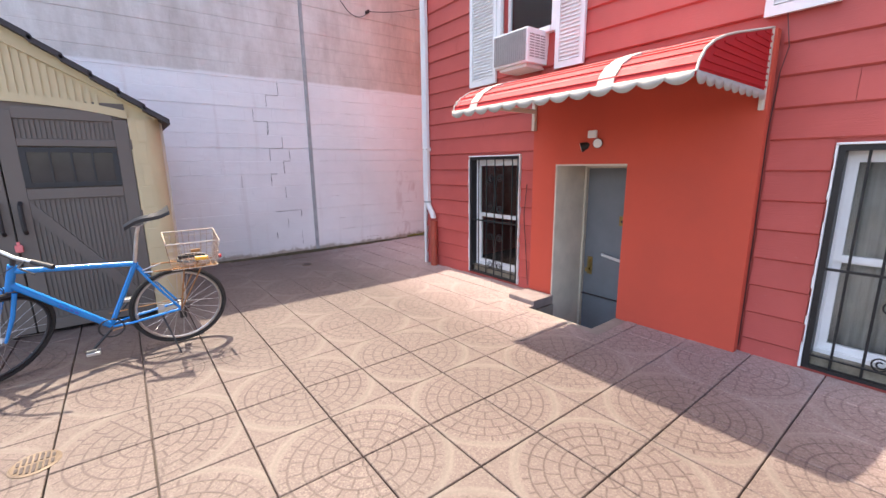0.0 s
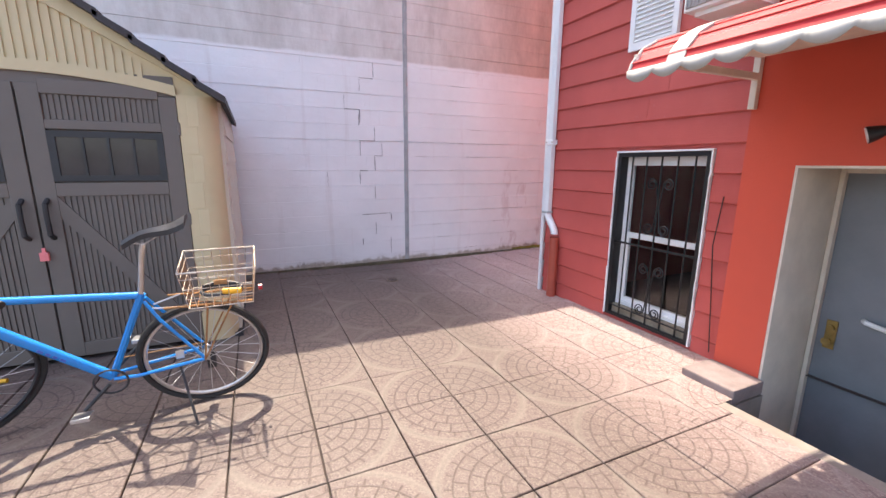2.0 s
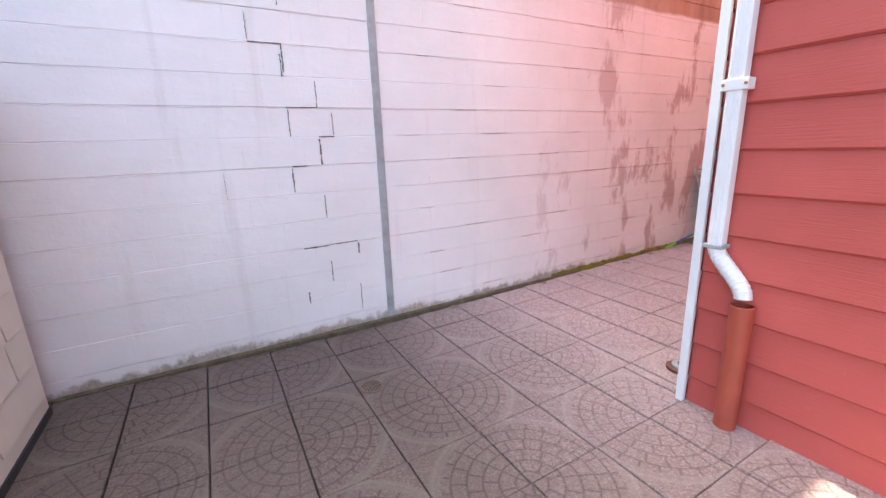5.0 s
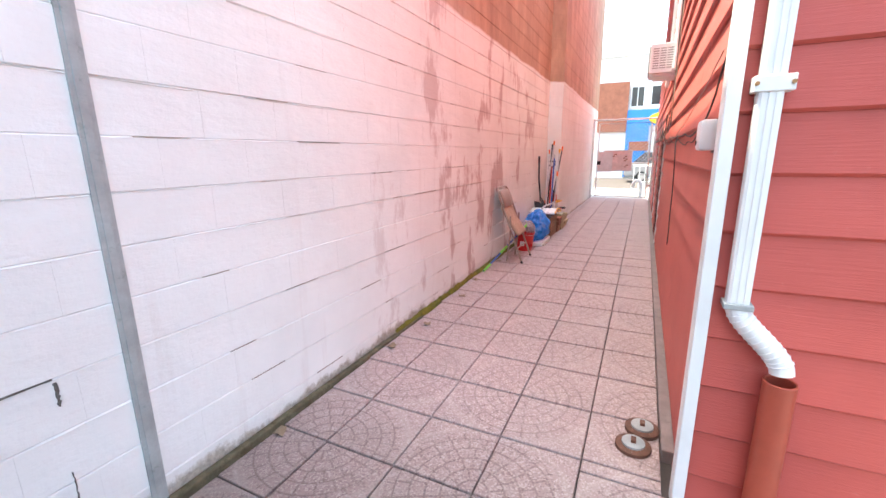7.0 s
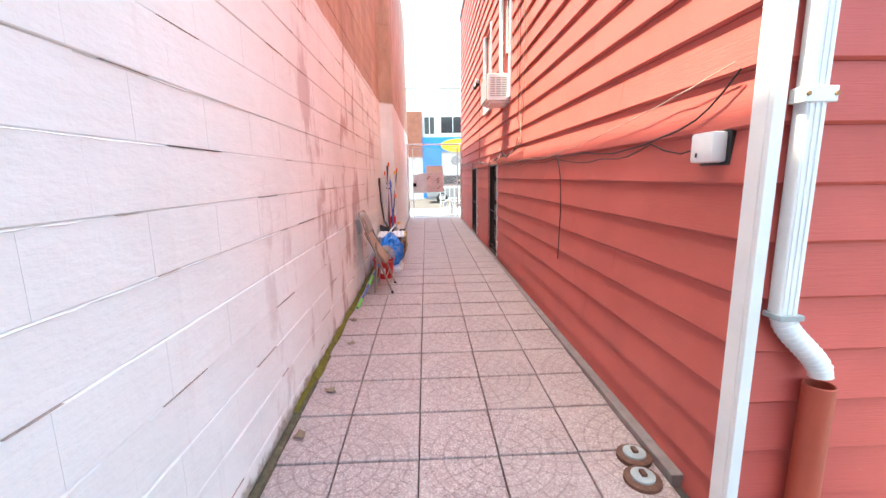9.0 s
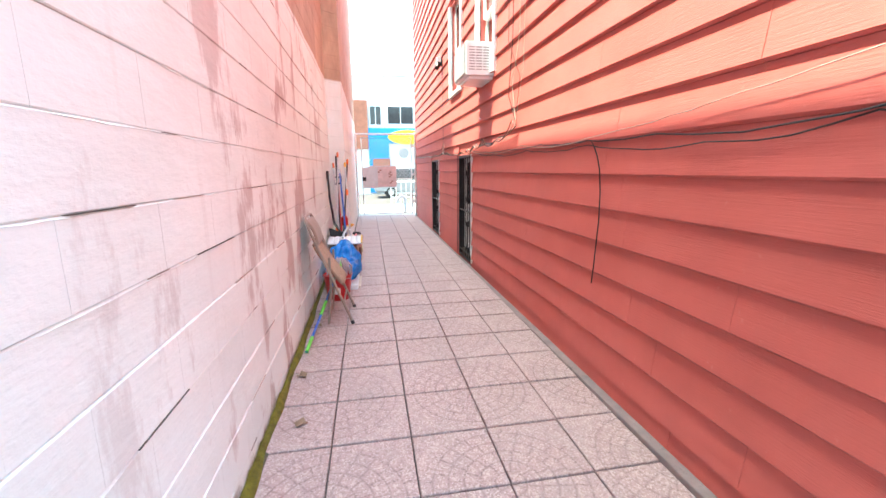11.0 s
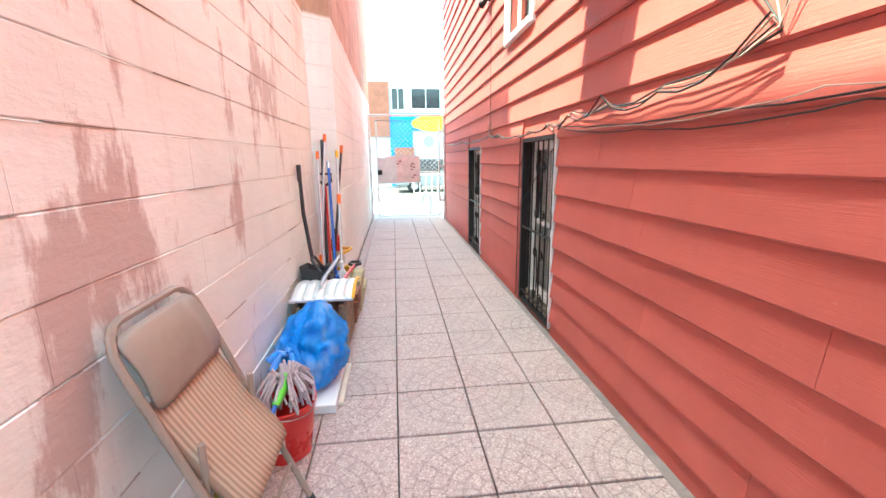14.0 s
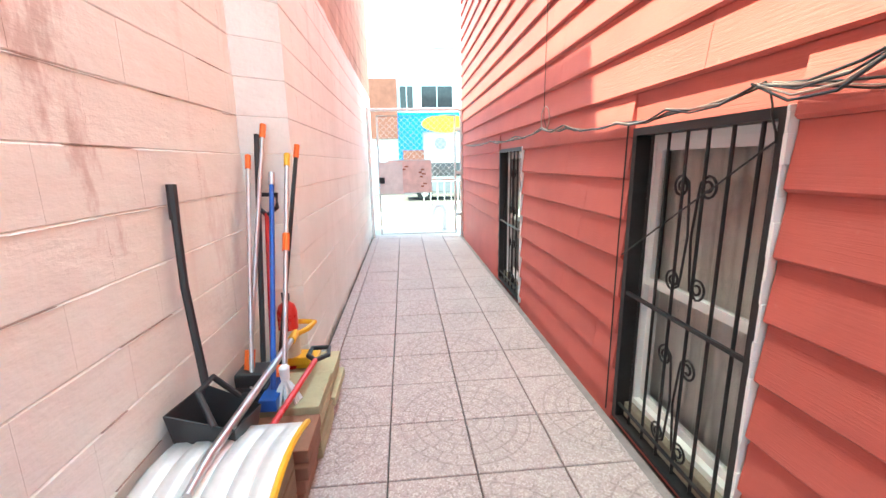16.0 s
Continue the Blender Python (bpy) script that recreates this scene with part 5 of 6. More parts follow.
cable("cable", [(5.80, 5.04, 1.565), (5.74, 5.055, 1.53), (5.69, 5.058, 1.47), (5.66, 5.055, 1.39), (5.645, 5.05, 1.25), (5.65, 5.045, 1.08), (5.665, 5.045, 0.92), (5.685, 5.04, 0.78), (5.70, 5.04, 0.67)], 0.006, M_CABLE, "loose black cable end hanging down")
for s, (mt, r) in enumerate(((M_CABLE, 0.007), (M_CABLEW, 0.005), (M_CABLE, 0.005), (M_CABLEW, 0.006), (M_CABLE, 0.006))):
    cable("cable", run([(7.17, 1.79 + 0.012 * s), (7.7, 1.73 - 0.01 * s), (8.2, 1.70 + 0.012 * s), (8.65, 1.72 - 0.008 * s), (9.05, 1.67)], 0.03 + 0.012 * s, 0.006, 20 + s, 0.035 + 0.012 * s), r, mt, "bundled cable swagged above the barred window")
    cable("cable", run([(9.05, 1.67), (9.5, 1.635 + 0.006 * s), (9.9, 1.635), (10.6, 1.66 + 0.008 * s), (11.1, 1.705), (11.8, 1.66 + 0.008 * s), (13.0, 1.70), (15.2, 1.75)], 0.014 + 0.006 * s, 0.008, 40 + s, 0.034 + 0.006 * s), r, mt, "bundled cable along the siding towards the gate")
for s, (u, top) in enumerate(((7.40, 7.30), (7.30, 7.12), (7.10, 7.42), (7.02, 7.0))):
    cable("cable", [(7.17, 5.04 + 0.004 * s, 1.80), (u, 5.04, 2.10 + 0.06 * s), (top, 5.045, 2.6), (top + 0.03, 5.04, 6.1)], 0.006 - 0.0008 * s, M_CABLE if s % 2 == 0 else M_CABLEW, "cable dropping down the siding")
cable("cable", [(11.05, 5.04, 6.1), (11.07, 5.035, 3.5), (11.08, 5.035, 1.78), (11.0, 5.04, 1.70)], 0.004, M_CABLE, "thin cable dropping from the floodlight")
cable("cable", arc(24, lambda t: (11.02 + 0.09 * math.cos(7 * t), 5.045, 1.77 + 0.09 * math.sin(7 * t))), 0.005, M_CABLEW, "loose loop of faded cable")
cable("cable", run([(9.05, 1.66), (9.0, 1.5), (9.85, 0.95)], 0.0, 0.0, 9, 0.02), 0.005, M_CABLE, "black cable crossing the barred window")
cable("cable", [(9.83, 5.03, 1.63), (9.845, 5.03, 1.0), (9.85, 5.03, 0.06)], 0.006, M_CABLE, "black cable running down beside the window")
cable("cable", [(3.555, 3.06, 1.20), (3.54, 3.08, 0.85), (3.55, 3.05, 0.5), (3.54, 3.0, 0.06)], 0.006, M_CABLE, "loose black cable on the rear siding")
cable("cable", [(3.545, 0.92, 2.4), (3.54, 0.88, 2.15), (3.545, 0.91, 2.0), (3.56, 0.935, 1.6), (3.56, 0.93, 0.9), (3.56, 0.932, 0.05)], 0.004, M_CABLE, "dark cable beside the stucco panel")
bk = thing("wire_bracket", (3.80, 7.02, 4.06), "small dark wire bracket on the block wall", "bracket")
part("insulator", tubed([(3.80, 7.03, 4.06), (3.80, 6.95, 4.06)], 0.03, 10), M_BLACKPL, bk, "", True)
part("wire", tubed(sag((3.80, 6.96, 4.05), (3.2, 6.99, 4.3), 0.22), 0.006, 5), M_CABLE, bk)
part("wire", tubed(sag((3.80, 6.96, 4.06), (5.3, 6.6, 4.45), 0.08), 0.006, 5), M_CABLE, bk)


# ---- ground fittings ----
def floor_drain(x, y, r, label):
    z = ground_z(x, y) + 0.003
    d = thing("floor_drain", (x, y, z), label, "drain", "floor drains")
    part("grate", lathe([(r, -0.02), (r, 0.0), (r * 0.9, 0.004), (r * 0.86, 0.002), (0.001, 0.002)], 24, (x, y, z)), M_DRAIN, d, "worn metal grate", True)
    for i in range(-3, 4):
        for sgn in (-1, 1):
            e = math.sqrt(max(0, 0.8 - (i / 4) ** 2)) * r * 0.9
            part("slot", boxed((x + i * r * 0.22 - r * 0.06, y + sgn * 0.1 * r, z + 0.001), (x + i * r * 0.22 + r * 0.06, y + sgn * e, z + 0.0055)), M_GROUT, d)


floor_drain(-0.52, 2.65, 0.10, "round worn metal drain grate in the paving")
floor_drain(2.10, 6.14, 0.075, "small round drain grate in the paving")
for i, (x, y) in enumerate(((4.02, 5.16), (3.86, 5.20))):
    z = ground_z(x, y)
    c = thing("cleanout_cap", (x, y, z), "rusty round cleanout cap set in the paving", "drain cap", "cleanout caps")
    part("collar", lathe([(0.085, -0.01), (0.085, 0.018), (0.07, 0.024), (0.001, 0.02)], 20, (x, y, z)), M_IRON, c, "rusty collar", True)
    part("plug", lathe([(0.055, 0.015), (0.055, 0.034), (0.045, 0.038), (0.001, 0.036)], 20, (x, y, z)), M_SEAM, c, "grey plug", True)
    part("nut", boxed((x - 0.02, y - 0.012, z + 0.03), (x + 0.02, y + 0.012, z + 0.052), 0.003), M_IRON, c)
rng = random.Random(12)
for x, y in ((5.55, 6.86), (4.78, 6.87), (6.1, 6.93), (4.3, 6.93), (3.2, 6.95), (7.0, 6.93)):
    bm = bmesh.new()
    z = ground_z(x, y)
    a0 = rng.uniform(0, 6)
    pts = [bm.verts.new((x + 0.055 * r * math.cos(a0 + a), y + 0.055 * r * math.sin(a0 + a), z + 0.006 + rng.uniform(0, 0.014))) for a, r in ((0, 1), (0.7, 0.5), (1.6, 0.8), (2.5, 0.45), (3.3, 0.9), (4.2, 0.5), (5.2, 0.7))]
    c = bm.verts.new((x, y, z + 0.012))
    for p, q in zip(pts, pts[1:] + pts[:1]):
        bm.faces.new((c, p, q))
    lf = part("fallen_leaf", bm, M_WOOD)
    tagged(lf, "small curled brown fallen leaf on the paving", "leaf", "fallen leaves")
    so = lf.modifiers.new("thickness", "SOLIDIFY")
    so.thickness = 0.0015


# ---- passage: things along the block wall ----
def make_chair():
    z0 = ground_z(7.2, 6.7)
    c = thing("folding_chair", (7.23, 6.75, z0), "taupe metal folding chair, half folded, leaning on the wall", "chair")
    x0, x1 = 7.0, 7.46

    def f(x, t):
        return (x, 6.62 + 0.37 * t, z0 + 0.98 * t)

    r = 0.0125
    top = [f(x0, 0), f(x0, 0.86)] + [(x0 + 0.09 - 0.09 * math.cos(a), *f(0, 0.90 + 0.10 * math.sin(a))[1:]) for a in (0.3, 0.8, 1.2, 1.57)] + [(x1 - 0.09 + 0.09 * math.cos(a), *f(0, 0.90 + 0.10 * math.sin(a))[1:]) for a in (1.57, 1.2, 0.8, 0.3)] + [f(x1, 0.86), f(x1, 0)]
    part("front_frame", tubed(top, r, 8), M_TAUPE, c, "bent taupe tube frame", True)
    for x in (x0, x1):
        part("foot", tubed([f(x, 0.0), f(x, 0.03)], 0.016, 8), M_BLACKPL, c, "dark rubber foot")
    for x in (x0 + 0.03, x1 - 0.03):
        part("rear_leg", tubed([(x, 6.84, z0), (x, 6.80, z0 + 0.35), (x, 6.80, z0 + 0.62)], 0.0115, 8), M_TAUPE, c, "", True)
    part("rear_stretcher", tubed([(x0 + 0.03, 6.835, z0 + 0.10), (x1 - 0.03, 6.835, z0 + 0.10)], 0.008, 6), M_TAUPE, c, "", True)
    part("front_stretcher", tubed([f(x0, 0.2), f(x1, 0.2)], 0.008, 6), M_TAUPE, c, "", True)

    def panel(a, b, sag_, th):
        """A pressed sheet between two edges given as (y, z), with a soft curve and rounded corners."""
        bm = bmesh.new()
        n = 12
        rows = []
        A, B = Vector((0, *a)), Vector((0, *b))
        d = (B - A).normalized()
        nrm = Vector((0, -d.z, d.y))
        for i in range(n + 1):
            t = i / n
            inset = 0.03 * (max(0, 1 - t * 8) ** 2 + max(0, 1 - (1 - t) * 8) ** 2)
            p = A.lerp(B, t) + nrm * (sag_ * math.sin(math.pi * t))
            rows.append([bm.verts.new((x, p.y, p.z)) for x in (x0 + 0.025 + inset, x0 + 0.12, (x0 + x1) / 2, x1 - 0.12, x1 - 0.025 - inset)])
        for p, q in zip(rows, rows[1:]):
            for k in range(4):
                bm.faces.new((p[k], p[k + 1], q[k + 1], q[k]))
        return bm

    bk_ = part("backrest", panel((6.62 + 0.37 * 0.74, z0 + 0.98 * 0.74), (6.62 + 0.37 * 0.97, z0 + 0.98 * 0.97), 0.02, 0.01), M_TAUPE, c, "pressed taupe back panel", True)
    st = part("seat", panel((6.69, z0 + 0.36), (6.93, z0 + 0.74), -0.012, 0.02), rib_mat, c, "ribbed tan seat panel", True)
    for ob, th in ((bk_, 0.012), (st, 0.028)):
        so = ob.modifiers.new("thickness", "SOLIDIFY")
        so.thickness, so.offset = th, 0


make_chair()


def make_bucket():
    x, y = 7.79, 6.80
    z = ground_z(x, y)
    b = thing("bucket", (x, y, z), "red plastic bucket holding a wet mop", "bucket")
    part("body", lathe([(0.115, 0.0), (0.148, 0.26), (0.156, 0.262), (0.158, 0.275), (0.148, 0.278), (0.142, 0.262), (0.11, 0.02), (0.001, 0.02)], 28, (x, y, z)), M_BUCKET, b, "red plastic body", True)
    part("bail", tubed(arc(14, lambda t: (x - 0.155 * math.cos(math.pi * t), y - 0.15 * math.sin(math.pi * t), z + 0.262 - 0.03 * math.sin(math.pi * t))), 0.003, 5), M_ALU, b, "wire bail")
    part("label", boxed((x - 0.135, y - 0.03, z + 0.08), (x - 0.126, y + 0.03, z + 0.15)), M_WHITE, b, "pale paper label")
    m = thing("wet_mop", (x, y, z + 0.25), "grey cotton mop with a lime socket and blue handle", "mop")
    rng = random.Random(4)
    head = Vector((x - 0.01, y - 0.03, z + 0.36))
    for i in range(90):
        a, e = rng.uniform(0, 6.28), rng.uniform(0.08, 0.19)
        d = Vector((math.cos(a) * e, math.sin(a) * e * 0.75, 0))
        pts = [head, head + d * 0.5 + Vector((0, 0, 0.05 + rng.uniform(-0.01, 0.03))), head + d * 0.9 + Vector((0, 0, 0.0)), head + d * 1.0 + Vector((rng.uniform(-0.02, 0.02), rng.uniform(-0.02, 0.02), -rng.uniform(0.04, 0.09)))]
        part("strand", tubed(pts, 0.0065, 5), M_MOP, m)
    sock = head + Vector((-0.15, 0.015, -0.02))
    part("socket", tubed([head + Vector((0.0, 0, 0.03)), head + Vector((-0.05, 0, 0.02)), sock], [0.032, 0.026, 0.016], 10), M_GREEN, m, "lime green socket", True)
    end = Vector((6.45, 6.955, ground_z(6.45, 6.95) + 0.016))
    part("handle", tubed([sock, end], 0.011, 8), M_BLUEPOLE, m, "blue metal handle", True)
    for a, c in ((0.45, 0.62), (0.86, 1.0)):
        part("sleeve", tubed([sock.lerp(end, a), sock.lerp(end, c)], 0.0145, 8), M_GREEN, m, "lime green sleeve", True)


make_bucket()


def make_bag():
    z = ground_z(8.4, 6.8)
    b = thing("rubbish_bag", (8.42, 6.79, z), "knotted translucent blue plastic rubbish bag, full", "bag")
    bm = bmesh.new()
    bmesh.ops.create_icosphere(bm, subdivisions=5, radius=1.0)
    knot = Vector((-0.80, 0.42, 0.30)).normalized()
    side_a = knot.cross(Vector((0, 0, 1))).normalized()
    side_b = knot.cross(side_a)
    for v in bm.verts:
        d = v.co.normalized()
        near = math.acos(max(-1, min(1, d.dot(knot))))
        turn = math.atan2(d.dot(side_a), d.dot(side_b))
        fold = noise.fractal(d * 2.2 + Vector((3, 1, 5)), 0.8, 2.0, 4) * 0.11
        ridge = -abs(noise.noise(d * 5.0 + Vector((9, 2, 1)))) * 0.11
        # gathers that run out from the knot
        gather = abs(math.sin(4.5 * turn + 2.2 * noise.noise(d * 2.0))) * 0.11 * math.exp(-((near - 0.55) / 0.55) ** 2)
        r = 1 + fold + ridge - gather - 0.16 * math.exp(-(near / 0.35) ** 2) + 0.22 * math.exp(-(near / 0.13) ** 2)
        p = Vector((d.x * 0.31 * r, d.y * 0.215 * r, d.z * 0.26 * r))
        drape = max(0.0, -d.x * 0.7 + d.y * 0.5 - 0.35) * max(0.0, 0.6 - d.z)
        p += Vector((-0.17, 0.03, -0.10)) * drape
        # the slack top is pinched up to a crest
        crest = max(0.0, d.z - 0.55) * max(0.0, 1 - abs(d.y + 0.1) * 2.2)
        p += Vector((0.02, -0.05, 0.09)) * crest
        if p.z < -0.22:
            p.z = -0.22 - (p.z + 0.22) * 0.12
        v.co = p + Vector((8.42, 6.77, z + 0.245))
    film = part("body", bm, M_BAG, b, "crumpled blue film", True)
    film.data.set_sharp_from_angle(angle=math.pi)
    kn = Vector((8.155, 6.855, z + 0.325))
    for i in range(5):
        a = i * 1.3
        part("knot_ear", tubed([kn, kn + Vector((-0.05 + 0.04 * math.cos(a), 0.05 * math.sin(a), 0.035)), kn + Vector((-0.10 + 0.07 * math.cos(a), 0.09 * math.sin(a), 0.02 - 0.02 * i))], [0.018, 0.014, 0.024], 7), M_BAG, b, "", True)
    w = thing("foam_board", (8.4, 6.66, z), "grimy white foam board lying on the paving", "board")
    part("sheet", boxed((8.05, 6.60, z), (8.72, 6.74, z + 0.055), 0.008), M_WHITE, w)
    part("strip", boxed((8.12, 6.57, z), (8.60, 6.598, z + 0.022), 0.004), M_CREAM, w)


make_bag()


def make_crate():
    z = ground_z(9.0, 6.8)
    c = thing("wooden_crate", (9.05, 6.8, z), "dark weathered wooden crate, open towards the yard", "crate")
    x0, x1, y0, y1, h = 8.80, 9.30, 6.61, 6.99, 0.36
    for k in range(3):
        a = z + 0.01 + k * 0.12
        for y in (y0, y1 - 0.02):
            part("board", boxed((x0, y, a), (x1, y + 0.02, a + 0.108), 0.003), M_WOOD, c)
        part("board", boxed((x1 - 0.02, y0 + 0.021, a), (x1, y1 - 0.021, a + 0.108), 0.003), M_WOOD, c)
    for k in range(4):
        part("board", boxed((x0 + 0.001, y0 + 0.021 + k * 0.085, z), (x1 - 0.021, y0 + 0.1 + k * 0.085, z + 0.018)), M_WOOD, c)
    for y in (y0 + 0.03, y1 - 0.05):
        part("corner_batten", boxed((x0 + 0.005, y - 0.008, z + 0.018), (x0 + 0.035, y + 0.02, z + h)), M_WOOD, c)
    pot = thing("plant_pot", (8.74, 6.69, z), "small dark mossy pot beside the crate", "pot")
    part("body", lathe([(0.05, 0), (0.065, 0.11), (0.07, 0.112), (0.07, 0.13), (0.06, 0.13), (0.055, 0.10), (0.001, 0.09)], 18, (8.74, 6.69, z)), M_SILL, pot, "", True)


make_crate()


def make_snow_shovel():
    s = thing("snow_shovel", (9.1, 6.8, 0.4), "ribbed aluminium snow shovel with a yellow edge, on the crate", "shovel")
    z = ground_z(9, 6.8) + 0.385
    bm = bmesh.new()
    n, m = 40, 10
    rows = []
    for i in range(n + 1):
        t = i / n
        y = 6.56 + 0.44 * t
        groove = 0.012 * max(0, math.cos(2 * math.pi * 6 * t)) ** 2
        rows.append([bm.verts.new((8.80 + 0.55 * k / m, y, z + 0.085 * math.sin(math.pi * (0.12 + 0.8 * k / m)) - (groove if 0 < k < m else 0))) for k in range(m + 1)])
    for p, q in zip(rows, rows[1:]):
        for k in range(m):
            bm.faces.new((p[k], p[k + 1], q[k + 1], q[k]))
    bl = part("blade", bm, M_SHOVEL, s, "ribbed aluminium blade", True)
    so = bl.modifiers.new("thickness", "SOLIDIFY")
    so.thickness = 0.004
    zz = z + 0.085 * math.sin(math.pi * 0.12)
    part("wear_strip", boxed((8.785, 6.555, zz - 0.012), (8.825, 7.005, zz + 0.006), 0.003), M_SHOVEL, bl, "riveted steel wear strip")
    for k in range(6):
        y = 6.60 + k * 0.075
        part("rivet", tubed([(8.805, y, zz + 0.005), (8.805, y, zz + 0.010)], 0.006, 8), M_SEAM, bl)
    part("side_edge", tubed([(8.80 + 0.55 * k / m, 6.556, z + 0.085 * math.sin(math.pi * (0.12 + 0.8 * k / m))) for k in range(m + 1)], 0.012, 6), M_YELLOW, bl, "yellow plastic side edge")
    a, b = Vector((8.92, 6.80, z + 0.09)), Vector((10.10, 6.79, 0.50))
    part("handle", tubed([a, a.lerp(b, 0.12) + Vector((0, 0, 0.02)), b], [0.014, 0.017, 0.017], 10), M_ALU, s, "grey aluminium handle", True)
    g = part("grip", tubed([b, b + Vector((0.06, -0.06, 0.01)), b + Vector((0.15, -0.08, 0.015)), b + Vector((0.17, 0.0, 0.015)), b + Vector((0.16, 0.06, 0.015)), b + Vector((0.06, 0.05, 0.01)), b], 0.016, 8), M_YELLOW, s, "yellow D-grip", True)
    part("socket", tubed([b - Vector((0.08, 0, 0)), b + Vector((0.02, 0, 0.003))], 0.024, 10), M_YELLOW, s, "", True)


make_snow_shovel()

rng = random.Random(8)
for cx0, cx1, mt, lab, cat, n in ((9.36, 9.62, M_BRICK, "old reddish brick paver in a low stack by the wall", "brick", 4), (9.64, 9.98, M_STONE, "yellowed stone paver in a low stack by the wall", "paver", 5), (10.0, 10.36, M_STONE, "yellowed stone paver in a low stack by the wall", "paver", 5)):
    z = ground_z(9.8, 6.8)
    for k in range(n):
        th = 0.30 / n if mt is M_STONE else 0.065
        dx, dy = rng.uniform(-0.012, 0.012), rng.uniform(-0.02, 0.015)
        ob = thing("paver" if mt is M_STONE else "brick_slab", ((cx0 + cx1) / 2, 6.75, z), lab, cat, "stacked pavers")
        part("slab", boxed((cx0 + dx, 6.585 + dy, z), (cx1 + dx, 6.93 + dy, z + th - 0.003), 0.006), mt, ob)
        z += th
        if mt is M_STONE and cx1 > 10 and k == 3:
            break
STACK = ground_z(9.8, 6.8) + 0.30


def pole(name, lo, hi, r, mat_pole, label, category, tip=None, grip=None):
    p = thing(name, lo, label, category, "tools leaning in the wall corner")
    lo, hi = Vector(lo), Vector(hi)
    part("handle", tubed([lo, hi], r, 10), mat_pole, p, "", True)
    if grip:
        part("grip", tubed([hi - (hi - lo).normalized() * 0.07, hi + (hi - lo).normalized() * 0.008], r * 1.35, 10), grip, p, "", True)
    return p


# lobby dustpan
d = thing("lobby_dustpan", (9.32, 6.87, STACK), "black scoop dustpan with a long handle, against the wall", "dustpan")
bm = bmesh.new()
zb = STACK - 0.03
hexa(bm, [(9.24, 6.80, zb), (9.42, 6.80, zb), (9.42, 6.98, zb), (9.24, 6.98, zb), (9.20, 6.77, zb + 0.22), (9.46, 6.77, zb + 0.16), (9.48, 7.0, zb + 0.26), (9.19, 7.0, zb + 0.30)])
top_f = max(bm.faces, key=lambda f: f.calc_center_median().z)
bm.faces.remove(top_f)
bmesh.ops.recalc_face_normals(bm, faces=bm.faces)
pan = part("pan", bm, M_BLACKPL, d, "black open scoop")
so = pan.modifiers.new("thickness", "SOLIDIFY")
so.thickness = 0.006
part("yoke", tubed([(9.20, 6.84, zb + 0.24), (9.28, 6.92, zb + 0.33), (9.40, 6.92, zb + 0.33), (9.47, 6.86, zb + 0.20)], 0.012, 8), M_BLACKPL, d, "", True)
part("handle", tubed([(9.36, 6.93, zb + 0.32), (9.42, 6.985, zb + 0.7), (9.46, 7.0, 1.38)], 0.0155, 8), M_BLACKPL, d, "scuffed black handle", True)
part("grip", tubed([(9.452, 7.0, 1.26), (9.461, 7.0, 1.39)], 0.019, 8), M_BLACKPL, d, "", True)

Z = STACK
b1 = pole("broom", (9.78, 6.93, Z + 0.14), (10.26, 6.90, 1.666), 0.0125, M_ALU, "pale broom with an orange tip and black bristles", "broom", grip=M_ORANGE)
part("collar", tubed([(9.775, 6.93, Z + 0.13), (9.81, 6.93, Z + 0.22)], 0.026, 8), M_ORANGE, b1, "orange collar", True)
part("head", boxed((9.70, 6.84, Z + 0.07), (9.84, 6.98, Z + 0.14), 0.015), M_BLACKPL, b1, "black broom head")
part("bristles", boxed((9.69, 6.83, Z), (9.85, 6.985, Z + 0.072), 0.012), M_BLACKPL, b1)
b2 = pole("broom", (9.86, 6.90, Z + 0.02), (10.22, 6.926, 1.618), 0.014, M_BLACKPL, "black broom handle with a dark brush head", "broom")
part("head", boxed((9.76, 6.82, Z - 0.0), (9.96, 6.96, Z + 0.06), 0.012), M_ORANGE, b2, "orange brush block")
b3 = pole("broom", (9.70, 6.90, Z + 0.05), (10.18, 6.97, 1.50), 0.0115, M_ALU, "thin pale pole with an orange tip", "broom", grip=M_ORANGE)
part("foot", boxed((9.66, 6.86, Z), (9.74, 6.94, Z + 0.06), 0.01), M_BLACKPL, b3)
b4 = pole("squeegee", (9.70, 6.80, Z + 0.06), (10.28, 6.886, 1.404), 0.0135, M_BLUEPOLE, "squeegee on a long blue metal pole", "squeegee", grip=M_ALU)
part("blade", boxed((9.60, 6.76, Z), (9.82, 6.84, Z + 0.06), 0.006), M_BLUEPOLE, b4, "blue squeegee head")
b5 = pole("dust_mop", (9.70, 6.74, Z + 0.14), (10.30, 6.797, 1.508), 0.0125, M_ALU, "pale mop pole with a yellow tip and white strands", "mop", grip=M_YELLOW)
part("sleeve", tubed([Vector((9.70, 6.74, Z + 0.14)).lerp(Vector((10.30, 6.797, 1.508)), 0.52), Vector((9.70, 6.74, Z + 0.14)).lerp(Vector((10.30, 6.797, 1.508)), 0.60)], 0.019, 8), M_ORANGE, b5, "orange sleeve", True)
part("cap", lathe([(0.022, -0.02), (0.026, 0.04), (0.016, 0.05)], 12, (9.70, 6.74, Z + 0.13)), M_WHITE, b5, "", True)
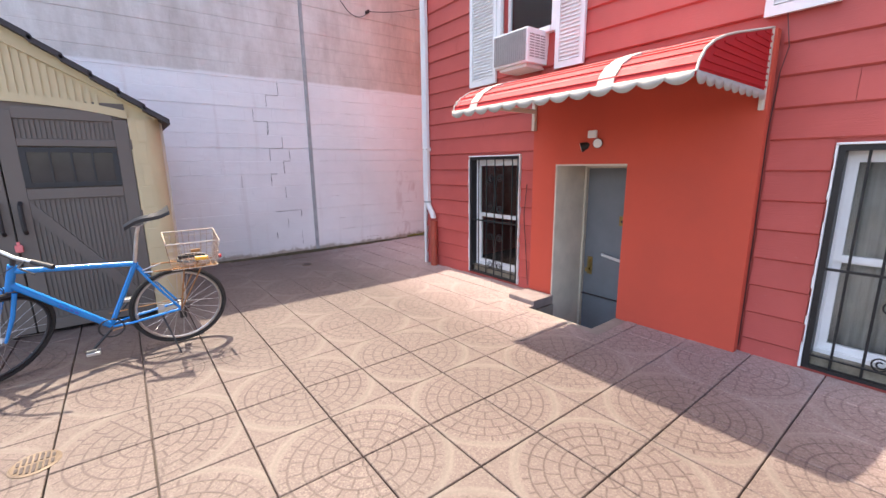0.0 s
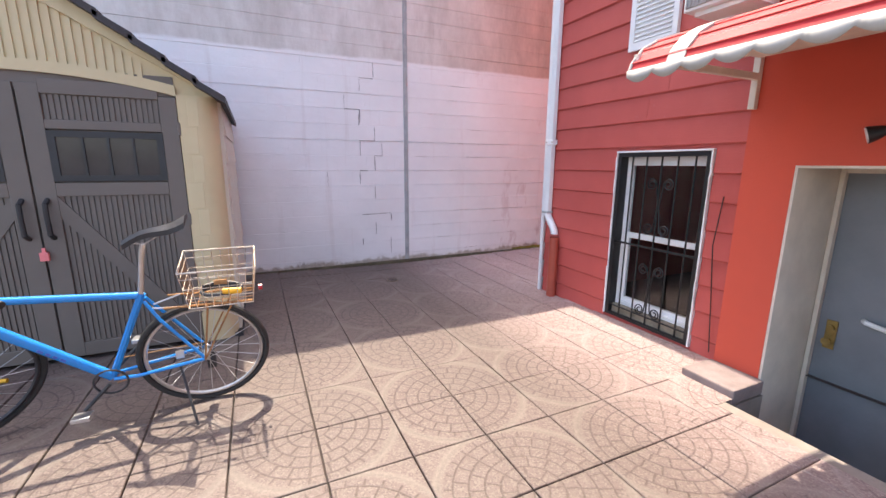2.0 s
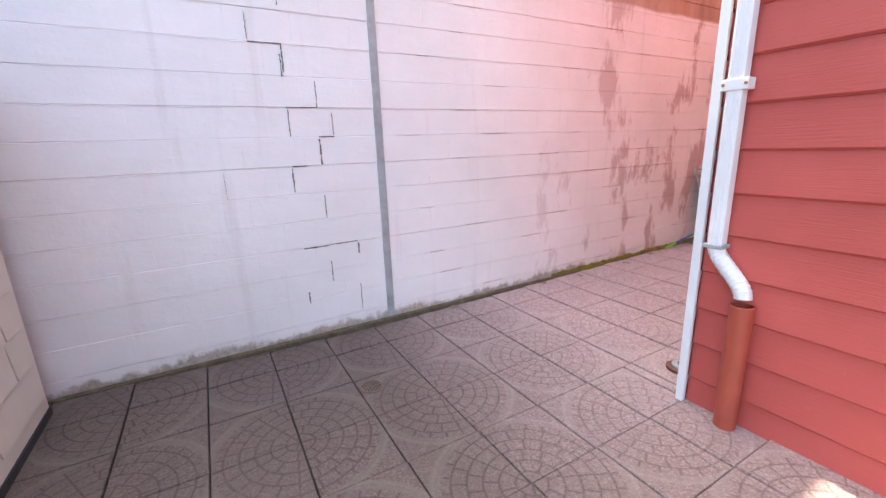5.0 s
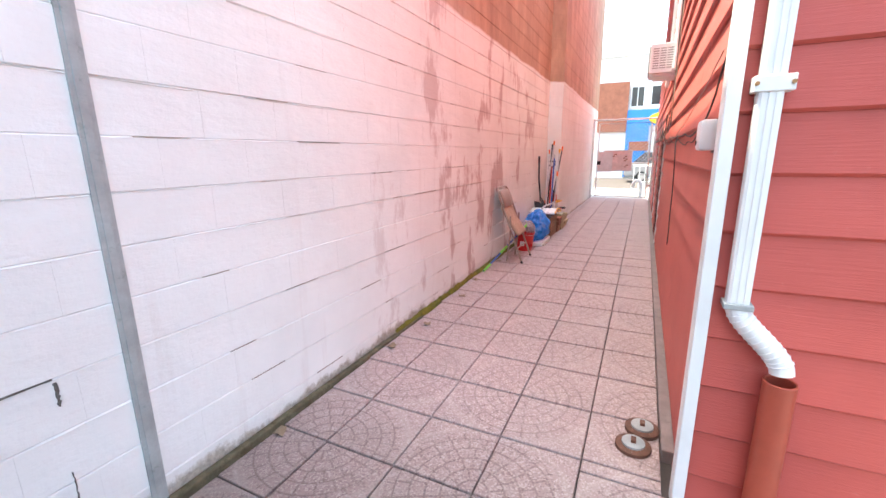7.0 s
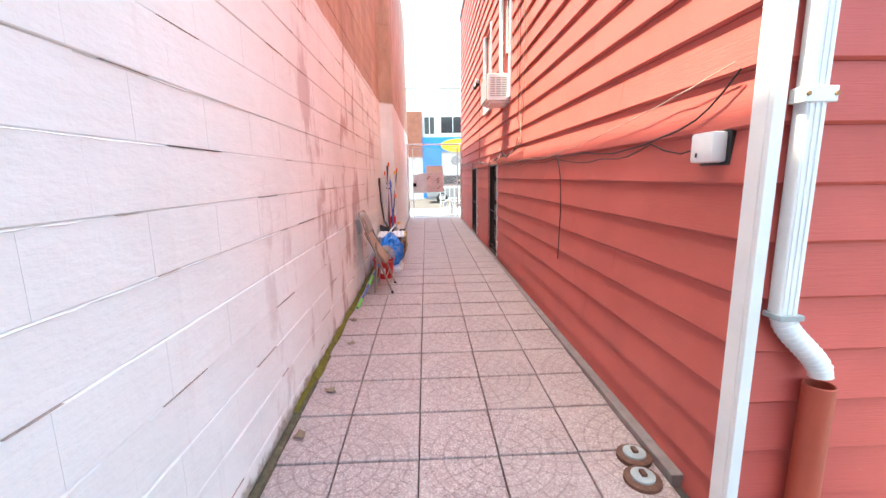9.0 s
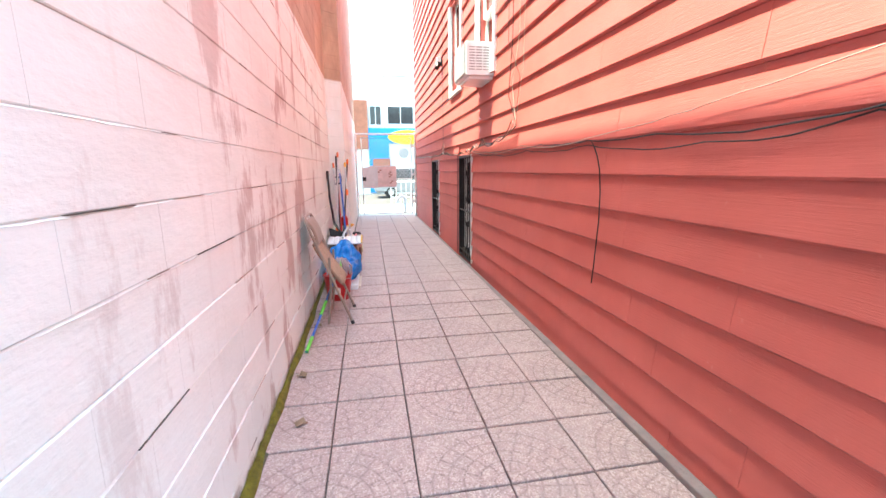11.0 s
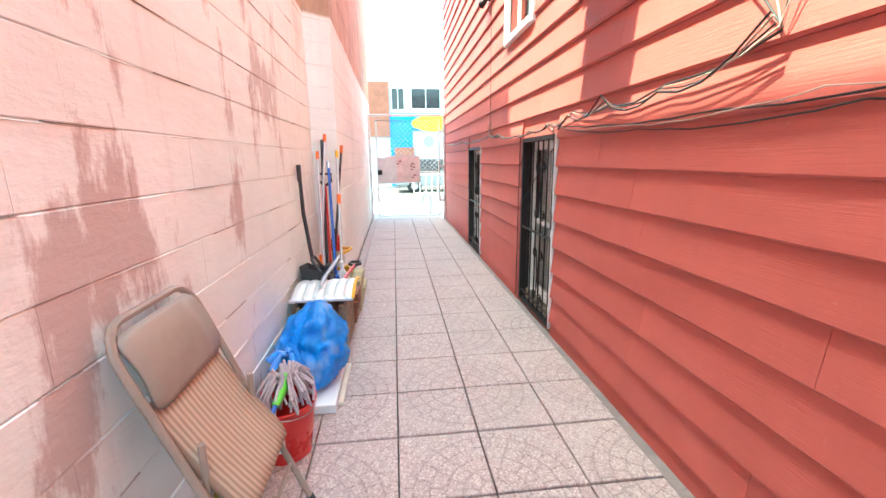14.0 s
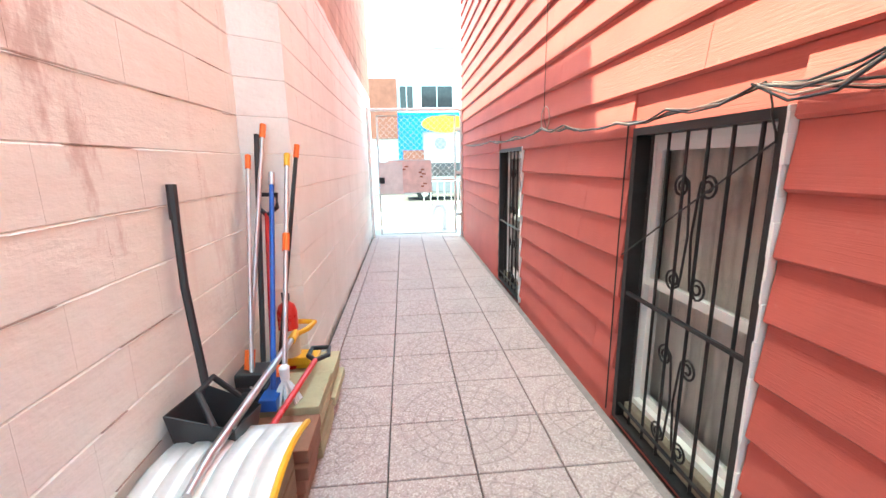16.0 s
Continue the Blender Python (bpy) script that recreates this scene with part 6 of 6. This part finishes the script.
for i in range(26):
    a = i * 2.4
    e = 0.05 + 0.02 * math.sin(i)
    part("strand", tubed([(9.70, 6.74, Z + 0.12), (9.70 + e * 0.5 * math.cos(a), 6.74 + e * 0.5 * math.sin(a), Z + 0.07), (9.70 + e * math.cos(a), 6.74 + e * math.sin(a), Z)], 0.007, 5), M_WHITE, b5)
b6 = pole("rake", (10.0, 6.86, Z + 0.03), (10.38, 6.757, 1.561), 0.012, M_BLACKPL, "dark rake pole with an orange tip", "rake", grip=M_ORANGE)
b7 = pole("small_shovel", (9.95, 6.88, Z + 0.01), (10.27, 6.93, 1.18), 0.014, M_REDPL, "red handled shovel with a black D-grip", "shovel")
part("grip", tubed([(10.27, 6.93, 1.17), (10.24, 6.86, 1.22), (10.25, 6.86, 1.29), (10.30, 6.99, 1.29), (10.30, 6.99, 1.22), (10.27, 6.93, 1.17)], 0.013, 8), M_BLACKPL, b7, "black D-grip", True)
part("blade", boxed((9.88, 6.83, Z), (10.02, 6.93, Z + 0.03), 0.008), M_BLACKPL, b7)
b8 = thing("scraper", (9.6, 6.72, Z), "red handled scraper with a black grip lying on the pavers", "scraper")
part("handle", tubed([(9.22, 6.74, Z + 0.05), (9.98, 6.66, Z + 0.06)], 0.015, 8), M_REDPL, b8, "red handle", True)
part("grip", tubed([(9.98, 6.66, Z + 0.06), (10.04, 6.60, Z + 0.06), (10.14, 6.61, Z + 0.06), (10.14, 6.71, Z + 0.06), (10.04, 6.71, Z + 0.06), (9.98, 6.66, Z + 0.06)], 0.014, 8), M_BLACKPL, b8, "black D-grip", True)
fx = thing("fire_extinguisher", (10.16, 6.84, Z - 0.06), "small red fire extinguisher with a pale label", "extinguisher")
ze = Z - 0.055
part("cylinder", lathe([(0.05, 0), (0.056, 0.02), (0.056, 0.34), (0.045, 0.38), (0.02, 0.40), (0.018, 0.42)], 20, (10.16, 6.84, ze)), M_REDPL, fx, "red cylinder", True)
part("label", lathe([(0.0572, 0.04), (0.0572, 0.24)], 20, (10.16, 6.84, ze)), M_CREAM, fx, "pale label", True)
part("valve", boxed((10.145, 6.82, ze + 0.41), (10.175, 6.86, ze + 0.45), 0.005), M_BLACKPL, fx)
part("lever", tubed([(10.16, 6.84, ze + 0.44), (10.10, 6.84, ze + 0.47)], 0.007, 6), M_BLACKPL, fx)
yd = thing("yellow_dustpan", (10.2, 6.75, Z - 0.06), "yellow plastic dustpan on the pavers", "dustpan")
part("tray", boxed((10.12, 6.70, Z - 0.058), (10.33, 6.90, Z - 0.03), 0.01), M_YELLOW, yd)
part("lip", boxed((10.10, 6.72, Z - 0.03), (10.20, 6.86, Z + 0.02), 0.008), M_YELLOW, yd)


# ---- the gate ----
def make_gate():
    zg = ground_z(GATE_X, 6)
    g = thing("passage_gate", (GATE_X, 5.9, zg), "white painted steel and chain-link gate, closed", "gate")
    for y in (6.76, 5.04):
        part("post", tubed([(GATE_X, y, zg), (GATE_X, y, zg + 2.42)], 0.03, 10), M_GALV, g, "white post", True)
    part("header", tubed([(GATE_X, 5.04, zg + 2.38), (GATE_X, 6.76, zg + 2.38)], 0.028, 10), M_GALV, g, "", True)
    lf = part("leaf_frame", tubed([(GATE_X, 5.16, zg + 0.08), (GATE_X, 6.60, zg + 0.08), (GATE_X, 6.60, zg + 2.27), (GATE_X, 5.16, zg + 2.27), (GATE_X, 5.16, zg + 0.08)], 0.022, 8), M_GALV, g, "white tube leaf", True)
    part("mid_rail", tubed([(GATE_X, 5.16, zg + 1.10), (GATE_X, 6.60, zg + 1.10)], 0.020, 8), M_GALV, lf, "", True)
    bm = bmesh.new()
    n = 20
    for i in range(-n, n + 1):
        for sg in (-1, 1):
            pts = []
            y = 5.88 + i * 0.11
            a = (y - sg * 0.55, zg + 1.15)
            e = (y + sg * 0.55, zg + 2.25)
            t0, t1 = 0.0, 1.0
            for lo, hi in ((5.18, 6.58),):
                ts = sorted(((lo - a[0]) / (e[0] - a[0]), (hi - a[0]) / (e[0] - a[0])))
                t0, t1 = max(t0, ts[0]), min(t1, ts[1])
            if t1 > t0:
                f = lambda t: (GATE_X + 0.004 * sg, a[0] + (e[0] - a[0]) * t, a[1] + (e[1] - a[1]) * t)
                tube(bm, [f(t0), f(t1)], 0.0028, 4)
    part("chain_link", bm, M_GALV, lf, "fine chain-link mesh", kind="stuff")
    sg = part("sign_panel", boxed((GATE_X - 0.03, 5.63, zg + 0.88), (GATE_X - 0.022, 6.42, zg + 1.46)), M_PINKSIGN, g, "pinkish metal notice panel with dark marks")
    for y, z, a in ((6.10, 1.34, 0.7), (5.80, 1.28, -0.5), (5.78, 1.20, 0.9), (5.76, 1.02, 0.0)):
        for q in range(2):
            part("mark", boxed((GATE_X - 0.034, y - 0.05 + 0.05 * q, zg + z - 0.05 * q), (GATE_X - 0.031, y + 0.02 + 0.04 * q, zg + z + 0.03 - 0.05 * q)), M_SHOPBRICK, sg)
    fm = bmesh.new()
    for lo, hi in (((5.61, 0.86), (6.44, 0.88)), ((5.61, 1.46), (6.44, 1.48)), ((5.61, 0.88), (5.63, 1.46))):
        box(fm, (GATE_X - 0.034, lo[0], zg + lo[1]), (GATE_X - 0.018, hi[0], zg + hi[1]))
    part("sign_frame", fm, M_GALV, sg)
    part("lock_guard", boxed((GATE_X - 0.050, 6.16, zg + 0.84), (GATE_X - 0.036, 6.60, zg + 1.44), 0.006), M_GALV, g, "pale sheet lock guard")
    part("lock_box", boxed((GATE_X - 0.09, 6.50, zg + 1.05), (GATE_X - 0.03, 6.60, zg + 1.16), 0.006), M_BLACK, g, "dark lock box")
    for z in (0.4, 1.2, 2.0):
        part("hinge", boxed((GATE_X - 0.03, 5.06, zg + z), (GATE_X + 0.03, 5.15, zg + z + 0.06), 0.006), M_GALV, g)


make_gate()
h = thing("white_hose_pipe", (16.6, 5.42, 0.03), "bent white plastic pipe standing beyond the gate", "pipe")
part("pipe", tubed([(16.6, 5.30, 0.03), (16.6, 5.30, 0.45), (16.6, 5.36, 0.56), (16.6, 5.46, 0.56), (16.6, 5.54, 0.45), (16.6, 5.54, 0.34)], 0.055, 10), M_WHITE, h, "", True)

# ---- the street ----
structure("pavement_street", boxed((GATE_X + 0.05, -30, -0.02), (20.0, 30, 0.03)), M_STREET, "bright street pavement beyond the gate", "pavement")
structure("road", boxed((20.0, -60, -0.10), (26.0, 60, -0.02)), M_STREET, "sunlit street beyond the gate", "road")


def make_shop():
    s = thing("shop_building", (28, 4, 0), "two-storey shop with a blue front and white upper floor", "building")
    part("ground_floor", boxed((28, -12, 0), (34, 20, 3.75)), M_SHOPWHITE, s, "white ground floor")
    part("upper_floor", boxed((28.1, -12, 3.75), (34, 20, 6.6)), M_SHOPWHITE, s, "white upper floor")
    part("parapet", boxed((27.95, -12, 6.6), (34, 20, 6.9), 0.02), M_SHOPWHITE, s)
    part("blue_front", boxed((27.9, 5.2, 0.1), (28, 6.35, 3.75)), M_SHOPBLUE, s, "blue painted shop front")
    part("blue_fascia", boxed((27.88, 2.6, 2.9), (28.0, 5.2, 3.75)), M_SHOPBLUE, s, "blue fascia")
    part("brick_bay", boxed((27.85, 6.35, 2.6), (28, 8.6, 5.25)), M_SHOPBRICK, s, "red brick bay")
    part("blue_front", boxed((27.9, 8.6, 0.1), (28.0, 12.5, 3.6)), M_SHOPBLUE, s)
    bm = bmesh.new()
    n = 28
    f = [bm.verts.new((27.84, 4.1 + 1.15 * math.cos(2 * math.pi * k / n), 3.25 + 0.40 * math.sin(2 * math.pi * k / n))) for k in range(n)]
    b = [bm.verts.new((27.90, v.co.y, v.co.z)) for v in f]
    bm.faces.new(f)
    bm.faces.new(b[::-1])
    for k in range(n):
        bm.faces.new((f[k], b[k], b[(k + 1) % n], f[(k + 1) % n]))
    bmesh.ops.recalc_face_normals(bm, faces=bm.faces)
    part("oval_sign", bm, M_SIGNYEL, s, "yellow oval shop sign")
    part("emblem", tubed([(27.98, 4.35, 2.35), (27.96, 4.35, 2.35)], 0.28, 16), M_ACGREY, s, "faded grey wall emblem")
    part("shutter", boxed((27.86, 5.15, 1.55), (27.9, 6.15, 2.05)), M_SHOPBRICK, s, "dark red panel")
    for y0, y1, z0, z1 in ((3.75, 5.2, 4.0, 4.95), (5.6, 6.2, 3.95, 4.95), (1.4, 2.9, 4.0, 4.95), (8.9, 10.2, 4.0, 5.0), (11.0, 12.4, 4.0, 5.0)):
        w = part("window", boxed((28.06, y0, z0), (28.10, y1, z1)), M_SMOKED, s, "dark window")
        fr = bmesh.new()
        for lo, hi in (((y0 - 0.06, z0 - 0.06), (y1 + 0.06, z0)), ((y0 - 0.06, z1), (y1 + 0.06, z1 + 0.06)), ((y0 - 0.06, z0), (y0, z1)), ((y1, z0), (y1 + 0.06, z1)), (((y0 + y1) / 2 - 0.02, z0), ((y0 + y1) / 2 + 0.02, z1))):
            box(fr, (28.03, lo[0], lo[1]), (28.099, hi[0], hi[1]))
        part("window_frame", fr, M_WHITE, w)
    part("drainpipe", tubed([(28.0, 5.45, 3.8), (28.0, 5.45, 6.6)], 0.05, 8), M_SHOPWHITE, s)


make_shop()


def make_car(x, y):
    c = thing("parked_car", (x, y, -0.02), "dark parked car across the street", "car")
    L, W = 4.3, 1.75
    bm = bmesh.new()
    prof = [(-2.15, 0.30), (-2.15, 0.72), (-1.2, 0.92), (2.0, 0.95), (2.15, 0.6), (2.15, 0.30)]
    a = [bm.verts.new((x - W / 2, y + p, z)) for p, z in prof]
    b = [bm.verts.new((x + W / 2, y + p, z)) for p, z in prof]
    bm.faces.new(a)
    bm.faces.new(b[::-1])
    for k in range(len(prof)):
        bm.faces.new((a[k], b[k], b[(k + 1) % 6], a[(k + 1) % 6]))
    bmesh.ops.recalc_face_normals(bm, faces=bm.faces)
    bmesh.ops.bevel(bm, geom=list(bm.edges), offset=0.06, segments=2, affect="EDGES")
    part("body", bm, M_ACGREY, c, "grey body", True)
    bm = bmesh.new()
    hexa(bm, [(x - 0.8, y - 1.2, 0.92), (x + 0.8, y - 1.2, 0.92), (x + 0.8, y + 1.8, 0.94), (x - 0.8, y + 1.8, 0.94), (x - 0.65, y - 0.5, 1.42), (x + 0.65, y - 0.5, 1.42), (x + 0.65, y + 1.3, 1.44), (x - 0.65, y + 1.3, 1.44)])
    part("cabin", bm, M_SMOKED, c, "dark glazed cabin")
    part("roof", boxed((x - 0.64, y - 0.5, 1.425), (x + 0.64, y + 1.3, 1.46), 0.015), M_ACGREY, c)
    for dx in (-0.8, 0.8):
        for dy in (-1.35, 1.35):
            p = Vector((x + dx, y + dy, 0.30))
            w = part("wheel", ring(p, 0.22, 0.09, (1, 0, 0), 24, 8), M_RUBBER, c, "black wheel", True)
            part("hubcap", tubed([p - Vector((0.06, 0, 0)), p + Vector((0.06, 0, 0))], 0.17, 16), M_ALU, w)


make_car(24.9, 4.0)
fn = thing("street_railing", (19.5, 3.6, 0.03), "white metal railing at the kerb", "railing")
for z in (0.35, 0.95):
    part("rail", tubed([(19.5, 1.5, z), (19.5, 5.6, z)], 0.02, 8), M_WHITE, fn)
for i in range(22):
    part("baluster", tubed([(19.5, 1.5 + i * 0.195, 0.03), (19.5, 1.5 + i * 0.195, 1.0)], 0.012, 6), M_WHITE, fn)


# ---- pieces of the setting: siding boards, blocks, slabs (last) ----
def board_mesh(m, a, b, z, h, proud=0.020):
    """One clapboard, thick at its lower lip, which is undercut, and thin at the top."""
    bm = bmesh.new()
    g, lip = 0.0012, 0.011
    prof = [(z, -0.002), (z, proud - 0.012), (z + lip, proud), (z + h, 0.004), (z + h, -0.002)]
    ends = [[bm.verts.new(m(u, v, w)) for v, w in prof] for u in (a + g, b - g)]
    n = len(prof)
    for k in range(n):
        bm.faces.new((ends[0][k], ends[1][k], ends[1][(k + 1) % n], ends[0][(k + 1) % n]))
    bm.faces.new(ends[0])
    bm.faces.new(ends[1][::-1])
    bmesh.ops.recalc_face_normals(bm, faces=bm.faces)
    return bm


COURSE = 0.206


def siding(wall, m, u0, u1, openings, material, top, length, proud=0.021):
    rng = random.Random(7)
    k = 0
    z = 0.116 - COURSE
    while z < top:
        lo, hi = z, min(z + COURSE - 0.001, top)
        # split the course at the levels of openings, so that every opening is cut cleanly
        cuts = [(o[0] - 0.02, o[1] + 0.02) for o in openings if o[2] < hi - 0.02 and o[3] > lo + 0.02]
        joints = []
        u = u0 + (0.35 + 0.6 * rng.random()) * length
        while u < u1:
            joints.append(u)
            u += length * (0.85 + 0.3 * rng.random())
        for a, b in spans(u0, u1, cuts):
            edges = [a] + [j for j in joints if a + 0.15 < j < b - 0.15] + [b]
            for s, e in zip(edges, edges[1:]):
                part("board", board_mesh(m, s, e, lo, hi - lo, proud), material, wall)
        z += COURSE
        k += 1


siding(wall_rear, rear, -2.5, SIDE_Y - 0.002, REAR_OPEN + [(0.94, 2.935, -1, 2.20)], M_REAR, 5.6, 3.6)
siding(wall_side, side, REAR_X + 0.0, FRONT_X, SIDE_OPEN, M_SIDE, 6.1, 2.5, 0.027)


def block_mesh(w, h):
    """Front of a concrete block, edges chamfered, 12 mm deep; x along the wall, y into it."""
    c = 0.0035
    v = [(0, 0.014, 0), (w, 0.014, 0), (w, 0.014, h), (0, 0.014, h), (0, c, 0), (w, c, 0), (w, c, h), (0, c, h), (c * 0.04, 0, c), (w - c * 0.04, 0, c), (w - c * 0.04, 0, h - c), (c * 0.04, 0, h - c)]
    f = [(8, 9, 10, 11), (4, 5, 9, 8), (5, 6, 10, 9), (6, 7, 11, 10), (7, 4, 8, 11), (0, 1, 5, 4), (1, 2, 6, 5), (2, 3, 7, 6), (3, 0, 4, 7)]
    me = bpy.data.meshes.new("block")
    me.from_pydata(v, [], f)
    me.materials.append(M_BLOCK)
    return me, v, f


BW, BH = 0.406, 0.2032
full, FV, FF = block_mesh(BW - 0.0003, BH - 0.002)
rest_v, rest_f = [], []
made = 0
for j in range(32):
    zb = j * BH - 0.311
    x = -6.9 - (BW / 2 if j % 2 else 0)
    i = 0
    while x < 10.25:
        dy = 0.0013 * math.sin(12.9 * i + 78.2 * j) + 0.0012 * math.sin(2.3 * j)
        w = min(BW, 10.25 - x)
        near = 1.2 < x < 8.6 and 0.0 <= zb < 3.0
        if near and made < 300 and w > BW - 0.01:
            ob = new("block", full)
            ob.location = (x, WALL_Y + dy, zb)
            ob.parent = wall_long
            made += 1
        else:
            n = len(rest_v)
            s = w / BW
            rest_v += [(x + a * s, WALL_Y + dy + b, zb + c) for a, b, c in FV]
            rest_f += [tuple(q + n for q in f) for f in FF]
        x += BW
        i += 1
me = bpy.data.meshes.new("block_courses")
me.from_pydata(rest_v, [], rest_f)
me.materials.append(M_BLOCK)
ob = tagged(new("block_courses", me), kind="stuff")
ob.parent = wall_long
rest_v, rest_f = [], []
for j in range(33):
    zb = j * BH - 0.311
    x, i = 10.25 - (BW / 2 if j % 2 else 0), 0
    while x < GATE_X + 1.2:
        a, b = max(x, 10.25), min(x + BW, GATE_X + 1.2)
        cuts = [a] + ([10.41] if a < 10.41 < b else []) + [b]
        for p, q in zip(cuts, cuts[1:]):
            n = len(rest_v)
            dy = 0.0015 * math.sin(12.9 * i + 78.2 * j)
            verts = [(p + vx / (BW - 0.0003) * (q - p), wall_line(p + vx / (BW - 0.0003) * (q - p)) + dy + vy, zb + vz) for vx, vy, vz in FV]
            if 0 < j < 19:
                me = bpy.data.meshes.new("block")
                me.from_pydata(verts, [], FF)
                me.materials.append(M_BLOCK)
                new("block", me).parent = wall_pier
                continue
            rest_v += verts
            rest_f += [tuple(r + n for r in f) for f in FF]
        x += BW
        i += 1
me = bpy.data.meshes.new("block_courses")
me.from_pydata(rest_v, [], rest_f)
me.materials.append(M_BLOCK)
ob = tagged(new("block_courses", me), kind="stuff")
ob.parent = wall_pier

# paving slabs
pavement = structure("pavement", boxed((-3.9, 7.35, -0.2), (-3.8, 7.45, -0.1)), M_GROUT, "pinkish terrazzo paving slabs with ring patterns", "paving")


def slab_verts(x0, x1, y0, y1):
    g, c, d = 0.0035, 0.004, 0.03
    a, b, e, f = x0 + g, x1 - g, y0 + g, y1 - g
    v = [(a, e, -d), (b, e, -d), (b, f, -d), (a, f, -d), (a, e, -c), (b, e, -c), (b, f, -c), (a, f, -c), (a + c, e + c, 0), (b - c, e + c, 0), (b - c, f - c, 0), (a + c, f - c, 0)]
    return v


SF = [(8, 9, 10, 11), (4, 5, 9, 8), (5, 6, 10, 9), (6, 7, 11, 10), (7, 4, 8, 11), (0, 1, 5, 4), (1, 2, 6, 5), (2, 3, 7, 6), (3, 0, 4, 7)]
h, hy = TILE / 2, TILE_Y / 2
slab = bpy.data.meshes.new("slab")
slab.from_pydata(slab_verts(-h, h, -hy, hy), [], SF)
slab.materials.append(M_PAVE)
rest_v, rest_f, made = [], [], 0
rng = random.Random(3)


def clip(x0, x1, y0, y1):
    """The parts of a slab that lie on open ground."""
    if x0 >= REAR_X:
        return [(x0, x1, max(y0, SIDE_Y + 0.075), y1)] if y1 > SIDE_Y + 0.1 else []
    if x1 > REAR_X and y0 < SIDE_Y + 0.02:
        if y1 > SIDE_Y + 0.1:
            return [(x0, REAR_X, y0, y1), (REAR_X, x1, SIDE_Y + 0.075, y1)]
        x1 = REAR_X
    if x1 > 3.02 and y1 > 1.78 and y0 < 2.66:
        out = []
        if x0 < 3.0:
            out.append((x0, 3.02, y0, y1))
        if y0 < 1.75:
            out.append((max(x0, 3.02), x1, y0, 1.78))
        if y1 > 2.97:
            out.append((max(x0, 3.02), x1, 2.95, y1))
        return out
    return [(x0, x1, y0, y1)]


for i in range(-17, 31):
    for j in range(-19, 4):
        x0, y0 = GX + i * TILE, GY + j * TILE_Y
        top = min(y0 + TILE_Y, wall_line(x0) - 0.02)
        if x0 > GATE_X or top - y0 < 0.03:
            continue
        for a, b, c, d in clip(x0, x0 + TILE, y0, top):
            if b - a < 0.03 or d - c < 0.03:
                continue
            z = ground_z((a + b) / 2, (c + d) / 2) + rng.uniform(-0.0012, 0.0012)
            whole = abs(b - a - TILE) < 1e-6 and abs(d - c - TILE_Y) < 1e-6
            if whole and made < 300 and ((-0.5 < a < 3.4 and c > 0.6) or (3.4 < a < 12.5)):
                ob = new("slab", slab)
                ob.location = ((a + b) / 2, (c + d) / 2, z)
                ob.rotation_euler = (rng.uniform(-0.003, 0.003), rng.uniform(-0.003, 0.003), 0)
                ob.parent = pavement
                made += 1
            else:
                n = len(rest_v)
                rest_v += [(p, q, r + z) for p, q, r in slab_verts(a, b, c, d)]
                rest_f += [tuple(q + n for q in f) for f in SF]
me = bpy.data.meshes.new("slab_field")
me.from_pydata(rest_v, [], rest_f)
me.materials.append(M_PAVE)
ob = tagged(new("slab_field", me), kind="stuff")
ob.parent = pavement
